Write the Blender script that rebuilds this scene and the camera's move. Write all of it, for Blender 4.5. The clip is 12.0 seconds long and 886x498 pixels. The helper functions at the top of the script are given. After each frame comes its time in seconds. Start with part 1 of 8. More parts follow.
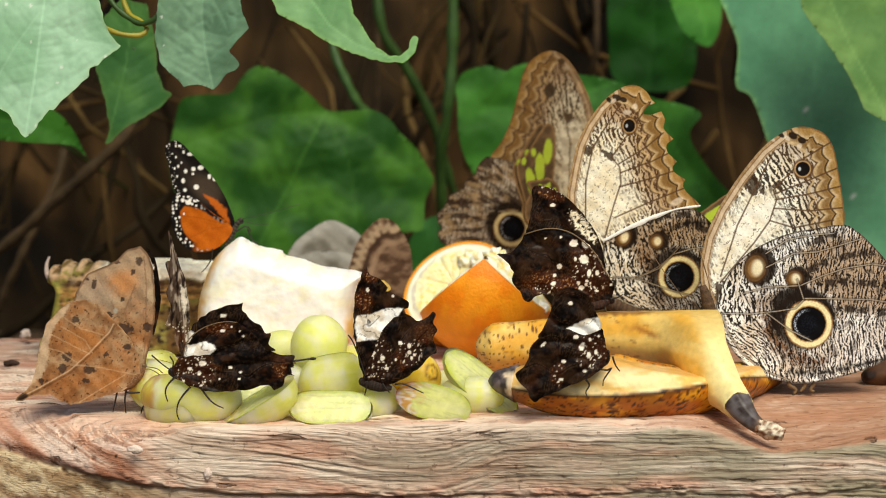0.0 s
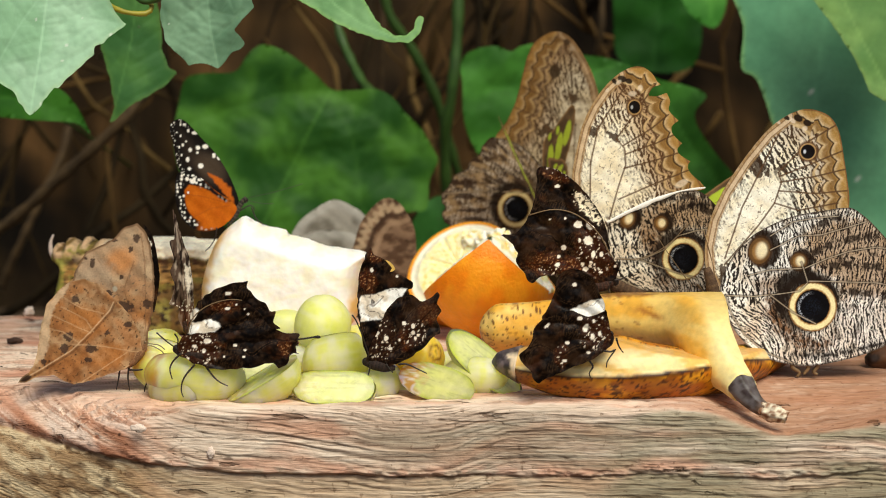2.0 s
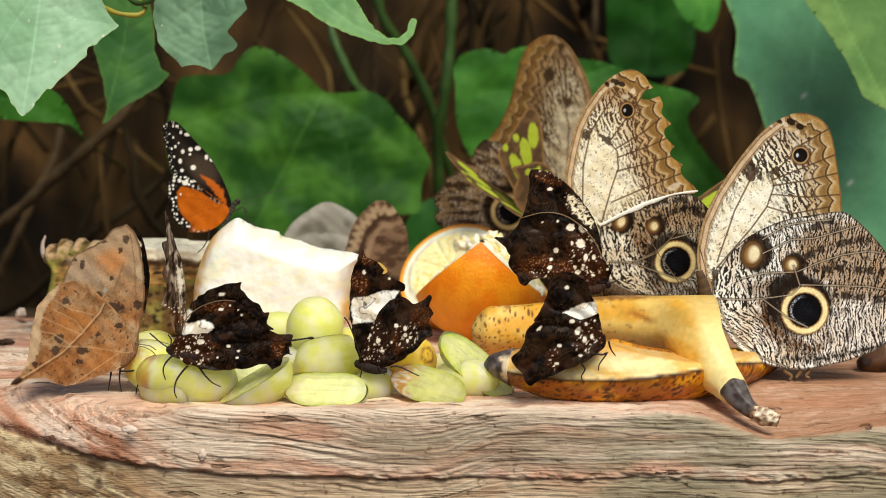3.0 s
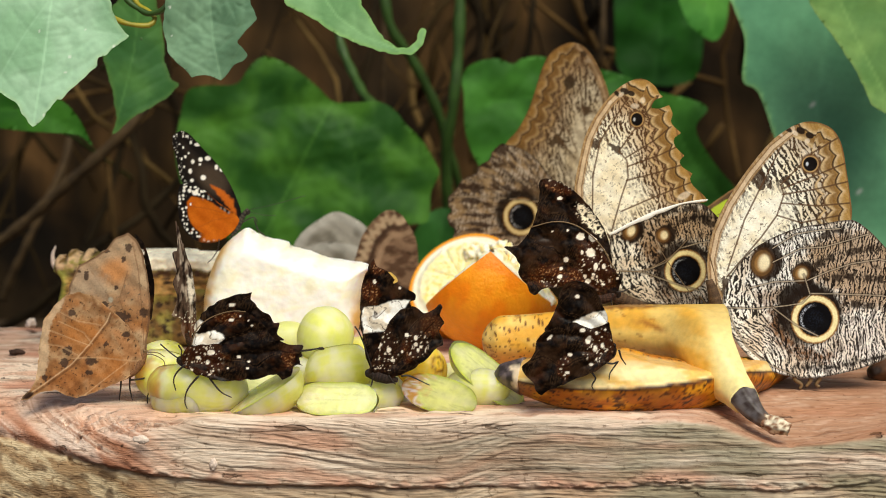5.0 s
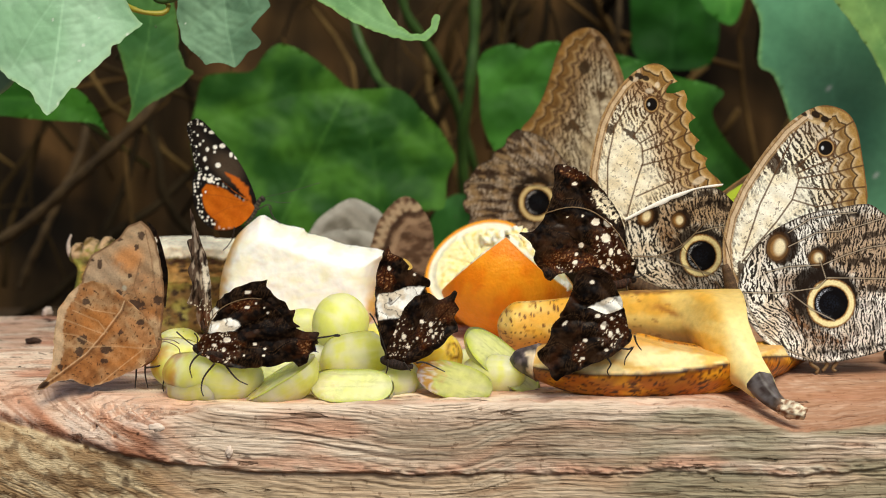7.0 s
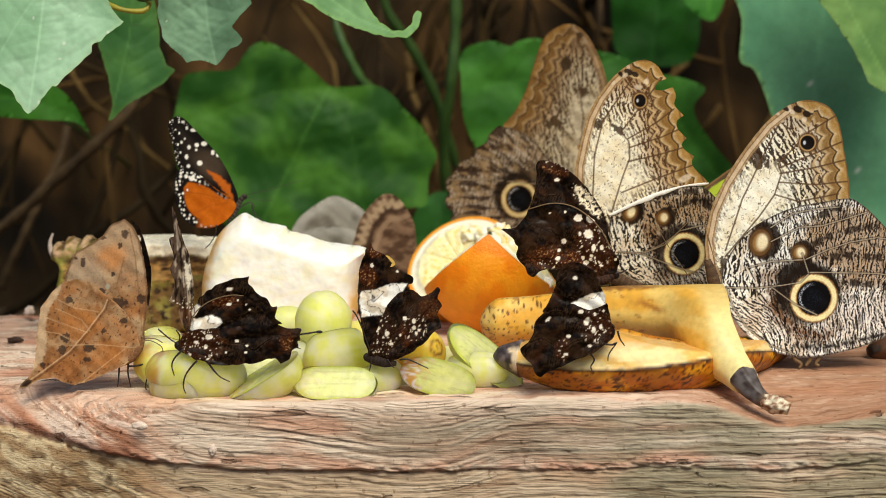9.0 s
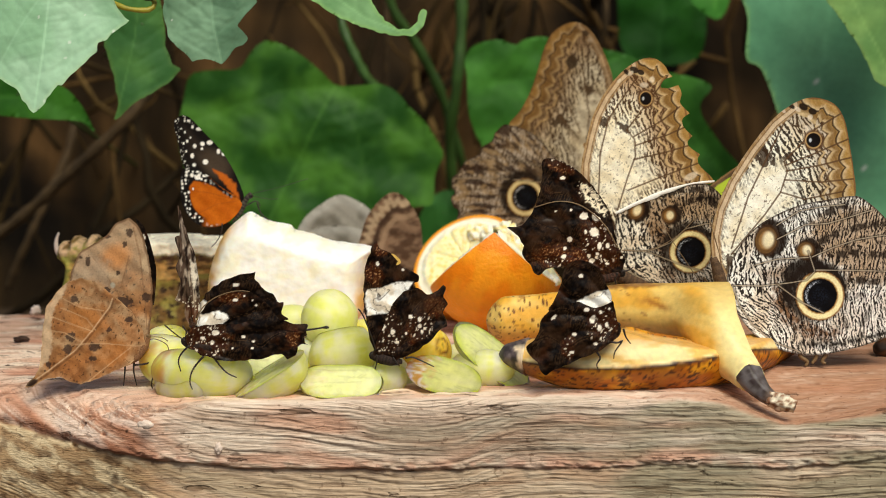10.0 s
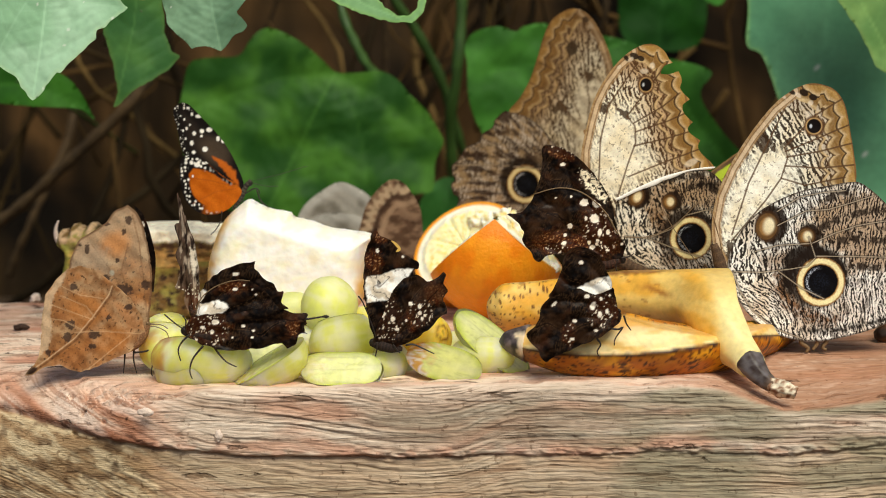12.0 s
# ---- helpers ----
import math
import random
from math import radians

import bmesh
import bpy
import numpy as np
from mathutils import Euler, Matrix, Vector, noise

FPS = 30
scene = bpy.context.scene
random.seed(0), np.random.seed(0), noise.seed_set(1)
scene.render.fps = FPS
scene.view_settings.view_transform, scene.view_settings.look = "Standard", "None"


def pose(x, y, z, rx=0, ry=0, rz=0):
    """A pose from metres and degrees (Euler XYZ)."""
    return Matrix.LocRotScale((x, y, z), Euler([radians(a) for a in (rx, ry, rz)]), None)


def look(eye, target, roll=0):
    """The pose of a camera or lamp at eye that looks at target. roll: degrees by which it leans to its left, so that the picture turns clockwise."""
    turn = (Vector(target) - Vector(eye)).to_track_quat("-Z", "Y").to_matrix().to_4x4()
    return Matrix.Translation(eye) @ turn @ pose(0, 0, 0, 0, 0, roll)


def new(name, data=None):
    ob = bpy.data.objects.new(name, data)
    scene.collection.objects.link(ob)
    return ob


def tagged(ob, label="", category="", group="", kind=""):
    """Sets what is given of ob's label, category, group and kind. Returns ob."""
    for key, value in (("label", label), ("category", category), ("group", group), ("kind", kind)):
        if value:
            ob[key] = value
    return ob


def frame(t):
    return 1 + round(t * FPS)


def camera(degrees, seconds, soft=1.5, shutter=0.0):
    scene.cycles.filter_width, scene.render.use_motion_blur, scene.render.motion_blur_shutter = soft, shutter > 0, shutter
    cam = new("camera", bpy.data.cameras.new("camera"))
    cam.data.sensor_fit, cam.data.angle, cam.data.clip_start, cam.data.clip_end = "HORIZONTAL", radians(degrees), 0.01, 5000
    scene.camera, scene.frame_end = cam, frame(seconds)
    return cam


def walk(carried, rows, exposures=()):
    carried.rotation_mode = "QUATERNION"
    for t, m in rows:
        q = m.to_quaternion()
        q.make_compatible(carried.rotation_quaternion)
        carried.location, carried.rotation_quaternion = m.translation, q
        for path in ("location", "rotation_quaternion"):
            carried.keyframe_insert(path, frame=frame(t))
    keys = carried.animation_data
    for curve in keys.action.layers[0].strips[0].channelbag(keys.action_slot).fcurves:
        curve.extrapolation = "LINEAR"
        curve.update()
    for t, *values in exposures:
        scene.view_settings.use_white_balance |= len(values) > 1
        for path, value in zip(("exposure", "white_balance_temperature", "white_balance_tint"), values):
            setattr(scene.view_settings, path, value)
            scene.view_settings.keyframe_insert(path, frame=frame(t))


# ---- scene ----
# ---------------------------------------------------------------- camera
cam = camera(22, 12.0, soft=0.6, shutter=0.5)
cam.data.dof.use_dof = True
cam.data.dof.focus_distance = 0.882
cam.data.dof.aperture_fstop = 15.0
# seconds, place, tilt, pan, roll: a hand-held telephoto shot that drifts a little
PATH = [
    (0, 0.00187, -0.85028, 0.15201, 84.026, -0.229, -0.393),
    (0.5, 0.00163, -0.85039, 0.15192, 83.745, -0.408, -0.271),
    (1, 0.00086, -0.85005, 0.15250, 83.493, -0.327, -0.206),
    (1.5, 0.00049, -0.84991, 0.15271, 83.452, -0.175, -0.165),
    (2, 0.00131, -0.84990, 0.15259, 83.496, -0.156, -0.048),
    (2.5, 0.00150, -0.84980, 0.15266, 83.542, -0.236, 0.065),
    (3, 0.00127, -0.84968, 0.15238, 83.570, -0.351, 0.157),
    (5, -0.00036, -0.85042, 0.15205, 83.832, -0.198, 0.028),
    (5.5, 0.00000, -0.85000, 0.15200, 83.700, 0.000, 0.000),
    (6, 0.00090, -0.84959, 0.15150, 83.566, 0.339, -0.115),
    (6.5, 0.00203, -0.84947, 0.15187, 83.429, 0.449, -0.231),
    (7, 0.00183, -0.84949, 0.15211, 83.479, 0.319, -0.359),
    (7.5, 0.00170, -0.84897, 0.15130, 83.494, -0.020, -0.370),
    (9.5, 0.00129, -0.84865, 0.15108, 83.437, -0.085, -0.673),
    (10, 0.00213, -0.84840, 0.15046, 83.448, 0.046, -0.727),
    (10.5, 0.00228, -0.84807, 0.15016, 83.417, 0.084, -0.770),
    (11, 0.00339, -0.84812, 0.14998, 83.331, 0.037, -0.892),
    (11.5, 0.00259, -0.84738, 0.14996, 83.199, -0.012, -0.878),
    (12, 0.00260, -0.84700, 0.14991, 83.143, 0.082, -0.849),
]
walk(cam, [(t, pose(x, y, z, rx, 0, rz) @ pose(0, 0, 0, 0, 0, roll)) for t, x, y, z, rx, rz, roll in PATH], [(0, 0.0), (5.5, 0.0), (7.5, -0.04), (12, -0.06)])

# ---------------------------------------------------------------- light
SUN_EL, SUN_AZ = 51.0, 160.0
world = bpy.data.worlds.new("sky")
scene.world = world
world.use_nodes = True
wn = world.node_tree.nodes
sky = wn.new("ShaderNodeTexSky")
sky.sky_type, sky.sun_disc = "NISHITA", False
sky.sun_elevation, sky.sun_rotation = radians(SUN_EL), radians(SUN_AZ)
sky.air_density, sky.dust_density, sky.ozone_density = 1.0, 3.0, 0.6
world.node_tree.links.new(sky.outputs[0], wn["Background"].inputs[0])
wn["Background"].inputs[1].default_value = 0.085
sun = new("sun", bpy.data.lights.new("sun", "SUN"))
sun.data.energy, sun.data.angle, sun.data.color = 3.1, radians(32), (1.0, 0.96, 0.79)
az = radians(SUN_AZ)
sun.matrix_world = look((0, 0, 0), (-math.sin(az) * math.cos(radians(SUN_EL)), -math.cos(az) * math.cos(radians(SUN_EL)), -math.sin(radians(SUN_EL))))


# ---------------------------------------------------------------- numeric helpers
def C(r, g, b):
    """Linear colour from 0-255 values."""
    v = np.array([r, g, b]) / 255.0
    return np.where(v < 0.04045, v / 12.92, ((v + 0.055) / 1.055) ** 2.4)


def sstep(a, b, x):
    t = np.clip((x - a) / (b - a), 0, 1)
    return t * t * (3 - 2 * t)


def mix(base, colour, mask):
    return base + (colour - base) * np.asarray(mask)[:, None]


def _hash(i, j, seed):
    h = (i * 374761393 + j * 668265263 + seed * 1442695041) & 0xFFFFFFFF
    h = ((h ^ (h >> 13)) * 1274126177) & 0xFFFFFFFF
    return ((h ^ (h >> 16)) & 0xFFFF) / 65535.0


def vnoise(x, y, seed=0):
    """Smooth gradient noise, about 0 to 1."""
    i, j = np.floor(x).astype(np.int64), np.floor(y).astype(np.int64)
    fx, fy = x - i, y - j
    sx, sy = fx ** 3 * (fx * (fx * 6 - 15) + 10), fy ** 3 * (fy * (fy * 6 - 15) + 10)

    def corner(di, dj):
        a = _hash(i + di, j + dj, seed) * 2 * np.pi
        return np.cos(a) * (fx - di) + np.sin(a) * (fy - dj)

    top = corner(0, 0) + (corner(1, 0) - corner(0, 0)) * sx
    low = corner(0, 1) + (corner(1, 1) - corner(0, 1)) * sx
    return np.clip(0.5 + 0.85 * (top + (low - top) * sy), 0, 1)


def fbm(x, y, octaves=3, seed=0):
    s, a, n = 0.0, 0.5, 0.0
    for o in range(octaves):
        cs, sn = math.cos(0.6 + 1.1 * o) * 2 ** o, math.sin(0.6 + 1.1 * o) * 2 ** o
        s = s + a * vnoise(x * cs - y * sn + 17.3 * o, x * sn + y * cs - 9.1 * o, seed + o)
        n += a
        a *= 0.5
    return s / n


def ell(u, v, spot):
    """1 on the rim of an ellipse (cx, cy, rx, ry[, turn])."""
    du, dv = u - spot[0], v - spot[1]
    if len(spot) > 4:
        a = radians(spot[4])
        du, dv = du * math.cos(a) + dv * math.sin(a), -du * math.sin(a) + dv * math.cos(a)
    return np.hypot(du / spot[2], dv / spot[3])


def line_dist(u, v, pts):
    best = np.full(u.shape, 1e9)
    for (ax, ay), (bx, by) in zip(pts[:-1], pts[1:]):
        dx, dy = bx - ax, by - ay
        t = np.clip(((u - ax) * dx + (v - ay) * dy) / (dx * dx + dy * dy + 1e-9), 0, 1)
        best = np.minimum(best, np.hypot(u - ax - t * dx, v - ay - t * dy))
    return best


def inside(u, v, pts):
    res = np.zeros(u.shape, bool)
    for (ax, ay), (bx, by) in zip(pts, pts[1:] + pts[:1]):
        if ay != by:
            res ^= ((ay > v) != (by > v)) & (u < (bx - ax) * (v - ay) / (by - ay) + ax)
    return res


def region(u, v, pts, soft=0.6, rough=1.0, seed=5):
    """Soft mask of a polygon with a ragged edge."""
    w = rough * (fbm(u * 0.6, v * 0.6, 2, seed) - 0.5) * 2
    d = line_dist(u, v, pts + pts[:1])
    d = np.where(inside(u, v, pts), d, -d) + w
    return sstep(-soft, soft, d)


def cells(u, v, size, seed=0, keep=1.0, small=0.25, big=0.45):
    """Mask of scattered round spots."""
    gx, gy = u / size, v / size
    i0, j0 = np.floor(gx).astype(np.int64), np.floor(gy).astype(np.int64)
    out = np.zeros(u.shape)
    for di in (-1, 0, 1):
        for dj in (-1, 0, 1):
            i, j = i0 + di, j0 + dj
            cx, cy = i + 0.2 + 0.6 * _hash(i, j, seed), j + 0.2 + 0.6 * _hash(i, j, seed + 1)
            r = small + (big - small) * _hash(i, j, seed + 2)
            d = np.hypot(gx - cx, (gy - cy) * 0.85)
            out = np.maximum(out, np.where(_hash(i, j, seed + 3) < keep, sstep(r, r * 0.7, d), 0))
    return out


def curve(pts, n=6, closed=True):
    """Catmull-Rom through the points; a doubled point makes a corner."""
    p = np.array(pts, float)
    k = len(p)
    out = []
    for i in range(k if closed else k - 1):
        ids = [(i - 1) % k, i, (i + 1) % k, (i + 2) % k] if closed else [max(i - 1, 0), i, i + 1, min(i + 2, k - 1)]
        a, b, c, d = p[ids]
        if np.allclose(b, c):
            continue
        if np.allclose(a, b):
            a = b - (c - b) * 0.3
        if np.allclose(c, d):
            d = c + (c - b) * 0.3
        for t in np.arange(n) / n:
            out.append(0.5 * ((2 * b) + (c - a) * t + (2 * a - 5 * b + 4 * c - d) * t * t + (3 * b - a - 3 * c + d) * t ** 3))
    if not closed:
        out.append(p[-1])
    return [tuple(q) for q in out]


def ragged(pts, amp, seed):
    """Outline with extra uneven points (mm), as on worn wing edges."""
    rnd = random.Random(seed)
    out = []
    for (ax, ay), (bx, by) in zip(pts, pts[1:] + pts[:1]):
        out.append((ax, ay))
        ln = math.hypot(bx - ax, by - ay)
        k = int(ln / 1.7)
        for i in range(1, k):
            g = rnd.uniform(-amp, amp)
            out.append((ax + (bx - ax) * i / k - (by - ay) / ln * g, ay + (by - ay) * i / k + (bx - ax) / ln * g))
    return out


# ---------------------------------------------------------------- mesh helpers
def np_mesh(name, verts, faces, colours=None, smooth=True):
    me = bpy.data.meshes.new(name)
    verts, faces = np.asarray(verts, np.float32), np.asarray(faces, np.int32)
    n, m, k = len(verts), len(faces), faces.shape[1]
    me.vertices.add(n)
    me.vertices.foreach_set("co", verts.ravel())
    me.loops.add(m * k)
    me.loops.foreach_set("vertex_index", faces.ravel())
    me.polygons.add(m)
    me.polygons.foreach_set("loop_start", np.arange(0, m * k, k, dtype=np.int32))
    me.update(calc_edges=True)
    me.validate()
    if colours is not None:
        at = me.color_attributes.new("col", "FLOAT_COLOR", "POINT")
        c = np.ones((n, 4), np.float32)
        c[:, :3] = np.clip(colours, 0, 1)
        at.data.foreach_set("color", c.ravel())
    if smooth:
        me.shade_smooth()
    return me


def sheet(name, outline, cell, paint=None, bulge=None, y=0.0, n=6, margin=None):
    """A thin sheet in its own x-z plane (outline in mm), coloured point by point by paint(u, v, edge distance)."""
    pts = curve(outline, n)
    lo, hi = np.min(pts, 0) - cell, np.max(pts, 0) + cell
    us, vs = np.arange(lo[0], hi[0] + cell, cell), np.arange(lo[1], hi[1] + cell, cell)
    U, V = np.meshgrid(us, vs)
    u, v = U.ravel(), V.ravel()
    best, nu, nv = np.full(u.shape, 1e9), u.copy(), v.copy()
    for (ax, ay), (bx, by) in zip(pts, pts[1:] + pts[:1]):
        dx, dy = bx - ax, by - ay
        t = np.clip(((u - ax) * dx + (v - ay) * dy) / (dx * dx + dy * dy + 1e-12), 0, 1)
        qu, qv = ax + t * dx, ay + t * dy
        d = (u - qu) ** 2 + (v - qv) ** 2
        k = d < best
        best[k], nu[k], nv[k] = d[k], qu[k], qv[k]
    ins = inside(u, v, pts)
    dist = np.where(ins, 1, -1) * np.sqrt(best)
    core = (dist > 0.12 * cell).reshape(U.shape)
    snap = dist < 0.30 * cell
    u, v = np.where(snap, nu, u), np.where(snap, nv, v)
    dist = np.where(snap, 0, np.maximum(dist, 0))
    idx = np.arange(u.size).reshape(U.shape)
    q = core[:-1, :-1] | core[1:, :-1] | core[:-1, 1:] | core[1:, 1:]
    faces = np.stack([idx[:-1, :-1][q], idx[:-1, 1:][q], idx[1:, 1:][q], idx[1:, :-1][q]], 1)
    used, inv = np.unique(faces, return_inverse=True)
    faces = inv.reshape(faces.shape)
    u, v, dist = u[used], v[used], dist[used]
    col = paint(u, v, dist) if paint else None
    w = bulge(u, v, dist) if bulge else np.zeros(u.shape)
    verts = np.stack([u, w + y, v], 1) / 1000
    return np_mesh(name, verts, faces, col)


def tube(name, pts, radii, seg=8, colours=None, squash=None, caps=True):
    """A tube along points (metres). squash(angle, s) scales the radius."""
    p = [Vector(q) for q in pts]
    k = len(p)
    tang = [(p[min(i + 1, k - 1)] - p[max(i - 1, 0)]).normalized() for i in range(k)]
    ref = Vector((0, 0, 1)) if abs(tang[0].z) < 0.9 else Vector((1, 0, 0))
    side = tang[0].cross(ref).normalized()
    verts, faces = [], []
    for i in range(k):
        side = (side - tang[i] * side.dot(tang[i])).normalized()
        up = side.cross(tang[i]).normalized()
        r = radii[i] if hasattr(radii, "__len__") else radii
        for j in range(seg):
            a = 2 * math.pi * j / seg
            rr = r * (squash(a, i / (k - 1)) if squash else 1)
            verts.append(p[i] + (side * math.cos(a) + up * math.sin(a)) * rr)
    for i in range(k - 1):
        for j in range(seg):
            a, b = i * seg + j, i * seg + (j + 1) % seg
            faces.append((a, a + seg, b + seg, b))
    if caps:
        verts += [p[0] - tang[0] * 0.0001, p[-1] + tang[-1] * 0.0001]
        e = k * seg
        for j in range(seg):
            faces.append((e, j, (j + 1) % seg, e))
            faces.append((e + 1, (k - 1) * seg + (j + 1) % seg, (k - 1) * seg + j, e + 1))
    me = bpy.data.meshes.new(name)
    me.from_pydata([tuple(q) for q in verts], [], [f if len(set(f)) == 4 else tuple(dict.fromkeys(f)) for f in faces])
    me.shade_smooth()
    return me


def resample(pts, n):
    p = np.array(curve(pts, 8, closed=False))
    s = np.r_[0, np.cumsum(np.linalg.norm(np.diff(p, axis=0), axis=1))]
    t = np.linspace(0, s[-1], n)
    return np.stack([np.interp(t, s, p[:, i]) for i in range(p.shape[1])], 1)


def part(name, me, material, parent, label="", m=None):
    """One mesh object under a thing or a part."""
    ob = new(name, me)
    me.name = name
    if material and not me.materials:
        me.materials.append(material)
    if parent:
        ob.parent = parent
    if m is not None:
        ob.matrix_basis = m
    return tagged(ob, label)


def thing(name, m, label, category, group="", kind=""):
    ob = new(name)
    ob.empty_display_size = 0.01
    ob.matrix_basis = m
    return tagged(ob, label, category, group, kind)


def solid(name, me, material, label, category, m=None, group="", kind=""):
    ob = part(name, me, material, None, label, m)
    return tagged(ob, label, category, group, kind)


# ---------------------------------------------------------------- materials
def material(name, colour=None, rough=0.6, spec=0.5, grain=0.0, grain_scale=300.0, bump=0.0, bump_scale=400.0, stretch=(1, 1, 1),
             sss=0.0, sss_scale=0.004, sss_colour=None, trans=0.0, ior=1.45, coat=0.0, sheen=0.0, translucent=0.0):
    """Principled surface; colour None takes the mesh's own colours. grain varies the colour, bump gives fine relief."""
    mat = bpy.data.materials.new(name)
    mat.use_nodes = True
    nt = mat.node_tree
    N, L = nt.nodes, nt.links
    b = N["Principled BSDF"]
    b.inputs["Roughness"].default_value = rough
    b.inputs["Specular IOR Level"].default_value = spec
    b.inputs["Subsurface Weight"].default_value = sss
    b.inputs["Subsurface Scale"].default_value = sss_scale
    b.inputs["Subsurface Radius"].default_value = sss_colour or (1.0, 0.8, 0.4)
    b.inputs["Transmission Weight"].default_value = trans
    b.inputs["IOR"].default_value = ior
    b.inputs["Coat Weight"].default_value = coat
    b.inputs["Sheen Weight"].default_value = sheen
    tc = N.new("ShaderNodeTexCoord")
    mp = N.new("ShaderNodeMapping")
    mp.inputs["Scale"].default_value = stretch
    L.new(tc.outputs["Object"], mp.inputs["Vector"])
    if colour is None:
        src = N.new("ShaderNodeVertexColor")
        src.layer_name = "col"
        out = src.outputs["Color"]
    else:
        src = N.new("ShaderNodeRGB")
        src.outputs[0].default_value = (*colour, 1)
        out = src.outputs[0]
    if grain:
        nz = N.new("ShaderNodeTexNoise")
        nz.inputs["Scale"].default_value, nz.inputs["Detail"].default_value = grain_scale, 5.0
        L.new(mp.outputs[0], nz.inputs["Vector"])
        rng = N.new("ShaderNodeMapRange")
        rng.inputs["From Min"].default_value, rng.inputs["From Max"].default_value = 0.3, 0.7
        rng.inputs["To Min"].default_value, rng.inputs["To Max"].default_value = 1 - grain, 1 + grain
        L.new(nz.outputs["Fac"], rng.inputs["Value"])
        mul = N.new("ShaderNodeVectorMath")
        mul.operation = "SCALE"
        L.new(out, mul.inputs[0])
        L.new(rng.outputs[0], mul.inputs["Scale"])
        out = mul.outputs[0]
    L.new(out, b.inputs["Base Color"])
    if bump:
        n2 = N.new("ShaderNodeTexNoise")
        n2.inputs["Scale"].default_value, n2.inputs["Detail"].default_value = bump_scale, 4.0
        L.new(mp.outputs[0], n2.inputs["Vector"])
        bp = N.new("ShaderNodeBump")
        bp.inputs["Strength"].default_value, bp.inputs["Distance"].default_value = bump, 0.001
        L.new(n2.outputs["Fac"], bp.inputs["Height"])
        L.new(bp.outputs[0], b.inputs["Normal"])
    if translucent:
        tr = N.new("ShaderNodeBsdfTranslucent")
        L.new(out, tr.inputs["Color"])
        ms = N.new("ShaderNodeMixShader")
        ms.inputs[0].default_value = translucent
        L.new(b.outputs[0], ms.inputs[1])
        L.new(tr.outputs[0], ms.inputs[2])
        L.new(ms.outputs[0], N["Material Output"].inputs["Surface"])
    return mat


M_WING = material("wing_scales", rough=0.6, spec=0.08, grain=0.12, grain_scale=1500, bump=0.12, bump_scale=1800)
M_DARKWING = material("dark_wing_scales", rough=0.34, spec=0.12, grain=0.12, grain_scale=1200, bump=0.18, bump_scale=650)
M_BODY = material("insect_body", rough=0.7, spec=0.3, grain=0.3, grain_scale=1500, bump=0.6, bump_scale=2500)
M_BLACKBODY = material("black_chitin", tuple(C(28, 22, 18)), rough=0.45, grain=0.3, grain_scale=2000, bump=0.3, bump_scale=2500)
M_LEG = material("leg_chitin", tuple(C(40, 30, 24)), rough=0.5, grain=0.2, grain_scale=1500)
M_TANLEG = material("tan_leg_chitin", tuple(C(120, 96, 66)), rough=0.55, grain=0.2, grain_scale=1500)
M_LEAF = material("leaf_surface", rough=0.6, spec=0.22, grain=0.06, grain_scale=260, bump=0.12, bump_scale=420, translucent=0.12)


def wood_material():
    """Weathered wood: the mesh's own tints, darkened along long grain lines, with cracks and fine fibre."""
    mat = material("weathered_wood", rough=0.8, spec=0.2)
    N, L = mat.node_tree.nodes, mat.node_tree.links
    b, col, tc = N["Principled BSDF"], N["Color Attribute"], N["Texture Coordinate"]

    def layer(scale, detail, lo, hi, distortion=0.0):
        mp, nz, rng = N.new("ShaderNodeMapping"), N.new("ShaderNodeTexNoise"), N.new("ShaderNodeMapRange")
        mp.inputs["Scale"].default_value = scale
        nz.inputs["Scale"].default_value, nz.inputs["Detail"].default_value, nz.inputs["Distortion"].default_value = 1.0, detail, distortion
        rng.inputs["From Min"].default_value, rng.inputs["From Max"].default_value = lo, hi
        L.new(tc.outputs["Object"], mp.inputs["Vector"])
        L.new(mp.outputs[0], nz.inputs["Vector"])
        L.new(nz.outputs["Fac"], rng.inputs["Value"])
        return rng.outputs[0]

    grain = layer((20, 150, 380), 6, 0.43, 0.33, 0.5)
    fibre = layer((70, 700, 1700), 4, 0.35, 0.65)
    speck = layer((420, 420, 420), 3, 0.36, 0.29)
    crack = layer((34, 60, 130), 8, 0.335, 0.315, 0.3)
    out = col.outputs["Color"]
    for fac, tint, amount in ((fibre, (0.80, 0.73, 0.68), 0.85), (grain, (0.48, 0.38, 0.31), 0.62), (speck, (0.30, 0.22, 0.17), 0.6), (crack, (0.24, 0.17, 0.12), 0.7)):
        m, k = N.new("ShaderNodeMix"), N.new("ShaderNodeMath")
        m.data_type, m.blend_type = "RGBA", "MULTIPLY"
        k.operation = "MULTIPLY"
        k.inputs[1].default_value = amount
        L.new(fac, k.inputs[0])
        L.new(k.outputs[0], m.inputs["Factor"])
        L.new(out, m.inputs["A"])
        m.inputs["B"].default_value = (*tint, 1)
        out = m.outputs["Result"]
    L.new(out, b.inputs["Base Color"])
    last = None
    for fac, strength, dist in ((fibre, 0.35, -0.0006), (grain, 0.45, -0.0010), (crack, 0.9, -0.0015)):
        bp = N.new("ShaderNodeBump")
        bp.inputs["Strength"].default_value, bp.inputs["Distance"].default_value = strength, dist
        L.new(fac, bp.inputs["Height"])
        if last:
            L.new(last, bp.inputs["Normal"])
        last = bp.outputs[0]
    L.new(last, b.inputs["Normal"])
    return mat


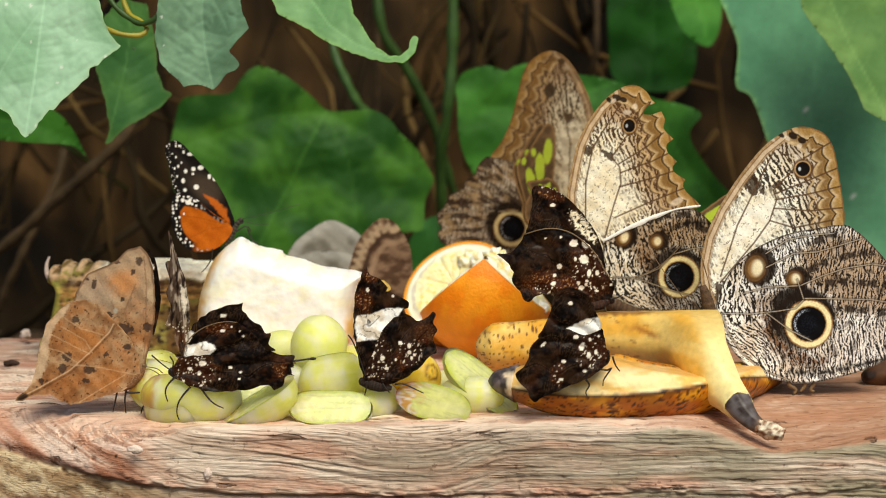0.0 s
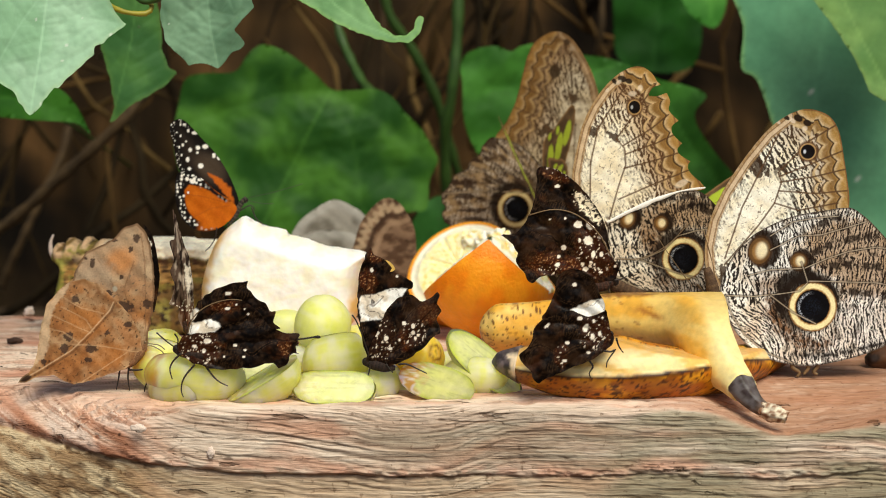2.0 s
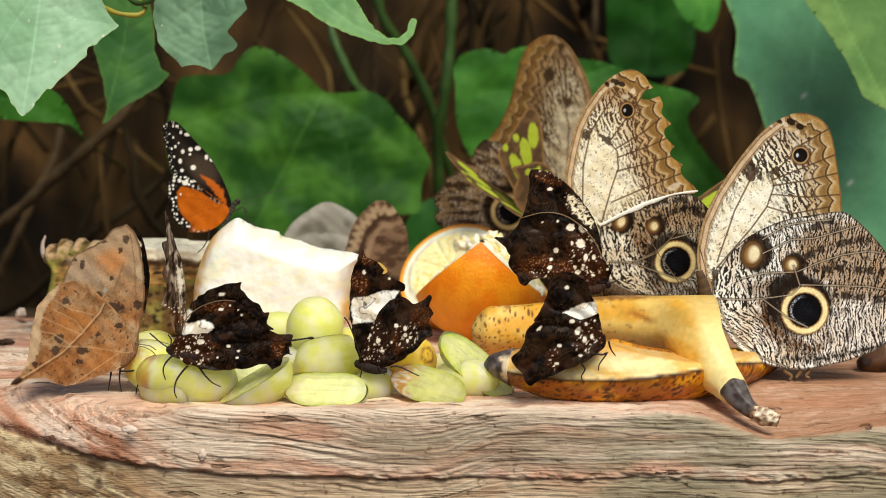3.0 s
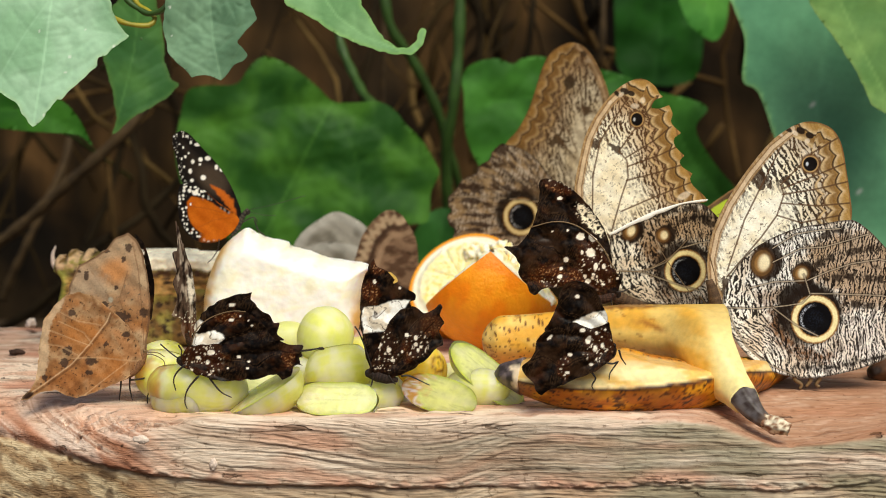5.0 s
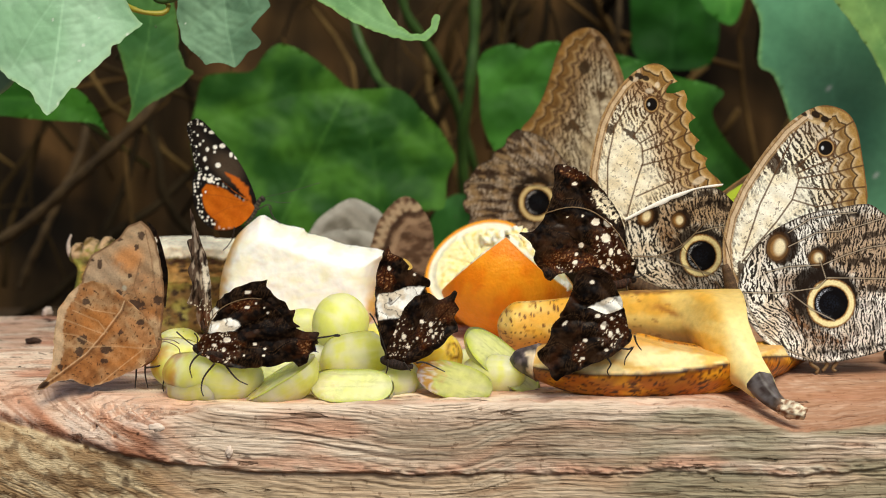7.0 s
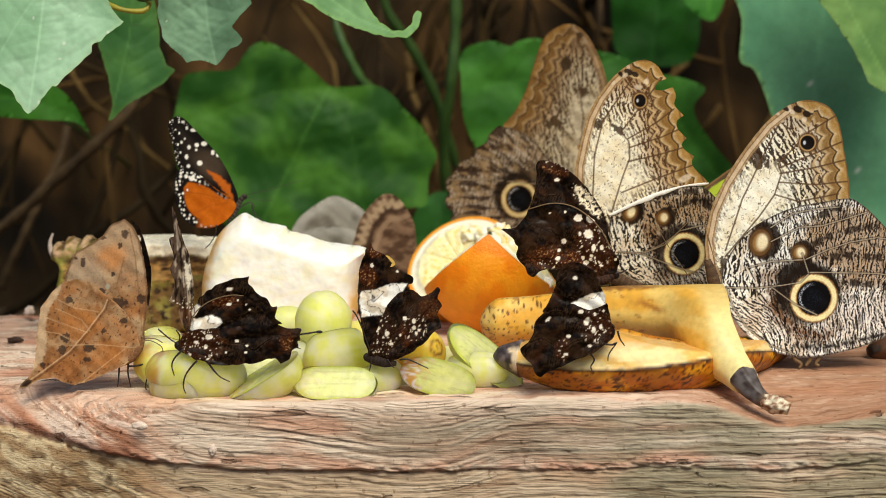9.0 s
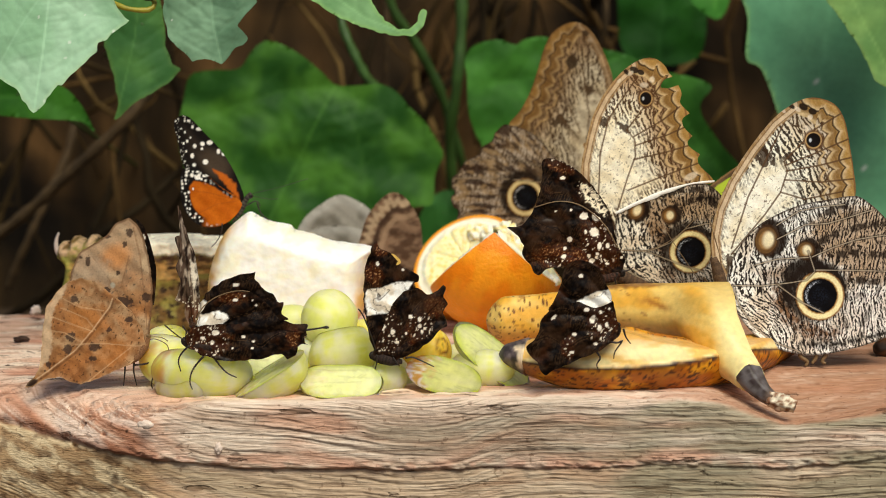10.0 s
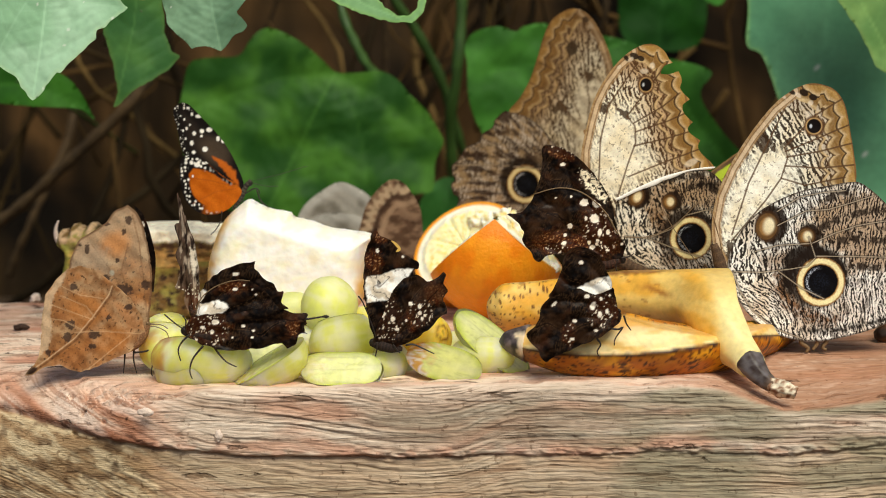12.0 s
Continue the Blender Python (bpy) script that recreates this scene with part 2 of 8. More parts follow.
M_WOOD = wood_material()
M_GRAPE = material("grape_skin", rough=0.40, spec=0.55, grain=0.05, grain_scale=250, sss=1.0, sss_scale=0.022, sss_colour=(1.0, 1.0, 0.20), bump=0.2, bump_scale=130, trans=0.10, ior=1.33)
M_GRAPEFLESH = material("grape_flesh", rough=0.25, spec=0.5, grain=0.10, grain_scale=300, sss=1.0, sss_scale=0.022, sss_colour=(1.0, 1.0, 0.20), bump=0.4, bump_scale=200, trans=0.12, ior=1.33)
M_PEEL = material("banana_peel", rough=0.42, spec=0.4, grain=0.1, grain_scale=350, bump=0.2, bump_scale=350, sss=0.15, sss_scale=0.002, sss_colour=(1, 0.7, 0.2))
M_PULP = material("fruit_pulp", rough=0.4, spec=0.4, grain=0.06, grain_scale=300, bump=0.35, bump_scale=300, sss=0.5, sss_scale=0.004, sss_colour=(1, 0.85, 0.5))
M_ORANGE = material("orange_peel", rough=0.42, spec=0.35, grain=0.06, grain_scale=250, bump=0.45, bump_scale=750, sss=0.15, sss_scale=0.002, sss_colour=(1, 0.5, 0.1))
M_RIND = material("pineapple_rind", rough=0.65, spec=0.3, grain=0.3, grain_scale=300, bump=0.8, bump_scale=300)
M_BANK = material("dark_earth_bank", rough=0.9, spec=0.15, grain=0.5, grain_scale=45, bump=0.8, bump_scale=80, stretch=(1, 1, 0.18))
M_VINE = material("green_vine", tuple(C(50, 78, 28)), rough=0.5, grain=0.25, grain_scale=120)
M_TWIG = material("dry_twig", tuple(C(72, 55, 30)), rough=0.8, grain=0.35, grain_scale=150, bump=0.5, bump_scale=300)
M_CRUMB = material("dark_crumb", tuple(C(60, 42, 32)), rough=0.9, grain=0.4, grain_scale=700, bump=0.8, bump_scale=800)
M_FOLD = material("white_wing_fold", tuple(C(252, 247, 236)), rough=0.5, grain=0.06, grain_scale=900, bump=0.2, bump_scale=900)
M_PALE = material("pale_speck", tuple(C(225, 205, 190)), rough=0.8, grain=0.15, grain_scale=700, bump=0.6, bump_scale=800)


# ---------------------------------------------------------------- ground, bank and board
def paint_mesh(me, colours):
    at = me.color_attributes.new("col", "FLOAT_COLOR", "POINT")
    c = np.ones((len(me.vertices), 4), np.float32)
    c[: len(colours), :3] = np.clip(colours, 0, 1)
    at.data.foreach_set("color", c.ravel())
    return me


def coords(me):
    co = np.empty(len(me.vertices) * 3, np.float32)
    me.vertices.foreach_get("co", co)
    return co.reshape(-1, 3).astype(float)


def grid_faces(rows, cols):
    i = np.arange(rows * cols).reshape(rows, cols)
    return np.stack([i[:-1, :-1].ravel(), i[:-1, 1:].ravel(), i[1:, 1:].ravel(), i[1:, :-1].ravel()], 1)


def make_ground():
    r = np.r_[0.0, np.geomspace(0.3, 400, 40)]
    a = np.linspace(0, 2 * np.pi, 65)
    R, A = np.meshgrid(r, a, indexing="ij")
    x, y = R * np.cos(A), R * np.sin(A)
    z = -0.07 + 0.02 * (fbm(x * 3, y * 3, 3, 2) - 0.5) * np.clip(R - 0.4, 0, 1)
    col = mix(np.tile(C(62, 48, 38), (x.size, 1)), C(84, 70, 52), fbm(x.ravel() * 4, y.ravel() * 4, 3, 5))
    me = np_mesh("ground", np.stack([x, y, z], -1).reshape(-1, 3), grid_faces(*x.shape), col)
    solid("ground", me, M_BANK, "dark bare soil of the enclosure floor", "ground", kind="structure")


def make_bank():
    """An earth mound: a steep streaked face, a rounded crown and a long slope behind."""
    x, k = np.linspace(-2.6, 2.6, 280), np.linspace(0, 1, 210)
    X, K = np.meshgrid(x, k, indexing="ij")
    u, s = X.ravel(), K.ravel()
    v = np.where(s < 0.7, -0.12 + 2.02 * s / 0.7, -0.12 + 2.02 * np.cos(np.clip((s - 0.7) / 0.3, 0, 1) * np.pi / 2) ** 0.8)
    back = np.where(s < 0.7, 0, 2.6 * np.sin(np.clip((s - 0.7) / 0.3, 0, 1) * np.pi / 2))
    d = 0.10 * (fbm(u * 5, v * 1.6, 3, 3) - 0.5) + 0.05 * (fbm(u * 26, v * 5, 3, 8) - 0.5)
    y = 0.74 + d + 0.10 * v + 0.12 * u * u + back
    ends = sstep(2.6, 1.9, np.abs(u))
    z = -0.12 + (v + 0.12) * ends
    streak = fbm(u * 40 + 3 * fbm(u * 6, v * 6, 2, 4), v * 7 + back * 7, 3, 11)
    # soil and bark browns, darkened to stand for shade from leaves overhead
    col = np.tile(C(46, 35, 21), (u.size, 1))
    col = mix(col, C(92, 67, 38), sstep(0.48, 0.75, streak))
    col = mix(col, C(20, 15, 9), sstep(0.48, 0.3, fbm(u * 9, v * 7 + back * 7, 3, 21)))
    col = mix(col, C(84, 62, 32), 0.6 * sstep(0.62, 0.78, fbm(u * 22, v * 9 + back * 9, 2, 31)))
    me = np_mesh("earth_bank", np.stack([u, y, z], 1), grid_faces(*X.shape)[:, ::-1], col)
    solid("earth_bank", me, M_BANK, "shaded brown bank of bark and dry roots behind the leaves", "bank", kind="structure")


EDGE_X = [-0.26, -0.174, -0.141, -0.110, -0.079, -0.038, 0.024, 0.086, 0.104, 0.26]
EDGE_Y = [0.040, 0.009, -0.011, -0.028, -0.024, -0.018, -0.018, -0.0255, -0.027, -0.026]
# worn hollow in the front edge
DIP_X = [0.080, 0.096, 0.103, 0.1155, 0.1257, 0.140, 0.160, 0.177, 0.25]
DIP_Z = [0.0, -0.0005, -0.0022, -0.0069, -0.0102, -0.0094, -0.0069, -0.0043, -0.001]
# long crack along the front face
CRACK_X = [-0.25, -0.161, -0.120, -0.0685, -0.017, 0.044, 0.0955, 0.150, 0.25]
CRACK_Z = [-0.006, -0.0129, -0.0189, -0.0261, -0.0282, -0.0272, -0.0255, -0.0225, -0.020]


# worn holes in the front edge: place along the board, height, half width, half height
CAVITIES = [(-0.1396, -0.0054, 0.0016, 0.0012), (-0.1338, -0.0099, 0.0010, 0.0014), (-0.1248, -0.0121, 0.0012, 0.0009), (-0.1145, -0.0028, 0.0034, 0.0011), (-0.1079, -0.0034, 0.0022, 0.0008), (-0.1324, -0.0040, 0.0018, 0.0012), (-0.1372, -0.0175, 0.0016, 0.0010)]


def make_board():
    nx = 820
    x = np.linspace(-0.245, 0.245, nx)
    ye = np.interp(x, EDGE_X, EDGE_Y)
    k = np.hanning(31)
    k /= k.sum()
    ye = np.convolve(np.pad(ye, 15, "edge"), k, "valid") + 0.0006 * (fbm(x * 90, x * 0, 2, 3) - 0.5)
    rad = 0.0035 + 0.030 * sstep(-0.085, -0.165, x)
    top, rnd, face = 110, 56, 170
    s = np.concatenate([np.linspace(0, 1, top, endpoint=False), 1 + np.linspace(0, 1, rnd, endpoint=False), 2 + np.linspace(0, 1, face)])
    X = np.repeat(x[:, None], len(s), 1)
    S = np.repeat(s[None], nx, 0)
    back = 0.207 + 0.006 * np.sin(x * 31 + 1)[:, None] * np.ones_like(S)
    YE, RD = ye[:, None], rad[:, None]
    t1 = np.clip(S, 0, 1)
    a = np.clip(S - 1, 0, 1) * np.pi / 2
    t3 = np.clip(S - 2, 0, 1)
    Y = back + (YE + RD - back) * (1 - (1 - t1) ** 1.25) - RD * np.sin(a) + 0.003 * t3
    Z = -RD * (1 - np.cos(a)) - (0.066 - RD) * t3
    u, y, z, st = X.ravel(), Y.ravel(), Z.ravel(), S.ravel()
    f = sstep(0.96, 1.6, st)
    dip = np.interp(u, DIP_X, DIP_Z) * sstep(0.045, -0.02, y) * sstep(-0.062, -0.012, z)
    z = z + dip
    zc = np.convolve(np.pad(np.interp(x, CRACK_X, CRACK_Z), 30, "edge"), np.hanning(61) / np.hanning(61).sum(), "valid")
    zc = np.repeat(zc + 0.0022 * (fbm(x * 55, x * 0, 4, 9) - 0.5), len(s)) + dip * 0.3
    # relief: long ridged grain on the front, softer saw marks on the top
    lean = 0.55 * 0.018 * np.log1p(np.exp((-0.118 - u) / 0.018))
    warp = 0.18 * f * y * sstep(-0.08, -0.12, u) - lean + 0.004 * (fbm(u * 16, z * 40, 3, 7) - 0.5) + 0.0035 * np.sin(u * 26 + 4 * fbm(u * 9, z * 10, 2, 3))
    zz = z + warp - 0.7 * (zc + 0.026)
    lines = fbm(u * 9 + 3 * fbm(u * 30, zz * 60, 2, 6), zz * 430, 4, 12)
    ridge = 1 - np.abs(2 * lines - 1)
    calm = 0.3 + 0.7 * sstep(0.40, 0.58, fbm(u * 13 + 4, zz * 55, 2, 261))
    ridge = 0.6 + (ridge - 0.6) * calm
    fine = fbm(u * 22, zz * 1300, 2, 22)
    # weathered growth lines standing apart along the face
    ringp = zz * 1000 / 3.0 + 1.5 * fbm(u * 9, zz * 50, 2, 271) + 0.35 * fbm(u * 60, zz * 90, 2, 275)
    groove = sstep(0.17, 0.03, np.abs(ringp % 1 - 0.5)) * sstep(0.46, 0.62, fbm(u * 24, zz * 150, 3, 281)) * sstep(-0.115, -0.085, u)
    rough = fbm(u * 160, (y + z) * 160, 3, 41)
    ledge = sstep(0.0006, -0.0006, z - zc)
    cr0 = np.exp(-((z - zc) / 0.0007) ** 2)
    left = sstep(-0.098, -0.125, u)
    deep = 0.0014 * sstep(0.05, -0.06, u) * sstep(-0.16, -0.12, u) + 0.0006
    hf = -(0.0008 - 0.0004 * left) * (ridge - 0.6) - 0.0007 * (fine - 0.5) - 0.0011 * (rough - 0.5) - deep * ledge - (0.0004 + 0.0012 * sstep(0.05, -0.06, u)) * np.clip(cr0, 0, 1)
    chip = sstep(-0.142, -0.128, u) * sstep(-0.088, -0.100, u) * np.exp(-((st - 1.15) / 0.32) ** 2)
    crag = fbm(u * 110, (y * 2.2 + z) * 210, 4, 47)
    hf = hf - chip * 0.0058 * sstep(0.42, 0.52, crag) - 0.0004 * groove
    crumb = np.exp(-((z - zc - 0.0012) / 0.0026) ** 2)
    hf = hf + crumb * 0.0030 * (fbm(u * 240, z * 420, 3, 291) - 0.42) * sstep(0.36, 0.5, fbm(u * 26, z * 30, 2, 295))
    pits, hollow = 0.7 * sstep(0.83, 0.90, fbm(u * 110, (y - z) * 190, 2, 51)), np.zeros(u.shape)
    for cu, cz, ru, rz in CAVITIES:
        q = np.hypot((u - cu) / ru, (z - cz) / rz) + 1.1 * (fbm(u * 420, z * 420 + y * 200, 3, 55) - 0.5)
        hollow = np.maximum(hollow, sstep(1.1, 0.5, q) * f)
    pits = np.maximum(pits, hollow)
    ht = 0.0016 * (fbm(u * 30, y * 60, 3, 61) - 0.5) + 0.0007 * (fbm(u * 120 + y * 200, y * 260 - u * 60, 2, 71) - 0.5)
    edge_break = np.exp(-((st - 1.1) / 0.35) ** 2) * sstep(0.55, 0.75, fbm(u * 60, z * 60 + y * 60, 3, 81))
    ang = np.clip(st - 1, 0, 1) * np.pi / 2
    h = (1 - f) * (ht - 0.0006 * pits) + f * (hf - 0.0006 * pits - 0.0016 * hollow) - 0.0011 * edge_break
    Yd, Zd = y - np.sin(ang) * h, z + np.cos(ang) * h
    # colour
    n = u.size
    pink, tan = C(226, 188, 164), C(242, 222, 202)
    ct = mix(np.tile(pink, (n, 1)), tan, sstep(0.38, 0.62, fbm(u * 22, y * 60, 3, 101)))
    ct = mix(ct, C(196, 132, 104), 0.65 * sstep(0.52, 0.72, fbm(u * 26 + 5, y * 48, 3, 111)))
    ct = mix(ct, C(150, 118, 98), 0.55 * sstep(0.55, 0.72, fbm(u * 40 + y * 60, y * 320 - u * 90, 3, 121)))
    ct = mix(ct, C(96, 70, 54), sstep(0.70, 0.78, fbm(u * 70, y * 170, 3, 131)))
    ct = mix(ct, C(186, 146, 116), 0.7 * sstep(0.085, 0.13, u) * sstep(0.30, 0.55, fbm(u * 60 + y * 40, y * 500 - u * 120, 3, 191)))
    ct = mix(ct, C(172, 124, 94), 0.6 * sstep(0.07, 0.12, u))
    cf = mix(np.tile(C(206, 184, 164), (n, 1)), C(228, 212, 194), sstep(0.4, 0.65, fbm(u * 14, zz * 120, 3, 141)))
    cf = mix(cf, C(204, 154, 128), 0.7 * sstep(0.50, 0.68, fbm(u * 17 + 3, zz * 90, 3, 151)))
    cf = mix(cf, C(152, 144, 124), 0.55 * sstep(0.5, 0.7, fbm(u * 11 + 9, zz * 70, 2, 161)))
    cf = mix(cf, C(120, 96, 78), 0.34 * sstep(0.30, 0.08, ridge) * sstep(0.40, 0.6, fbm(u * 24, zz * 200, 2, 181)))
    cf = mix(cf, C(132, 104, 84), 0.35 * sstep(0.55, 0.75, fine))
    cf = mix(cf, C(104, 88, 72), 0.42 * groove)
    cf = mix(cf, C(208, 160, 138), 0.55 * crumb * sstep(0.45, 0.6, fbm(u * 140, z * 240, 3, 297)))
    # highlight along the top edge, painted into the wood colour
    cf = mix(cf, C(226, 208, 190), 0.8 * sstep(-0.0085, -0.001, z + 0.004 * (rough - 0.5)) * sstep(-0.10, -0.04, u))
    cf = mix(cf, C(178, 104, 72), 0.55 * sstep(-0.09, -0.15, u) * sstep(0.35, 0.6, fbm(u * 30, zz * 110, 2, 171)))
    cf = mix(cf, C(196, 174, 142), 0.55 * ledge)
    cf = mix(cf, C(78, 56, 42), 0.9 * pits * (0.5 + 0.5 * rough))
    cr = np.exp(-((z - zc) / 0.0006) ** 2) + 0.6 * sstep(0.45, 0.6, rough) * np.exp(-((z - zc - 0.004 - 0.004 * fine) / 0.0005) ** 2)
    cf = mix(cf, C(84, 52, 38), 0.6 * np.clip(cr, 0, 1) * f * sstep(0.3, 0.5, rough))
    cf = mix(cf, C(148, 144, 120), 0.7 * sstep(0.02, 0.08, u) * sstep(0.36, 0.6, fbm(u * 20, zz * 90, 2, 251)))
    # the left end: a rounded slope of split fibre, warm above the break and dull below it
    fib = fbm(u * 12, zz * 620, 3, 201)
    cl = mix(np.tile(C(242, 214, 192), (n, 1)), C(196, 126, 90), 0.85 * sstep(0.40, 0.62, fbm(u * 24 + 2, zz * 60, 3, 211)))
    cl = mix(cl, C(240, 220, 204), 0.8 * sstep(0.50, 0.66, fbm(u * 30 + 7, zz * 50, 2, 221)))
    cl = mix(cl, C(166, 112, 82), 0.75 * sstep(0.50, 0.64, fib))
    cl = mix(cl, C(206, 150, 118), 0.6 * chip * sstep(0.42, 0.52, crag))
    cl = mix(cl, C(70, 44, 32), 0.9 * cells(u * 1000 * 0.7, (z + 0.2 * y) * 1000, 6.0, 31, 0.35, 0.06, 0.17))
    low = mix(np.tile(C(222, 202, 164), (n, 1)), C(176, 146, 108), sstep(0.42, 0.6, fbm(u * 60, zz * 160, 3, 231)))
    low = mix(low, C(104, 78, 54), 0.7 * sstep(0.55, 0.68, fbm(u * 130, z * 210, 3, 241)))
    cl = cl + (low - cl) * ledge[:, None]
    cl = mix(cl, C(120, 66, 40), 0.7 * np.exp(-((z - zc - 0.0012) / 0.0016) ** 2))
    cf = cf + (cl - cf) * (sstep(-0.088, -0.118, u + 0.012 * (rough - 0.5)) * 0.95)[:, None]
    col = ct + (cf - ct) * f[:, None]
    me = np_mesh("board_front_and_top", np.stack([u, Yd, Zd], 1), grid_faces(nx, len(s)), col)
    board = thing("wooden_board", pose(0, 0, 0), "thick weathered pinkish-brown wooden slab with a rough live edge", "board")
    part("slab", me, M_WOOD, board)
    # underside and back closing the slab
    m = np.stack([u, y, z], 1).reshape(nx, len(s), 3)
    a, b = m[::12, 0], m[::12, -1]
    rows = np.stack([a, a - [0, 0, 0.066], b], 1).reshape(-1, 3)
    cb = np.tile(C(120, 92, 72), (len(rows), 1))
    part("underside", np_mesh("underside", rows, grid_faces(len(a), 3)[:, ::-1], cb), M_WOOD, board)
    # end grain caps
    for i, nm in ((0, "end_face"), (nx - 1, "end_face")):
        ring = m[i, ::6]
        ring = np.vstack([ring, m[i, -1:], [[ring[0, 0], ring[0, 1], -0.066]]])
        c = ring.mean(0)
        v = np.vstack([ring, c])
        k = len(ring)
        fc = [(j, (j + 1) % k, k) for j in range(k)]
        part(nm, np_mesh(nm, v, fc, np.tile(C(140, 108, 84), (len(v), 1))), M_WOOD, board)


def make_roots():
    """Tangle of dry roots and stalks over the bank."""
    rnd = random.Random(4)
    tangle = thing("root_tangle", pose(0, 0, 0), "tangle of dry brown roots over the shaded bank", "roots")
    kinds = []
    for i in range(15):
        ln, r, bend = rnd.uniform(0.10, 0.34), rnd.choice([0.0008, 0.0012, 0.0018, 0.003]), rnd.uniform(-0.7, 0.7)
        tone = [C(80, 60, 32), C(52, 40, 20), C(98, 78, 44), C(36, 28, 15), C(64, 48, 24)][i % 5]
        pts = [(ln * (k / 8 - 0.5), 0.012 * math.sin(k + i), bend * ln * (k / 8 - 0.5) ** 2 + 0.003 * math.sin(2.1 * k + i)) for k in range(9)]
        me = tube("root", pts, [r * (1.15 - 0.05 * k) for k in range(9)], 5)
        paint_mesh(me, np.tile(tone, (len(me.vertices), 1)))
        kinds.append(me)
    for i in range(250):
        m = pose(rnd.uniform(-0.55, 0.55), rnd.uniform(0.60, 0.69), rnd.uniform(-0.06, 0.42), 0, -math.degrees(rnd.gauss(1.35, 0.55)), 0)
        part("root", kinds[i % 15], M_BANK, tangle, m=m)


make_ground()
make_bank()
make_roots()
make_board()


def lump(name, centre, size, mat, label, category, seed=0, squash=(1, 1, 0.5)):
    bm = bmesh.new()
    bmesh.ops.create_icosphere(bm, subdivisions=3, radius=1)
    for v in bm.verts:
        n = noise.noise(v.co * 1.7 + Vector((seed, 0, 0))) * 0.45 + noise.noise(v.co * 4 + Vector((0, seed, 0))) * 0.2
        v.co = Vector((v.co.x * squash[0], v.co.y * squash[1], v.co.z * squash[2])) * size * (1 + n)
    me = bpy.data.meshes.new(name)
    bm.to_mesh(me)
    bm.free()
    me.shade_smooth()
    solid(name, me, mat, label, category, pose(*centre), group="crumbs on the board")


lump("crumb", (-0.1819, 0.1280, 0.0014), 0.0016, M_CRUMB, "small dark crumb of bark on the board", "crumb", 1, (2.2, 1, 0.8))
lump("crumb", (-0.1757, 0.0520, -0.0002), 0.0008, M_CRUMB, "small dark crumb of bark on the board", "crumb", 2)
lump("crumb", (-0.1761, 0.0660, -0.0002), 0.0011, M_CRUMB, "small dark crumb of bark on the board", "crumb", 3)
lump("crumb", (0.0096, 0.1050, 0.0006), 0.0013, M_CRUMB, "small dark crumb of bark on the board", "crumb", 5)
lump("pale_pebble", (-0.1882, 0.2000, 0.0038), 0.0024, M_PALE, "round pale pebble on the far edge of the board", "pebble", 6, (1, 1, 0.9))
lump("dropping", (-0.1077, -0.0315, -0.0063), 0.0021, M_PALE, "dried white splash on the wood", "splash", 7, (1.2, 0.35, 0.7))
lump("dropping", (-0.0820, -0.0245, -0.0168), 0.0019, M_PALE, "dried white splash on the wood", "splash", 8, (0.7, 0.35, 1.1))


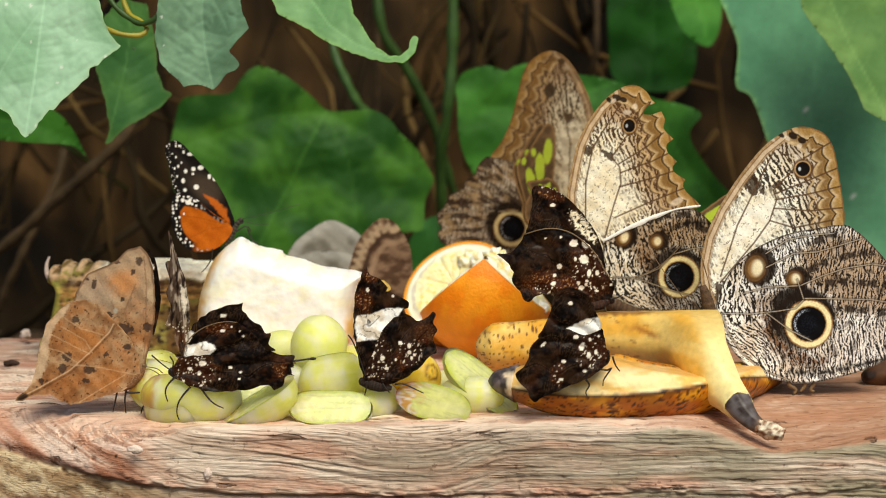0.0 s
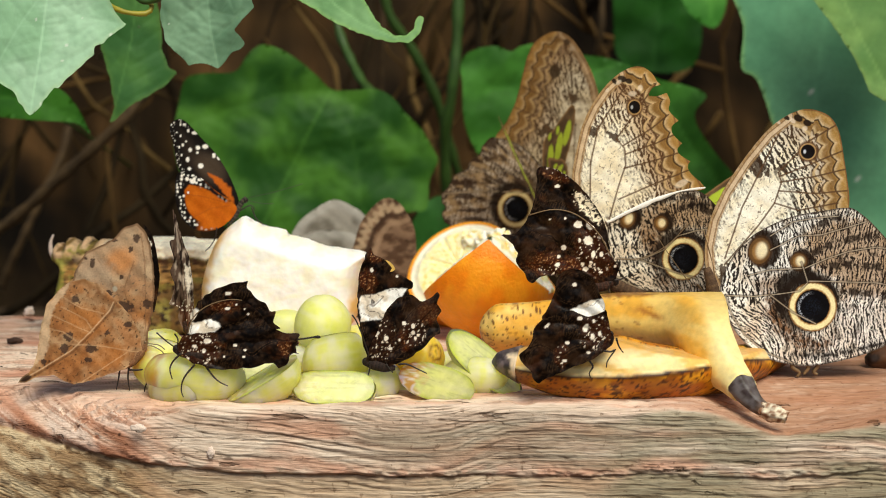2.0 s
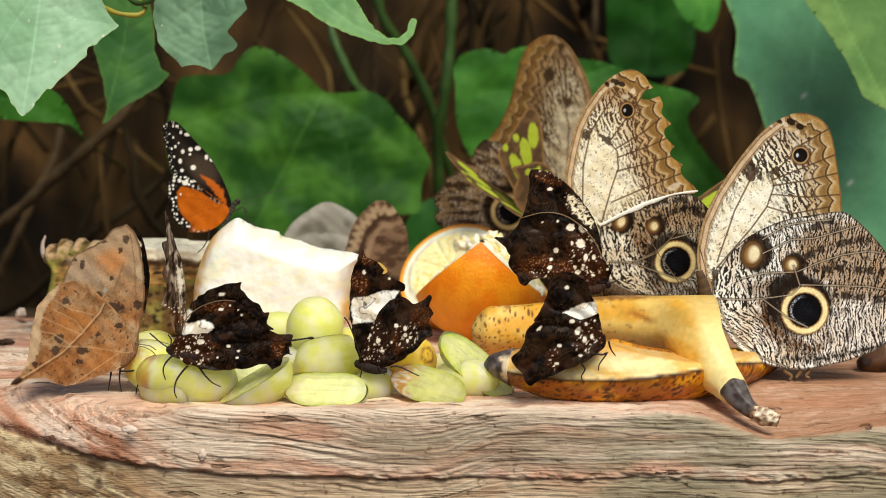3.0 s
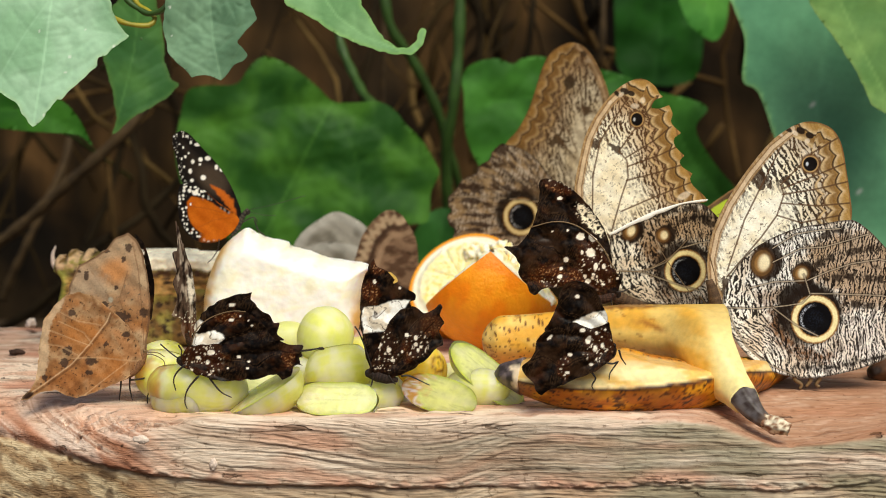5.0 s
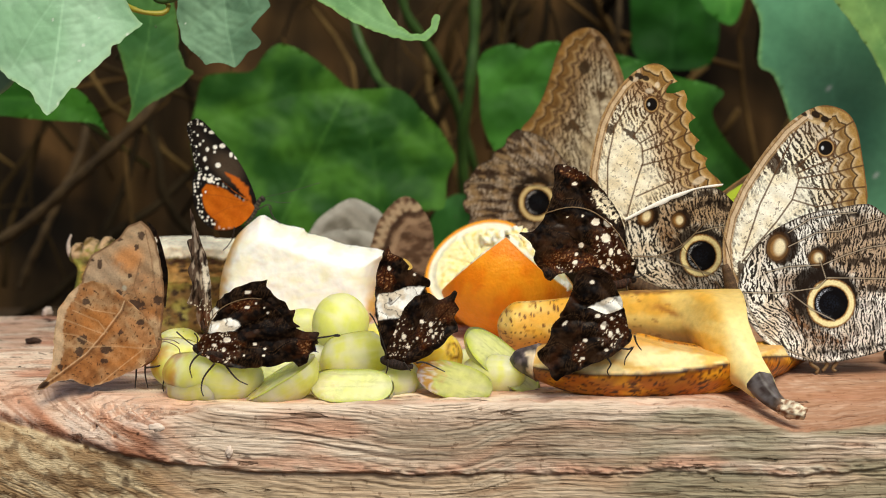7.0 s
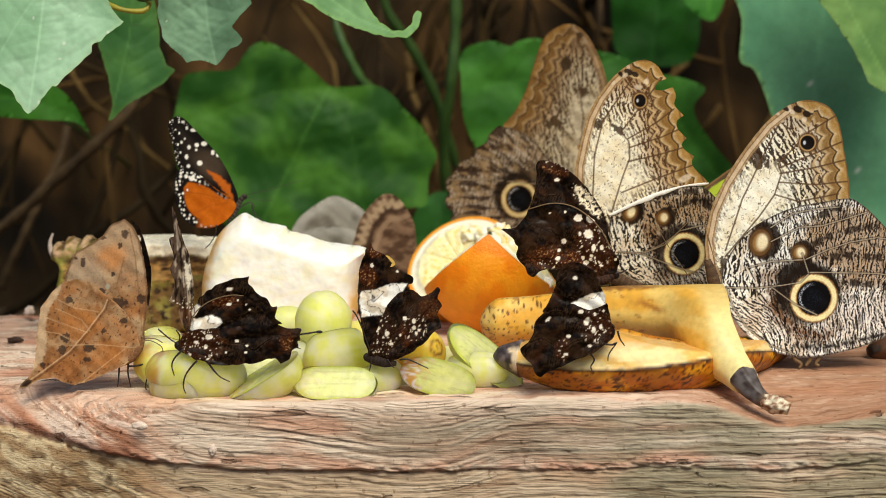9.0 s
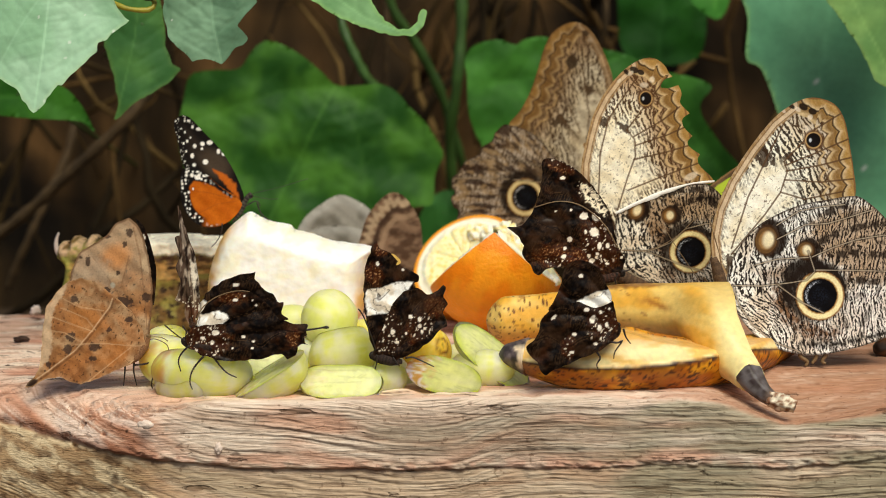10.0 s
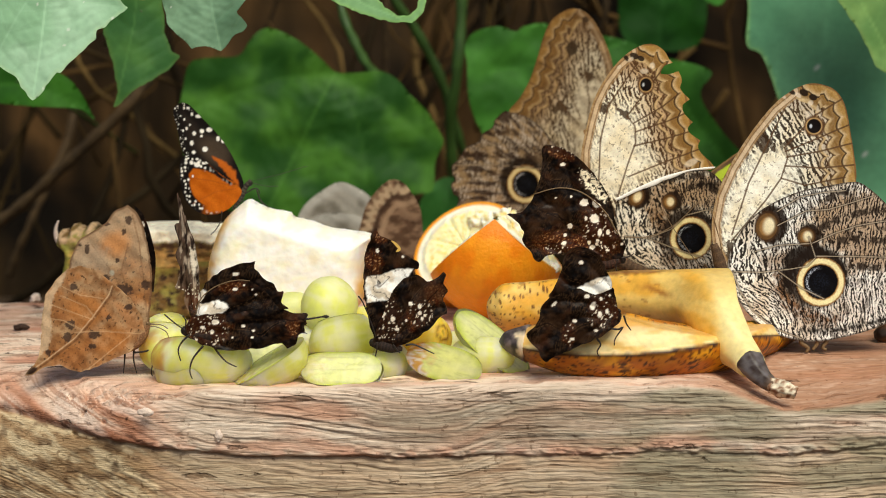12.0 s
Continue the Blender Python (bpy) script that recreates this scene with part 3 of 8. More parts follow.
# ---------------------------------------------------------------- fruit
def grape(centre, a, b, turn, cut=0.1, tone=0.0, seed=0, brown=0.0, label="pale green grape half on the board", scar=0.0, blunt=0.78):
    """A grape of half length a and radius b (mm), sliced lengthwise at cut * b; its skin points down before it is turned."""
    def end(c):
        return np.sign(c) * np.abs(c) ** blunt

    g = thing("grape", Matrix.Translation(centre) @ pose(0, 0, 0, *turn), label, "grape", "grapes on the board")
    full = cut >= 0.99
    nl, nr = 56, 28
    th0 = 0.02 if full else math.acos(cut)
    th = np.linspace(th0, math.pi - 0.001, nr)
    ph = np.linspace(0, 2 * np.pi, nl + 1)
    T, F = np.meshgrid(th, ph, indexing="ij")
    r = 1 + 0.035 * np.sin(2 * F + seed) + 0.03 * np.sin(3 * T + seed) + 0.10 * (fbm(1.2 * np.cos(F) * np.sin(T) + seed, 1.2 * np.sin(F) * np.sin(T) + 1.2 * np.cos(T), 2, seed) - 0.5)
    v = np.stack([a * end(np.sin(T) * np.cos(F)) * r, b * np.sin(T) * np.sin(F) * r, b * np.cos(T)], -1).reshape(-1, 3) / 1000
    n = len(v)
    base = mix(np.tile(C(244, 250, 124), (n, 1)), C(251, 254, 186), sstep(0.35, 0.7, fbm(v[:, 0] * 200 + seed, v[:, 2] * 90, 2, seed)))
    base = mix(base, C(246, 196, 70), np.full(n, max(tone, 0)))
    base = mix(base, C(204, 216, 158), np.full(n, max(-tone, 0)))
    base = mix(base, C(250, 250, 214), 0.12 * sstep(0.52, 0.70, fbm(v[:, 0] * 60 + seed, np.arctan2(v[:, 1], v[:, 2]) * 7, 3, seed + 8)))
    base = mix(base, C(214, 226, 84), 0.12 * sstep(0.54, 0.68, fbm(v[:, 0] * 50 - seed, np.arctan2(v[:, 1], v[:, 2]) * 4, 3, seed + 18)))
    streak = fbm(v[:, 0] * 40 + 3 * seed, np.arctan2(v[:, 1], v[:, 2]) * 9, 3, seed + 28)
    base = mix(base, C(253, 253, 226), 0.16 * sstep(0.56, 0.70, streak))
    base = mix(base, C(190, 200, 84), 0.06 * sstep(0.44, 0.34, streak))
    base = mix(base, C(206, 122, 40), brown * sstep(0.45, 1.1, -v[:, 0] * 1000 / a + 1.2 * (fbm(v[:, 0] * 180, v[:, 1] * 180 + v[:, 2] * 180, 3, seed + 3) - 0.5)))
    if scar:
        q = np.hypot(v[:, 1], v[:, 2]) * 1000 / b + 0.12 * (fbm(v[:, 1] * 500, v[:, 2] * 500, 2, seed) - 0.5)
        base = mix(base, C(112, 58, 14), scar * (v[:, 0] > 0) * (np.exp(-((q - 0.30) / 0.06) ** 2) + 0.7 * sstep(0.12, 0.03, q)))
    part("skin", np_mesh("skin", v, grid_faces(nr, nl + 1)[:, ::-1], base), M_GRAPE, g)
    if full:
        return g
    s = math.sin(th0)
    rr = np.linspace(0.001, 1, 12)
    R, F = np.meshgrid(rr, ph, indexing="ij")
    z = cut * b + 0.05 * b * (1 - R ** 4)
    v = np.stack([a * end(s * np.cos(F)) * R, b * s * R * np.sin(F), z], -1).reshape(-1, 3) / 1000
    Rr, n = R.ravel(), len(v)
    c = mix(np.tile(C(238, 243, 148), (n, 1)), C(226, 238, 86), sstep(0.75, 1.0, Rr))
    c = mix(c, C(232, 234, 164), 0.5 * sstep(0.35, 0.05, np.abs(v[:, 1] * 1000 / b)))
    c = mix(c, C(220, 198, 100), max(tone, 0) * np.ones(n))
    c = mix(c, C(176, 182, 96), 0.35 * sstep(0.56, 0.66, fbm(v[:, 0] * 60, v[:, 1] * 900, 3, seed + 40)) * sstep(1.0, 0.7, Rr))
    hurt = -v[:, 0] * 1000 / a + 1.0 * (fbm(v[:, 0] * 260, v[:, 1] * 260, 3, seed) - 0.5)
    c = mix(c, C(226, 148, 62), 0.9 * brown * sstep(0.25, 0.75, hurt))
    c = mix(c, C(255, 240, 214), 0.9 * brown * sstep(0.35, 0.6, hurt) * sstep(0.52, 0.62, fbm(v[:, 0] * 600, v[:, 1] * 600, 2, seed + 9)))
    part("flesh", np_mesh("flesh", v, grid_faces(12, nl + 1), c), M_GRAPEFLESH, g)
    return g


# centre, half length, radius, turn, where it is sliced
grape((-0.1030, 0.0180, 0.0090), 13, 11.0, (-25, 22, 20), 0.6, 0.15, 1, 0.7, "yellowing grape with a brown bruised end")
grape((-0.1086, 0.0450, 0.0110), 10, 8, (30, 0, 40), 0.99, 0.1, 2, 0.2)
grape((-0.0900, -0.0020, 0.0078), 18, 11.5, (-30, 6, 4), 0.45, 0.05, 3, 0.75, "wet grape half with a brown bruised end")
grape((-0.0712, 0.0140, 0.0072), 13, 9.5, (60, 0, 14), 0.3, -0.5, 4)
grape((-0.0636, -0.0060, 0.0061), 16, 9.5, (9, -31, 0), 0.2, 0.1, 5, 0.5, blunt=0.62)
grape((-0.0432, 0.0300, 0.0227), 12, 11.0, (0, -66, 20), 0.99, -0.15, 6, 0.0, "large upright grape half among the other grapes", 0.0, 1.0)
grape((-0.0591, 0.0500, 0.0188), 8, 7, (150, 0, 10), 0.99, -0.5, 7)
grape((-0.0375, 0.0200, 0.0112), 13, 11.0, (-20, -12, -6), 0.7, 0.05, 8, 0.1, blunt=0.9)
grape((-0.0372, -0.0090, 0.0045), 15.2, 6.9, (56, 1, 2), 0.12, -0.1, 9, 0.25, blunt=0.5, label= "pale green grape half with its cut face showing")
grape((-0.0179, 0.0180, 0.0020), 10, 8.6, (180, 0, 30), 0.99, 0.1, 10)
grape((-0.0295, 0.0400, 0.0131), 8, 8, (160, 0, 30), 0.99, 0.5, 11, 0.8, "browned overripe grape among the others")
grape((0.0013, -0.0040, 0.0054), 15, 7.0, (68, 13, -16), 0.1, 0.1, 12, 0.95, "browning grape half with its cut face showing")
grape((-0.0070, 0.0200, 0.0105), 12, 9.5, (0, -20, -44), 0.99, 1.0, 13, 0.0, "amber grape with a brown ring where the stalk was", 0.95)
grape((0.0159, 0.0080, 0.0059), 12, 7.6, (180, 0, -10), 0.99, -0.1, 14)
grape((0.0205, 0.0080, 0.0120), 17.5, 10.0, (34, 40, 0), -0.2, -0.45, 15, 0.0, "thin slice of green grape leaning on the banana")
grape((-0.0108, 0.0300, 0.0051), 8, 7, (185, 0, -10), 0.6, 0.2, 16)


grape((-0.0797, 0.0220, 0.0057), 11, 8.5, (-15, 10, 40), 0.5, 0.0, 17)
grape((-0.0964, -0.0050, 0.0038), 12, 7.5, (-25, -6, -25), 0.5, 0.3, 18, 0.6, "yellowing grape with a brown bruised end")
grape((-0.0495, 0.0300, 0.0073), 11, 8.5, (180, 0, 60), 0.99, -0.1, 19)
grape((-0.0214, 0.0040, 0.0040), 9, 7.0, (-20, 0, 30), 0.6, -0.2, 20)
grape((0.0091, 0.0300, 0.0044), 10, 7.5, (180, 10, -30), 0.99, -0.3, 21)


def ring_banana(name, pts, radii, n, seg, square=0.08, flat_top=None, round0=0.0, round1=0.0):
    """Bent fruit body: resampled centre line with a softly five-sided section."""
    p = resample(pts, n)
    q = np.array(pts)
    at = np.r_[0, np.cumsum(np.linalg.norm(np.diff(q, axis=0), axis=1))]
    knots = at / at[-1] if len(radii) == len(pts) else np.linspace(0, 1, len(radii))
    r = np.interp(np.linspace(0, 1, n), knots, radii)
    k = np.linspace(0, 1, n)
    if round0:
        r = r * np.sqrt(np.clip(1 - (1 - np.clip(k / round0, 0.02, 1)) ** 2, 0, 1))
    if round1:
        r = r * np.sqrt(np.clip(1 - (1 - np.clip((1 - k) / round1, 0.02, 1)) ** 2, 0, 1))
    me = tube(name, p, r, seg, squash=lambda a, s: 1 + square * math.cos(5 * a + 0.6))
    co = coords(me)
    if flat_top is not None:
        k = n * seg
        lim = np.repeat(p[:, 2] + flat_top * r, seg)
        co[:k, 2] = np.where(co[:k, 2] > lim, lim + 0.08 * (co[:k, 2] - lim), co[:k, 2])
        me.vertices.foreach_set("co", co.astype(np.float32).ravel())
    rings = np.r_[np.repeat(np.arange(n), seg), 0, n - 1] / (n - 1)
    up = (co[:, 2] - np.r_[np.repeat(p[:, 2], seg), p[0, 2], p[-1, 2]]) / np.r_[np.repeat(r, seg), r[0], r[-1]]
    front = -(co[:, 1] - np.r_[np.repeat(p[:, 1], seg), p[0, 1], p[-1, 1]]) / np.r_[np.repeat(r, seg), r[0], r[-1]]
    return me, co, rings, up, front


def make_lower_banana():
    b = thing("banana_half", pose(0, 0, 0), "overripe banana half in brown-spotted peel with the pale flesh laid open", "banana", "fruit on the board")
    pts = [(0.0233, 0.0045, 0.0120), (0.0274, 0.0030, 0.0122), (0.0333, 0.0010, 0.0119), (0.0430, -0.0012, 0.0114), (0.0540, -0.0028, 0.0112), (0.0700, -0.0032, 0.0113), (0.0889, 0.0010, 0.0110), (0.1100, 0.0165, 0.0096), (0.1291, 0.0430, 0.0060), (0.1442, 0.0650, 0.0036)]
    me, co, s, up, front = ring_banana("peel", pts, [0.0026, 0.0044, 0.0070, 0.0098, 0.0114, 0.0124, 0.0124, 0.0110, 0.0068, 0.0020], 240, 80, 0.04, round0=0.03)
    top = np.interp(co[:, 0], [0.02, 0.06, 0.067, 0.081, 0.100, 0.120, 0.145], [0.0300, 0.0262, 0.0240, 0.0190, 0.0142, 0.0130, 0.0120])
    co[:, 2] = np.where(co[:, 2] > top, top + 0.12 * (co[:, 2] - top), co[:, 2])
    n = len(co)
    c = mix(np.tile(C(188, 108, 10), (n, 1)), C(220, 154, 34), sstep(0.4, 0.65, fbm(co[:, 0] * 90, co[:, 2] * 200, 3, 5)))
    c = mix(c, C(158, 86, 22), 0.7 * sstep(0.45, 0.7, fbm(co[:, 0] * 60, co[:, 2] * 160 + co[:, 1] * 100, 3, 8)))
    su, sv = co[:, 0] * 1000, (co[:, 2] - 0.8 * co[:, 1]) * 1000
    wu, wv = su + 3 * (fbm(su * 0.3, sv * 0.3, 2, 71) - 0.5), sv + 2.4 * (fbm(su * 0.4, sv * 0.4, 2, 72) - 0.5)
    c = mix(c, C(92, 44, 14), 0.9 * cells(wu * 0.75, wv, 1.3, 23, 0.55, 0.16, 0.38))
    c = mix(c, C(58, 28, 12), 0.95 * cells(wu * 0.40, wv, 2.6, 27, 0.5, 0.14, 0.44))
    c = mix(c, C(120, 62, 20), 0.6 * sstep(0.58, 0.72, fbm(su * 0.12, sv * 0.5, 3, 15)))
    lip = -0.12 + 0.34 * sstep(0.28, 0.62, s) + 0.06 * (fbm(co[:, 0] * 300, co[:, 1] * 300, 2, 3) - 0.5)
    # the peel stands a little proud of the flesh along its torn lip; the flesh lies back in a shallow face
    mid = resample(pts, 240)
    cy, cz = np.r_[np.repeat(mid[:, 1], 80), mid[0, 1], mid[-1, 1]], np.r_[np.repeat(mid[:, 2], 80), mid[0, 2], mid[-1, 2]]
    bare = np.where(front > -0.2, sstep(-0.02, 0.06, up - lip), 0)
    k = 1 - 0.10 * bare - 0.05 * bare * (fbm(co[:, 0] * 140, co[:, 2] * 200, 3, 43) - 0.5)
    me.vertices.foreach_set("co", np.stack([co[:, 0], cy + (co[:, 1] - cy) * k, cz + (co[:, 2] - cz) * k], 1).astype(np.float32).ravel())
    c = mix(c, C(48, 27, 18), 0.95 * np.exp(-((up - lip + 0.04) / (0.07 + 0.03 * np.sin(s * 21))) ** 2))
    pulp = mix(np.tile(C(246, 222, 158), (n, 1)), C(236, 192, 104), sstep(0.45, 0.7, fbm(co[:, 0] * 80, co[:, 2] * 240, 3, 9)))
    pulp = mix(pulp, C(200, 142, 66), 0.6 * sstep(0.35, 0.75, up))
    c = c + (pulp - c) * bare[:, None]
    c = mix(c, C(52, 42, 42), sstep(0.06, 0.035, s + 0.03 * (fbm(co[:, 0] * 400, co[:, 2] * 400, 2, 45) - 0.5)))
    c = mix(c, C(110, 84, 62), 0.7 * sstep(0.12, 0.05, s) * (1 - bare))
    paint_mesh(me, c)
    part("peel", me, M_PEEL, b)
    tip, *_ = ring_banana("blossom_end", [(0.0222, 0.0045, 0.0121), (0.0240, 0.0040, 0.0121), (0.0276, 0.0030, 0.0122), (0.0330, 0.0010, 0.0119)], [0.0024, 0.0036, 0.0050, 0.0073], 30, 36, 0.05, round0=0.3)
    q = coords(tip)
    rel = (q[:, 0] - q[:, 0].min()) / np.ptp(q[:, 0])
    h = (q[:, 2] - 0.0121) / 0.0062
    tc = mix(np.tile(C(58, 50, 52), (len(q), 1)), C(120, 106, 106), sstep(0.4, 0.7, fbm(q[:, 0] * 300, q[:, 2] * 300, 3, 4)))
    tc = mix(tc, C(246, 222, 188), sstep(0.42, 0.55, rel + 0.25 * (fbm(q[:, 0] * 400, q[:, 2] * 400, 2, 6) - 0.5)) * sstep(0.85, 0.55, np.abs(h)))
    tc = mix(tc, C(150, 92, 34), sstep(0.55, 0.9, rel) * sstep(-0.5, -0.75, h))
    paint_mesh(tip, tc)
    part("blossom_end", tip, M_PEEL, b, "grey-black dried blossom end")


def make_upper_banana():
    b = thing("banana", pose(0, 0, 0), "yellow banana with brown specks and black stem, sliced along the top", "banana", "fruit on the board")
    pts = [(0.0185, 0.0550, 0.0181), (0.0263, 0.0550, 0.0177), (0.0454, 0.0520, 0.0190), (0.0664, 0.0460, 0.0232), (0.0816, 0.0400, 0.0232), (0.0932, 0.0340, 0.0228), (0.1020, 0.0260, 0.0226), (0.1064, 0.0145, 0.0180), (0.1092, 0.0055, 0.0124), (0.1132, -0.0020, 0.0074), (0.1155, -0.0090, 0.0046)]
    me, co, s, up, front = ring_banana("peel", pts, [0.0080, 0.0100, 0.0105, 0.0094, 0.0110, 0.0121, 0.0134, 0.0130, 0.0106, 0.0074, 0.0059], 280, 88, 0.03, 0.94, round0=0.05)
    n = len(co)
    # ease the folds on the inner side of the bend
    ring = co[:-2].reshape(280, 88, 3)
    win = np.hanning(45) / np.hanning(45).sum()
    eased = np.stack([np.apply_along_axis(lambda q: np.convolve(np.pad(q, 22, "edge"), win, "valid"), 0, ring[:, :, i]) for i in range(3)], -1)
    keep = (sstep(0.46, 0.56, s[:-2]) * sstep(0.94, 0.84, s[:-2])).reshape(280, 88, 1)
    co[:-2] = (ring + (eased - ring) * keep).reshape(-1, 3)
    (x0, _, z0), (x1, _, z1) = [(0.0648, 0.0400, 0.0334), (0.1117, 0.0120, 0.0375)]
    lim = z0 + (z1 - z0) * (co[:, 0] - x0) / (x1 - x0) + 0.0004 * (fbm(co[:, 0] * 200, co[:, 1] * 90, 2, 31) - 0.5)
    over = (co[:, 0] > x0 - 0.012) & (co[:, 2] > lim)
    co[:, 2] = np.where(over, lim + 0.03 * (co[:, 2] - lim), co[:, 2])
    # squared shoulder over the neck
    ax = np.r_[np.repeat(resample(pts, 280), 88, 0), [pts[0], pts[-1]]]
    dx, dz = co[:, 0] - ax[:, 0], co[:, 2] - ax[:, 2]
    reach = np.hypot(dx, dz) + 1e-9
    k = np.where((dx > 0) & (dz > 0), (np.maximum(dx, dz) / reach) ** -1.1, 1.0)
    k = 1 + (k - 1) * sstep(0.55, 0.66, s) * sstep(0.86, 0.76, s)
    co[:, 0], co[:, 2] = ax[:, 0] + dx * k, ax[:, 2] + dz * k
    lim = z0 + (z1 - z0) * (co[:, 0] - x0) / (x1 - x0)
    over = (co[:, 0] > x0 - 0.012) & (co[:, 2] > lim)
    co[:, 2] = np.where(over, lim + 0.03 * (co[:, 2] - lim), co[:, 2])
    wall = np.interp(co[:, 2], [0.0049, 0.0133, 0.0259, 0.0373], [0.1213, 0.1169, 0.1126, 0.1119])
    co[:, 0] = np.where(co[:, 0] > wall, wall + 0.06 * (co[:, 0] - wall), co[:, 0])
    me.vertices.foreach_set("co", co.astype(np.float32).ravel())
    mid = np.interp(s, np.linspace(0, 1, 280), resample(pts, 280)[:, 0])
    side = (co[:, 0] - mid) * 1000
    c = mix(np.tile(C(230, 174, 66), (n, 1)), C(240, 202, 112), sstep(0.38, 0.65, fbm(co[:, 0] * 60, co[:, 2] * 120, 3, 25)))
    # shade of the underside, put into the peel colour
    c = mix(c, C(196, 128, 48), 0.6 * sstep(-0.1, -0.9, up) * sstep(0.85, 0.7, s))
    c = mix(c, C(222, 156, 48), 0.3 * sstep(0.5, 0.7, fbm(co[:, 0] * 40 + 9, co[:, 2] * 90, 3, 27)) * sstep(0.7, 0.55, s))
    # cream neck, with its bright highlight painted in as well
    c = mix(c, C(248, 234, 168), 0.85 * sstep(0.58, 0.92, s) * sstep(-6.5, -1.0, side + 2 * (s - 0.8) * 10))
    c = mix(c, C(176, 164, 104), 0.3 * sstep(0.40, 0.6, fbm(co[:, 0] * 45 + 3, co[:, 2] * 60, 2, 6)) * sstep(0.52, 0.72, s) * sstep(0.86, 0.72, s))
    c = mix(c, C(206, 190, 92), 0.6 * sstep(0.62, 0.70, s) * sstep(8.5, 11.0, side))
    freckle = cells(co[:, 0] * 1000, (co[:, 2] - co[:, 1] * 0.6) * 1000, 1.9, 13, 0.6, 0.12, 0.36)
    c = mix(c, C(104, 58, 22), 0.9 * freckle * sstep(0.42, 0.30, s))
    c = mix(c, C(150, 82, 28), 0.6 * sstep(0.66, 0.74, fbm(co[:, 0] * 190, co[:, 2] * 430, 3, 33)) * sstep(0.66, 0.5, s))
    rim = co[:, 2] - lim + 0.0022 * (fbm(co[:, 0] * 330, co[:, 1] * 200, 3, 14) - 0.5)
    c = mix(c, C(112, 60, 28), 0.85 * sstep(-0.0026, -0.0008, rim) * sstep(0.62, 0.50, s) * sstep(0.2, 0.3, s))
    c = mix(c, C(150, 84, 30), 0.75 * np.exp(-((rim + 0.0078 + 0.0016 * np.sin(co[:, 0] * 300)) / 0.0011) ** 2) * sstep(0.46, 0.54, s) * sstep(0.66, 0.58, s))
    c = mix(c, C(250, 232, 176), sstep(-0.0007, -0.0001, rim) * sstep(0.80, 0.72, s) * sstep(0.25, 0.35, s) * over)
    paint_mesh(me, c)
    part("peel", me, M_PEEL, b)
    stem, q, t, *_ = ring_banana("stem", [(0.1149, -0.0082, 0.0053), (0.1168, -0.0120, 0.0025), (0.1193, -0.0156, -0.0002), (0.1228, -0.0190, -0.0026)], [0.0053, 0.0043, 0.0033, 0.0026], 24, 20, 0.08)
    sc = mix(np.tile(C(104, 98, 98), (len(q), 1)), C(52, 38, 32), sstep(0.4, 0.7, fbm(q[:, 0] * 300, q[:, 2] * 300, 2, 4)))
    paint_mesh(stem, mix(sc, C(110, 84, 62), sstep(0.75, 1, t)))
    part("stem", stem, M_PEEL, b, "blackened stem")
    rag, q, t, *_ = ring_banana("stem_end", [(0.1216, -0.0182, -0.0019), (0.1256, -0.0208, -0.0030), (0.1303, -0.0225, -0.0043)], [0.0026, 0.0032, 0.0019], 22, 18, 0.22)
    q += 0.0007 * np.stack([fbm(q[:, 1] * 900 + i, q[:, 2] * 900, 2, i) - 0.5 for i in range(3)], 1) * 2
    rag.vertices.foreach_set("co", q.astype(np.float32).ravel())
    paint_mesh(rag, mix(np.tile(C(138, 96, 68), (len(q), 1)), C(236, 222, 196), sstep(0.35, 0.6, fbm(q[:, 0] * 500, q[:, 2] * 700, 2, 8))))
    part("stem_end", rag, M_RIND, b, "frayed pale stem end")


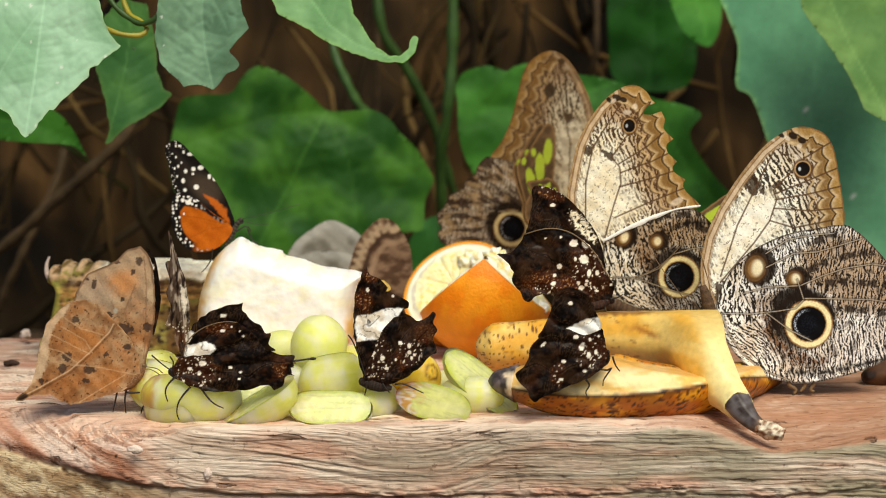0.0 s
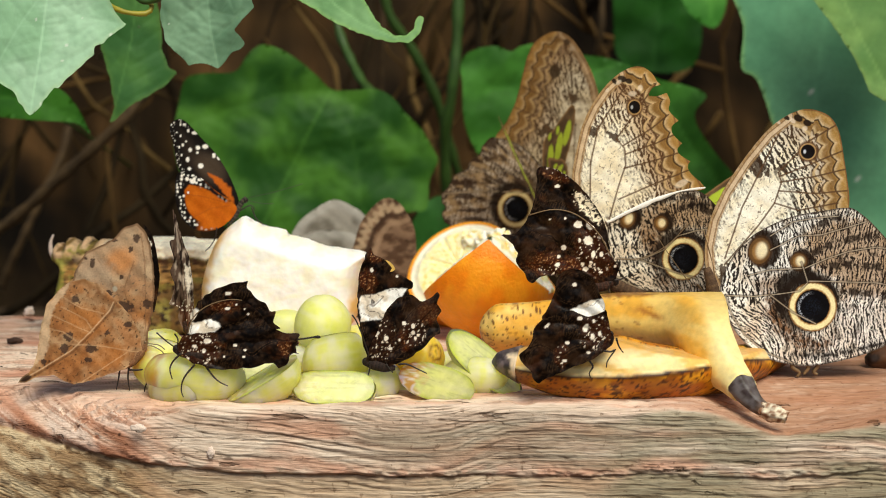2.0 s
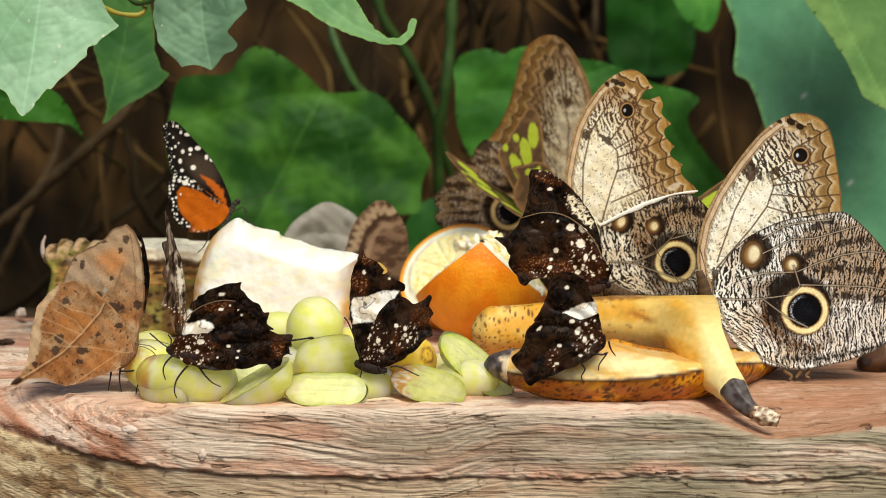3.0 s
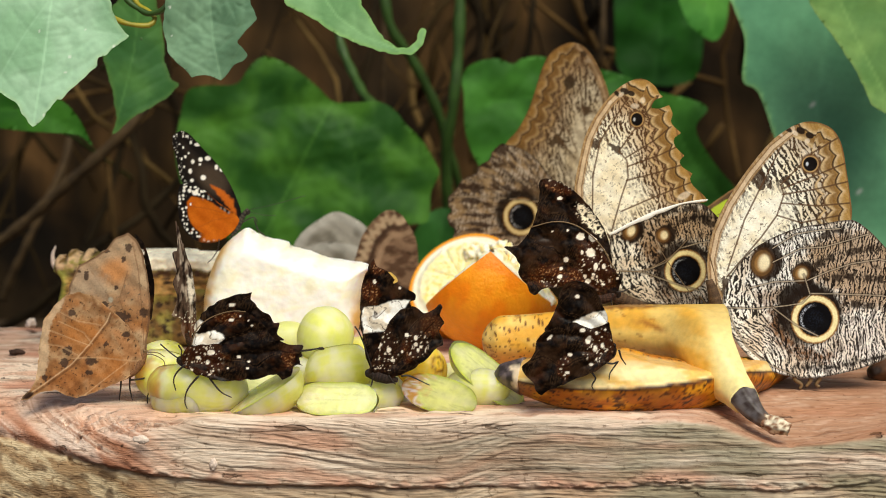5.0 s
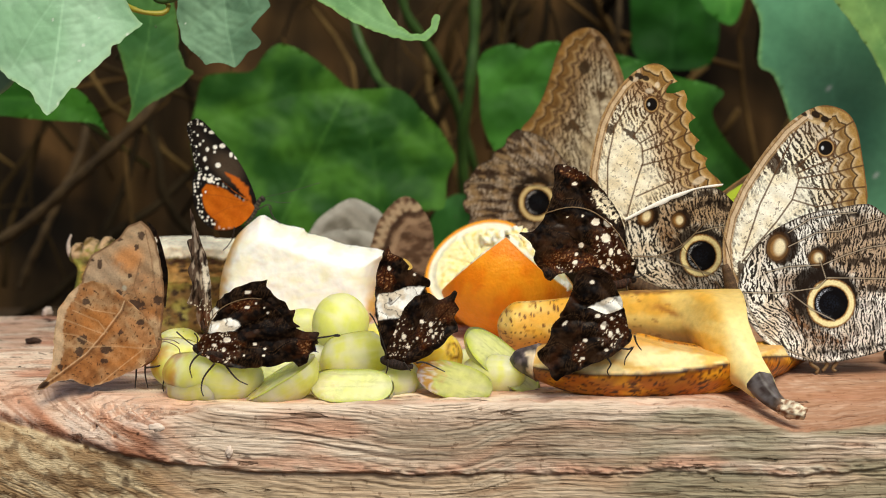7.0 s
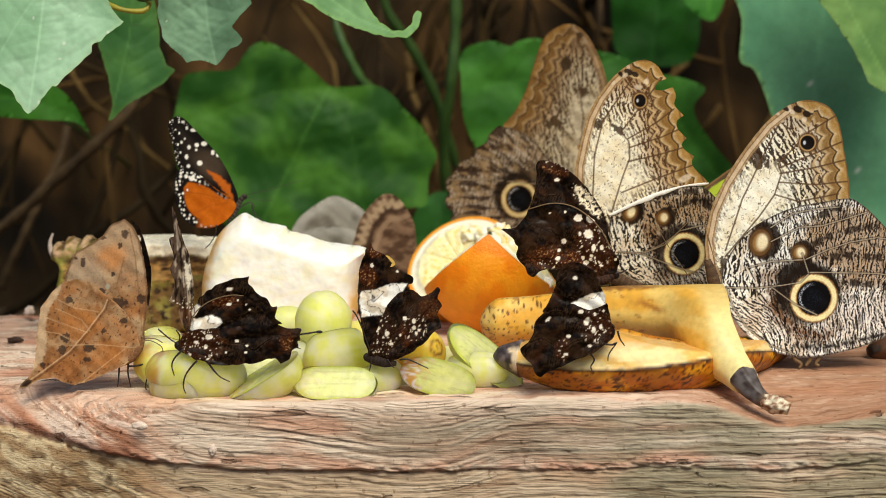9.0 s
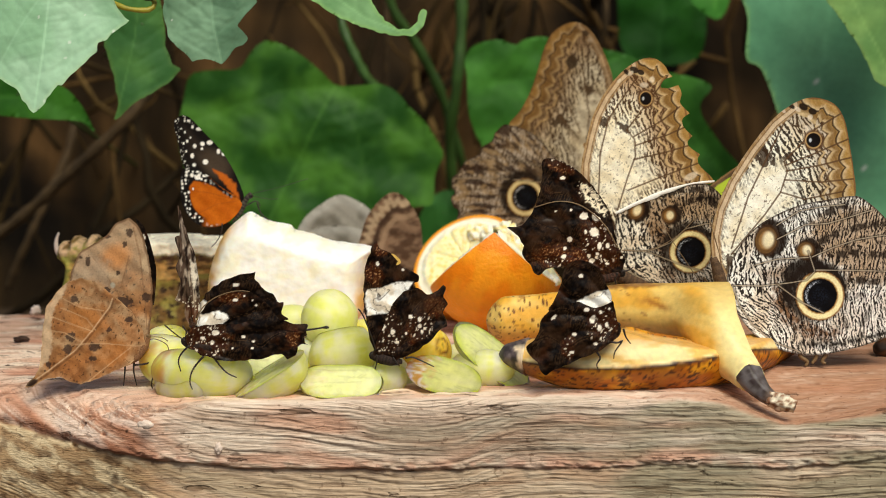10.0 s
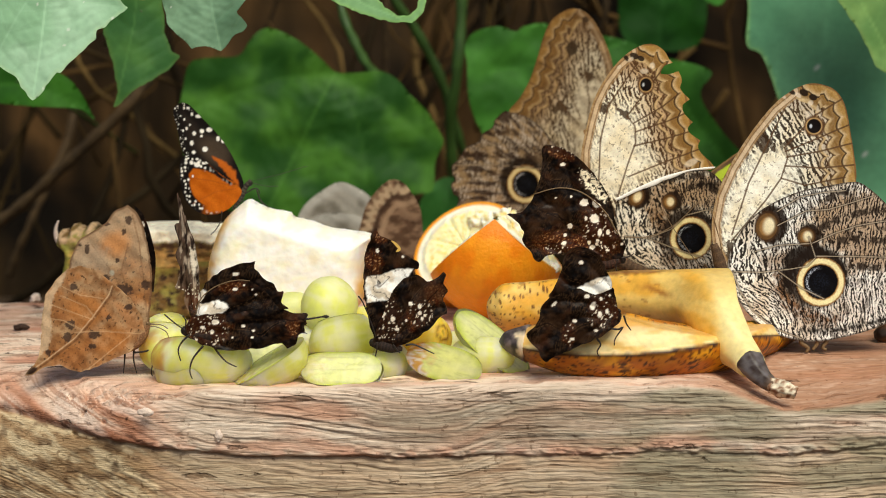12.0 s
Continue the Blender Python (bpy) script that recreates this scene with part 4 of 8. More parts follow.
def orange_piece(centre, radius, cuts, label, turn=(0, 0, 0), torn=()):
    """A piece of a sphere cut by planes (point, normal): peel outside, pith and pulp on the cuts."""
    o = thing("orange_piece", Matrix.Translation(centre) @ pose(0, 0, 0, *turn), label, "orange", "fruit on the board")
    bm = bmesh.new()
    bmesh.ops.create_icosphere(bm, subdivisions=6, radius=radius)
    for v in bm.verts:
        v.co *= 1 + 0.012 * noise.noise(v.co * 60)
    me = None
    for co_, no in cuts:
        bmesh.ops.bisect_plane(bm, geom=bm.verts[:] + bm.edges[:] + bm.faces[:], plane_co=co_, plane_no=no, clear_outer=True)
    me = bpy.data.meshes.new("peel")
    bm.to_mesh(me)
    me.shade_smooth()
    q = coords(me)
    paint_mesh(me, mix(np.tile(C(243, 138, 6), (len(q), 1)), C(248, 158, 24), sstep(0.4, 0.6, fbm(q[:, 0] * 70, q[:, 2] * 70 + q[:, 1] * 50, 3, 4))))
    part("peel", me, M_ORANGE, o)
    bm.free()
    # the cut faces, each a grid clipped to the piece
    for i, (co_, no) in enumerate(cuts):
        no, co_ = Vector(no).normalized(), Vector(co_)
        ax = no.cross(Vector((0, 1, 0.3))).normalized()
        ay = no.cross(ax)
        h = no.dot(co_)
        rc = math.sqrt(max(radius ** 2 - h * h, 1e-9))
        th, rr = np.linspace(0, 2 * np.pi, 121), np.linspace(0.001, 1, 46)
        R, F = np.meshgrid(rr, th, indexing="ij")
        lobes = np.abs(np.sin(F * 5 + 0.4))
        dome = 0.0014 * sstep(0.0, 0.35, lobes) * sstep(0.86, 0.75, R) * sstep(0.05, 0.2, R) + 0.0014 * (fbm(R * 7 * np.cos(F), R * 7 * np.sin(F), 3, i + 3) - 0.5) * sstep(0.97, 0.85, R)
        w = np.array(no * h)[None] + (R * rc * np.cos(F)).reshape(-1, 1) * np.array(ax) + (R * rc * np.sin(F)).reshape(-1, 1) * np.array(ay) + dome.reshape(-1, 1) * np.array(no)
        f = grid_faces(*R.shape)
        ok = np.ones(len(w), bool)
        for j, (c2, n2) in enumerate(cuts):
            if j != i:
                n2 = Vector(n2).normalized()
                ok &= w @ np.array(n2) < n2.dot(Vector(c2)) + 0.0002
        f = f[ok[f].all(1)]
        used, inv = np.unique(f, return_inverse=True)
        Rv, Fv, lb = R.ravel()[used], F.ravel()[used], lobes.ravel()[used]
        n = len(used)
        c = mix(np.tile(C(255, 244, 196), (n, 1)), C(254, 226, 138), sstep(0.4, 0.75, fbm(Rv * 9, Fv * 9, 2, i)))
        c = mix(c, C(254, 244, 214), 0.7 * sstep(0.12, 0.05, lb))
        c = mix(c, C(254, 246, 220), sstep(0.74, 0.80, Rv))
        c = mix(c, C(244, 160, 40), sstep(0.915, 0.95, Rv))
        part("cut_face", np_mesh("cut_face", w[used], inv.reshape(f.shape), c), M_PULP, o, "wet pale orange pulp with white pith")
    for k, (c, r) in enumerate(torn):
        bm = bmesh.new()
        bmesh.ops.create_icosphere(bm, subdivisions=4, radius=1)
        for v in bm.verts:
            v.co = Vector(c) - Vector(centre) + v.co * r * (1 + 0.5 * noise.noise(v.co * 1.8 + Vector((k, 0, 0))) + 0.2 * noise.noise(v.co * 5))
        me = bpy.data.meshes.new("torn_pulp")
        bm.to_mesh(me)
        bm.free()
        me.shade_smooth()
        q = coords(me)
        paint_mesh(me, mix(np.tile(C(254, 246, 224), (len(q), 1)), C(250, 222, 150), sstep(0.5, 0.7, fbm(q[:, 0] * 300, q[:, 2] * 300, 2, k))))
        part("torn_pulp", me, M_PULP, o, "torn white pith and pulp")
    return o


def pillow(name, outline, thick, soft, cell, paint, relief=0.0, seed=0):
    """A rounded slab: front and back sheets that meet along the outline."""
    def front(u, v, d):
        return -thick * np.sqrt(1 - (1 - np.clip(d / soft, 0, 1)) ** 2) - relief * (fbm(u * 0.12, v * 0.12, 3, seed) - 0.5) * sstep(0, 3, d)

    def back(u, v, d):
        return thick * np.sqrt(1 - (1 - np.clip(d / soft, 0, 1)) ** 2)

    return sheet(name, outline, cell, paint, front), sheet(name, outline, cell * 2, paint, back)


def make_pineapple():
    t = thing("pineapple_chunk", pose(-0.0638, 0.1150, 0.0068, 0, 0, 0), "thick wet chunk of pale yellow pineapple flesh", "pineapple", "fruit on the board")

    def paint(u, v, d):
        c = mix(np.tile(C(255, 252, 240), (u.size, 1)), C(254, 247, 222), sstep(0.45, 0.7, fbm(u * 0.09, v * 0.16, 3, 2)))
        c = mix(c, C(226, 176, 72), 0.9 * sstep(5.0, 0.5, d + 4 * (fbm(u * 0.2, v * 0.2, 2, 7) - 0.5)) * np.maximum(sstep(-20, -28, u), sstep(22, 28, u) * sstep(26, 14, v)))
        c = mix(c, C(206, 178, 134), 0.14 * sstep(0.58, 0.72, fbm(u * 0.10 + 5, v * 0.35, 3, 4)) * sstep(16, 22, v) * sstep(34, 28, v))
        return c

    out = [(-35.1, 19.5), (-32.5, 30.4), (-27.6, 40.9), (-19.9, 48.1), (-16.0, 50.0), (-11.7, 47.6), (-6.4, 45.7), (0.8, 44.2), (2.2, 42.3), (9.9, 40.4), (17.6, 37.5), (27.2, 36.0), (35.4, 34.1), (33.2, 29.2), (31.5, 19.5), (30.5, 6.1), (19.3, -1.5), (-9.7, -2.0), (-31.0, -1.0), (-34.7, 7.3)]
    f, b = pillow("flesh_front", out, 18, 9, 0.6, paint, 1.3, 3)
    part("flesh_front", f, M_PULP, t)
    part("flesh_back", b, M_PULP, t)
    r = thing("pineapple_slice", pose(-0.1358, 0.1650, 0.0018, 0, 0, 0), "cut pineapple slice with rough green and brown rind", "pineapple", "fruit on the board")

    def paint2(u, v, d):
        c = mix(np.tile(C(120, 92, 50), (u.size, 1)), C(146, 136, 66), sstep(0.4, 0.65, fbm(u * 0.14, v * 0.14, 3, 12)))
        c = mix(c, C(52, 34, 22), sstep(0.52, 0.68, fbm(u * 0.22, v * 0.3, 3, 22)))
        h = v + 2.6 * (fbm(u * 0.25, v * 0.2, 2, 5) - 0.5)
        c = mix(c, C(196, 150, 84), 0.8 * sstep(21, 23, h) * sstep(31, 29, h) * sstep(0.40, 0.55, fbm(u * 0.12, v * 0.5, 3, 15)))
        c = mix(c, C(74, 44, 24), 0.85 * np.exp(-((h - 31.2) / 1.3) ** 2))
        c = mix(c, C(255, 246, 220), sstep(32.4, 34, h) * sstep(-14, -6, u))
        c = mix(c, C(214, 178, 138), 0.8 * sstep(31, 35, h) * sstep(-6, -14, u) * sstep(0.40, 0.55, fbm(u * 0.3, v * 0.3, 2, 17)))
        c = mix(c, C(150, 156, 60), 0.8 * sstep(-26, -30, u) * sstep(16, 8, v))
        c = mix(c, C(168, 168, 74), 0.8 * sstep(-25, -30, u) * sstep(0.4, 0.6, fbm(u * 0.2, v * 0.12, 2, 31)))
        return c

    out = [(-33.1, -0.5), (-33.8, 12.8), (-31.0, 27.1), (-34.5, 31.7), (-32.9, 37.9), (-29.3, 36.8), (-27.3, 40.4), (-22.7, 38.4), (-19.1, 40.9), (-15.6, 38.4), (-12.1, 39.9), (-6.5, 37.9), (-2.0, 39.4), (8.2, 40.4), (20.8, 40.4), (33.5, 39.4), (43.6, 37.3), (44.4, 17.9), (43.2, -0.5)]
    f, b = pillow("rind_front", out, 17, 3.0, 0.7, paint2, 4.0, 9)
    part("rind_front", f, M_RIND, r)
    part("rind_back", b, M_RIND, r)
    sp = resample([(-31.2, 31.2, 0), (-34.2, 33.8, 0), (-34.9, 38.4, 0), (-33.5, 42.4, 0)], 14)
    sp = np.stack([sp[:, 0], np.full(14, -6.0), sp[:, 1]], 1) / 1000
    part("spine", tube("spine", sp, np.linspace(0.0017, 0.0004, 14), 8), M_PALE, r, "pale curved spine of the rind")


make_lower_banana()
make_upper_banana()
orange_piece((0.0248, 0.1420, 0.0308), 0.0312, [((0.002, 0, 0.0125), (-0.60, 0.18, 0.79)), ((0.0045, 0, 0.0125), (0.66, -0.06, 0.72))], "thick wedge of orange with its bright peel outward",
             torn=[((0.0280, 0.1350, 0.0450), 0.0042), ((0.0319, 0.1340, 0.0426), 0.0046), ((0.0350, 0.1320, 0.0389), 0.0044), ((0.0377, 0.1300, 0.0337), 0.0034), ((0.0435, 0.1280, 0.0271), 0.0026), ((0.0489, 0.1280, 0.0236), 0.0026)])
orange_piece((0.0135, 0.1850, 0.0238), 0.0265, [((-0.001, -0.003, 0.002), (-0.36, -0.66, 0.66)), ((0.022, 0, 0), (1, 0.2, 0.1))], "piece of orange with the wet cut face up",
             torn=[((0.0171, 0.1900, 0.0374), 0.0040), ((0.0227, 0.1820, 0.0378), 0.0042)])
make_pineapple()
b_end = thing("banana_end", pose(0, 0, 0), "dark brown overripe banana end on the board", "banana", "fruit on the board")
me, co, s, up, fr = ring_banana("peel", [(0.1757, 0.0620, 0.0027), (0.1852, 0.0660, 0.0049), (0.1975, 0.0700, 0.0070), (0.2159, 0.0700, 0.0070)], [0.002, 0.0075, 0.0095, 0.0098], 40, 24)
paint_mesh(me, mix(np.tile(C(92, 60, 36), (len(co), 1)), C(46, 30, 22), sstep(0.45, 0.65, fbm(co[:, 0] * 120, co[:, 2] * 160, 3, 3))))
part("peel", me, M_PEEL, b_end)


# ---------------------------------------------------------------- butterflies: shared parts
def along(u, v, pts):
    """Distance to a polyline and the length along it."""
    best, arc, s0 = np.full(u.shape, 1e9), np.zeros(u.shape), 0.0
    for (ax, ay), (bx, by) in zip(pts[:-1], pts[1:]):
        dx, dy = bx - ax, by - ay
        ln = math.hypot(dx, dy) + 1e-9
        t = np.clip(((u - ax) * dx + (v - ay) * dy) / ln ** 2, 0, 1)
        d = np.hypot(u - ax - t * dx, v - ay - t * dy)
        k = d < best
        best[k], arc[k] = d[k], (s0 + t * ln)[k]
        s0 += ln
    return best, arc


def hair(u, v, angle, width, length, seed):
    """Fine wavy hairlines that run along angle (degrees, may vary from point to point): noise smeared along its flow."""
    bend = 60 * (fbm(u * 0.13, v * 0.13, 2, seed + 50) - 0.5) + 50 * (fbm(u * 0.4, v * 0.4, 1, seed + 60) - 0.5)
    a = np.radians(angle + bend)
    ca, sa = np.cos(a), np.sin(a)
    out = 0.0
    for k in range(-5, 6):
        d = 0.1 * k * length
        out = out + vnoise((u + ca * d) / width, (v + sa * d) / width, seed)
    return 0.5 + 4.2 * (out / 11 - 0.5)


def put_eye(c, u, v, spot, seed=0, halo=1.38, dim=1.0):
    r = ell(u, v, spot) * (1 + 0.05 * (fbm(u * 0.9, v * 0.9, 2, seed) - 0.5))
    off = (spot[0] - 0.16 * spot[2], spot[1] + 0.18 * spot[3], spot[2] * halo, spot[3] * halo)
    c = mix(c, C(34, 25, 20), 0.92 * sstep(1.05, 0.82, ell(u, v, off)))
    c = mix(c, C(150, 108, 62), sstep(1.06, 1.0, r))
    c = mix(c, C(244, 232, 178) * dim, sstep(1.0, 0.95, r))
    c = mix(c, C(176, 132, 76), sstep(0.80, 0.74, r))
    c = mix(c, C(12, 11, 14), sstep(0.75, 0.70, r))
    glint = sstep(0.09, 0.0, np.abs(r - 0.58)) * sstep(0.1, -0.35, (u - spot[0]) / spot[2]) * sstep(0.45, 0.6, fbm(u * 2.5, v * 2.5, 2, seed + 3))
    c = mix(c, C(206, 214, 232), 0.85 * glint)
    return mix(c, C(40, 48, 66), 0.3 * sstep(0.5, 0.2, r) * sstep(0.4, 0.7, fbm(u * 1.4, v * 1.4, 2, seed + 9)))


def owl_fore(costa, margin, veins, field, patches=(), eye=None, dabs=(), darks=(), seed=0, stripe=0.0, fresh=1.0, dull=0.0, warm=0.4, line=(44, 29, 17)):
    """Underside of a large owl butterfly's forewing: cream field, zebra lines, tan scalloped margin."""
    def paint(u, v, d):
        n = u.size
        dm, s = along(u, v, margin)
        dc, _ = along(u, v, costa)
        c = mix(np.tile(C(255, 251, 234), (n, 1)), C(248, 238, 212), sstep(0.4, 0.7, fbm(u * 0.12, v * 0.12, 2, seed)))
        inner = region(u, v, field, 4, 4, seed + 2)
        sq = hair(u, v, stripe, 0.92, 4.6, seed + 7)
        lines = np.abs(fbm(u * 0.34, v * 0.34, 3, seed + 12) - 0.5)
        few = sstep(0.034, 0.012, lines) * sstep(0.50, 0.60, fbm(u * 0.42, v * 0.42, 2, seed + 33))
        few = np.maximum(few, 0.7 * sstep(0.74, 0.82, fbm(u * 0.55, v * 0.55, 2, seed + 37)))
        c = mix(c, C(84, 58, 36), 0.85 * few * inner)
        c = mix(c, C(190, 156, 116), (1 - inner) * warm * sstep(24, 10, dm))
        c = mix(c, C(*line), (1 - inner) * 0.97 * sstep(0.42, 0.60, sq))
        c = mix(c, C(112, 78, 46), (1 - inner) * 0.30 * sstep(17, 9, dm))
        for p in patches:
            c = mix(c, C(62, 44, 30), 0.92 * sstep(1.15, 0.95, ell(u, v, p) + 2.6 * (fbm(u * 0.42, v * 0.42, 3, seed + 4) - 0.5)))
        # scalloped tan band along the outer margin
        k = np.abs(np.sin(np.pi * s / 7.2))
        e1, e2, e3 = 3.0 + 1.9 * k, 7.4 + 2.8 * k, 11.0 + 2.6 * k
        top = sstep(0.0, 9.0, s)
        band = sstep(0.3, -0.3, dm - e2)
        tanc = mix(np.tile(C(186, 146, 80), (n, 1)), C(240, 216, 174), sstep(e1 - 2.5, e1, dm) * sstep(e1 + 0.2, e1 - 0.2, dm))
        tanc = mix(tanc, C(120, 86, 46), 0.85 * sstep(e1, e1 + 1.2, dm))
        tanc = mix(tanc, C(238, 212, 164), 0.9 * sstep(e2 - 2.8, e2 - 0.6, dm))
        tanc = mix(tanc, C(150, 116, 66), 0.7 * fbm(u * 0.7, v * 0.7, 2, seed + 71))
        c = c + (tanc - c) * (0.93 * band)[:, None]
        c = mix(c, C(58, 38, 26), 0.9 * sstep(0.6, 0.25, np.abs(dm - e1)))
        c = mix(c, C(84, 56, 36), 0.8 * sstep(0.7, 0.25, np.abs(dm - e2)) * top)
        c = mix(c, C(214, 184, 136), 0.75 * sstep(0.9, 0.3, np.abs(dm - e3 + 0.9)) * top)
        c = mix(c, C(78, 54, 36), 0.7 * sstep(0.6, 0.2, np.abs(dm - e3)) * top)
        c = mix(c, C(120, 84, 52), 0.8 * sstep(0.6, 0.2, dm))
        for vn in veins:
            c = mix(c, C(92, 66, 44), 0.9 * sstep(0.46, 0.2, line_dist(u, v, vn)))
        # costa: fine lengthwise lines
        c = mix(c, C(172, 138, 94), 0.9 * sstep(3.8, 2.9, dc))
        c = mix(c, C(232, 210, 180), 0.6 * sstep(1.2, 0.5, np.abs(dc - 1.9)))
        c = mix(c, C(112, 80, 56), 0.7 * (sstep(0.26, 0.12, np.abs(dc - 0.8)) + sstep(0.26, 0.12, np.abs(dc - 2.7)) + 0.5 * sstep(0.26, 0.12, np.abs(dc - 3.6))))
        for p in darks:
            c = mix(c, C(36, 27, 22), 0.95 * sstep(1.05, 0.8, ell(u, v, p)))
        for p in dabs:
            c = mix(c, C(240, 226, 206), 0.6 * sstep(1.1, 0.7, ell(u, v, p)))
        if dull:
            c = mix(c, C(142, 118, 82), np.full(n, dull * 0.8))
            c = mix(c, C(84, 62, 44), 1.7 * dull * sstep(0.46, 0.60, fbm(u * 0.10, v * 0.20, 3, seed + 91)))
        if eye:
            r = ell(u, v, eye)
            c = mix(c, C(96, 66, 42), 0.9 * sstep(1.9, 1.5, r))
            c = mix(c, C(196, 158, 106), 0.8 * sstep(1.42, 1.3, r))
            c = mix(c, C(22, 17, 16), sstep(1.22, 1.08, r))
            c = mix(c, C(210, 214, 224), 0.9 * sstep(0.42, 0.2, ell(u, v, (eye[0] - 0.5 * eye[2], eye[1], eye[2] * 0.7, eye[3]))))
        return c * fresh
    return paint


def owl_hind(eyes, big, veins, flow, tints, seed=0, fresh=1.0, ink=(), rows=(), dull=0.0):
    """Underside of the hindwing: black and white hairlines along flow(u, v), tinted fields (polygon, colour, amount),
    dashed dark rows and the great eyespot."""
    def paint(u, v, d):
        n = u.size
        hl = hair(u, v, flow(u, v), 0.66, 4.4, seed)
        bold = sstep(24, 12, np.abs(u)) * sstep(-6, 2, v)
        hl = hl + (hair(u, v, flow(u, v), 0.95, 5.0, seed + 2) - hl) * bold
        fine = hair(u, v, flow(u, v), 0.50, 2.4, seed + 5)
        c = mix(np.tile(C(255, 252, 246), (n, 1)), C(234, 222, 206), sstep(0.4, 0.7, fbm(u * 0.10, v * 0.10, 2, seed + 25)))
        for pts, colour, amount in tints:
            c = mix(c, colour, amount * region(u, v, pts, 3.2, 3.0, seed + 5))
        c = mix(c, C(22, 15, 12), 0.98 * sstep(0.47, 0.59, hl))
        c = mix(c, C(48, 36, 28), 0.25 * sstep(0.52, 0.75, fine))
        for pts in rows:
            dl, s = along(u, v, pts)
            wob = 2.0 * (fbm(u * 0.3, v * 0.3, 2, seed + 31) - 0.5)
            c = mix(c, C(36, 26, 20), 0.9 * sstep(1.9, 0.9, np.abs(dl + wob)) * sstep(0.40, 0.56, fbm(s * 0.42, dl * 0.2, 2, seed + 35)))
        blot = sstep(0.60, 0.72, fbm(u * 0.24, v * 0.16, 3, seed + 45)) * sstep(10, 26, np.hypot(u, v))
        c = mix(c, C(46, 34, 26), 0.6 * blot)
        for p in ink:
            c = mix(c, C(26, 19, 15), 0.96 * region(u, v, p, 1.4, 1.6, seed + 75))
        if dull:
            c = mix(c, C(138, 116, 90), np.full(n, dull))
            ang, rad = np.arctan2(v - 4, 4 - u), np.hypot(u - 4, v - 4)
            c = mix(c, C(58, 42, 33), 0.9 * sstep(0.47, 0.60, fbm(ang * 16, rad * 0.10, 3, seed + 91)) * sstep(20, 30, rad))
            c = mix(c, C(188, 164, 128), 0.6 * sstep(0.54, 0.66, fbm(ang * 18, rad * 0.12, 3, seed + 95)) * sstep(20, 30, rad))
        for p in eyes:
            c = mix(c, C(34, 23, 16), 0.97 * sstep(1.65, 1.3, ell(u, v, (p[0] + 0.45 * p[2], p[1] + 0.1 * p[3], *p[2:])) + 0.4 * (fbm(u * 0.5, v * 0.5, 2, seed + 85) - 0.5)))
            c = mix(c, C(150, 112, 66), sstep(1.05, 0.95, ell(u, v, p)))
            c = mix(c, C(240, 228, 192), sstep(0.85, 0.35, ell(u, v, (p[0] + 0.22 * p[2], p[1] + 0.05 * p[3], 0.9 * p[2], *p[3:]))))
            c = mix(c, C(70, 46, 26), 0.7 * sstep(0.35, 0.15, np.abs(ell(u, v, p) - 0.95)))
        c = put_eye(c, u, v, big, seed)
        for vn in veins:
            dv = line_dist(u, v, vn)
            c = mix(c, C(30, 22, 18), 0.65 * sstep(0.85, 0.35, dv))
            c = mix(c, C(190, 174, 152), 0.75 * sstep(0.26, 0.10, dv))
        c = mix(c, C(60, 46, 36), 0.8 * sstep(0.9, 0.3, d))
        return c * fresh
    return paint


def wave(amp, seed, scale=0.05):
    def bulge(u, v, d):
        return amp * 2 * (fbm(u * scale, v * scale, 2, seed) - 0.5) + amp * 0.16 * np.sin((u * 0.8 + v) * 0.9)
    return bulge


def crumple(amp, seed, fan=None):
    """Uneven sheet; with fan = (u, v) also pleated along veins that spread from that point."""
    def bulge(u, v, d):
        w = 2.6 * amp * (fbm(u * 0.08, v * 0.08, 3, seed) - 0.5) + 0.9 * amp * (fbm(u * 0.25, v * 0.25, 2, seed + 1) - 0.5)
        if fan:
            du, dv = u - fan[0], v - fan[1]
            aa = np.arctan2(dv, du) + 0.5 * (fbm(u * 0.06, v * 0.06, 2, seed + 14) - 0.5)
            rr = np.hypot(du, dv)
            w = w - amp * 1.1 * np.abs(np.sin(aa * 7.5)) * sstep(2, 14, rr)
        return w
    return bulge


def head(t, u, v, r, mat, eye_mat, y=0.75):
    """Round head with two eyes."""
    bm = bmesh.new()
    bmesh.ops.create_icosphere(bm, subdivisions=3, radius=r / 1000, matrix=Matrix.Translation((u / 1000, y / 1000, v / 1000)) @ Matrix.Diagonal((1, 0.9, 1.1, 1)))
    me = bpy.data.meshes.new("head")
    bm.to_mesh(me)
    bm.free()
    me.shade_smooth()
    hd = part("head", me, mat, t)
    for side in (-1, 1):
        bm = bmesh.new()
        bmesh.ops.create_icosphere(bm, subdivisions=2, radius=0.55 * r / 1000, matrix=Matrix.Translation((u / 1000, (y + side * 0.62 * r) / 1000, (v + 0.25 * r) / 1000)))
        me = bpy.data.meshes.new("eye")
        bm.to_mesh(me)
        bm.free()
        me.shade_smooth()
        part("eye", me, eye_mat, hd, "glossy round eye")


def butterfly(name, m, label, wings, mat, cell, group="butterflies on the fruit", far_gap=1.5):
    """Closed wings in the thing's x-z plane. wings: (part name, outline, paint, y, bulge). The far pair lies behind."""
    t = thing(name, m, label, "butterfly", group)
    made = []
    for nm, outline, paint, y, bulge in wings:
        made.append(part(nm, sheet(nm, outline, cell, paint, bulge, y), mat, t))
    for nm, outline, paint, y, bulge in wings:
        made.append(part(nm, sheet(nm, outline, max(cell * 2.5, 0.9), paint, bulge, far_gap - y), mat, t))
    return t, made


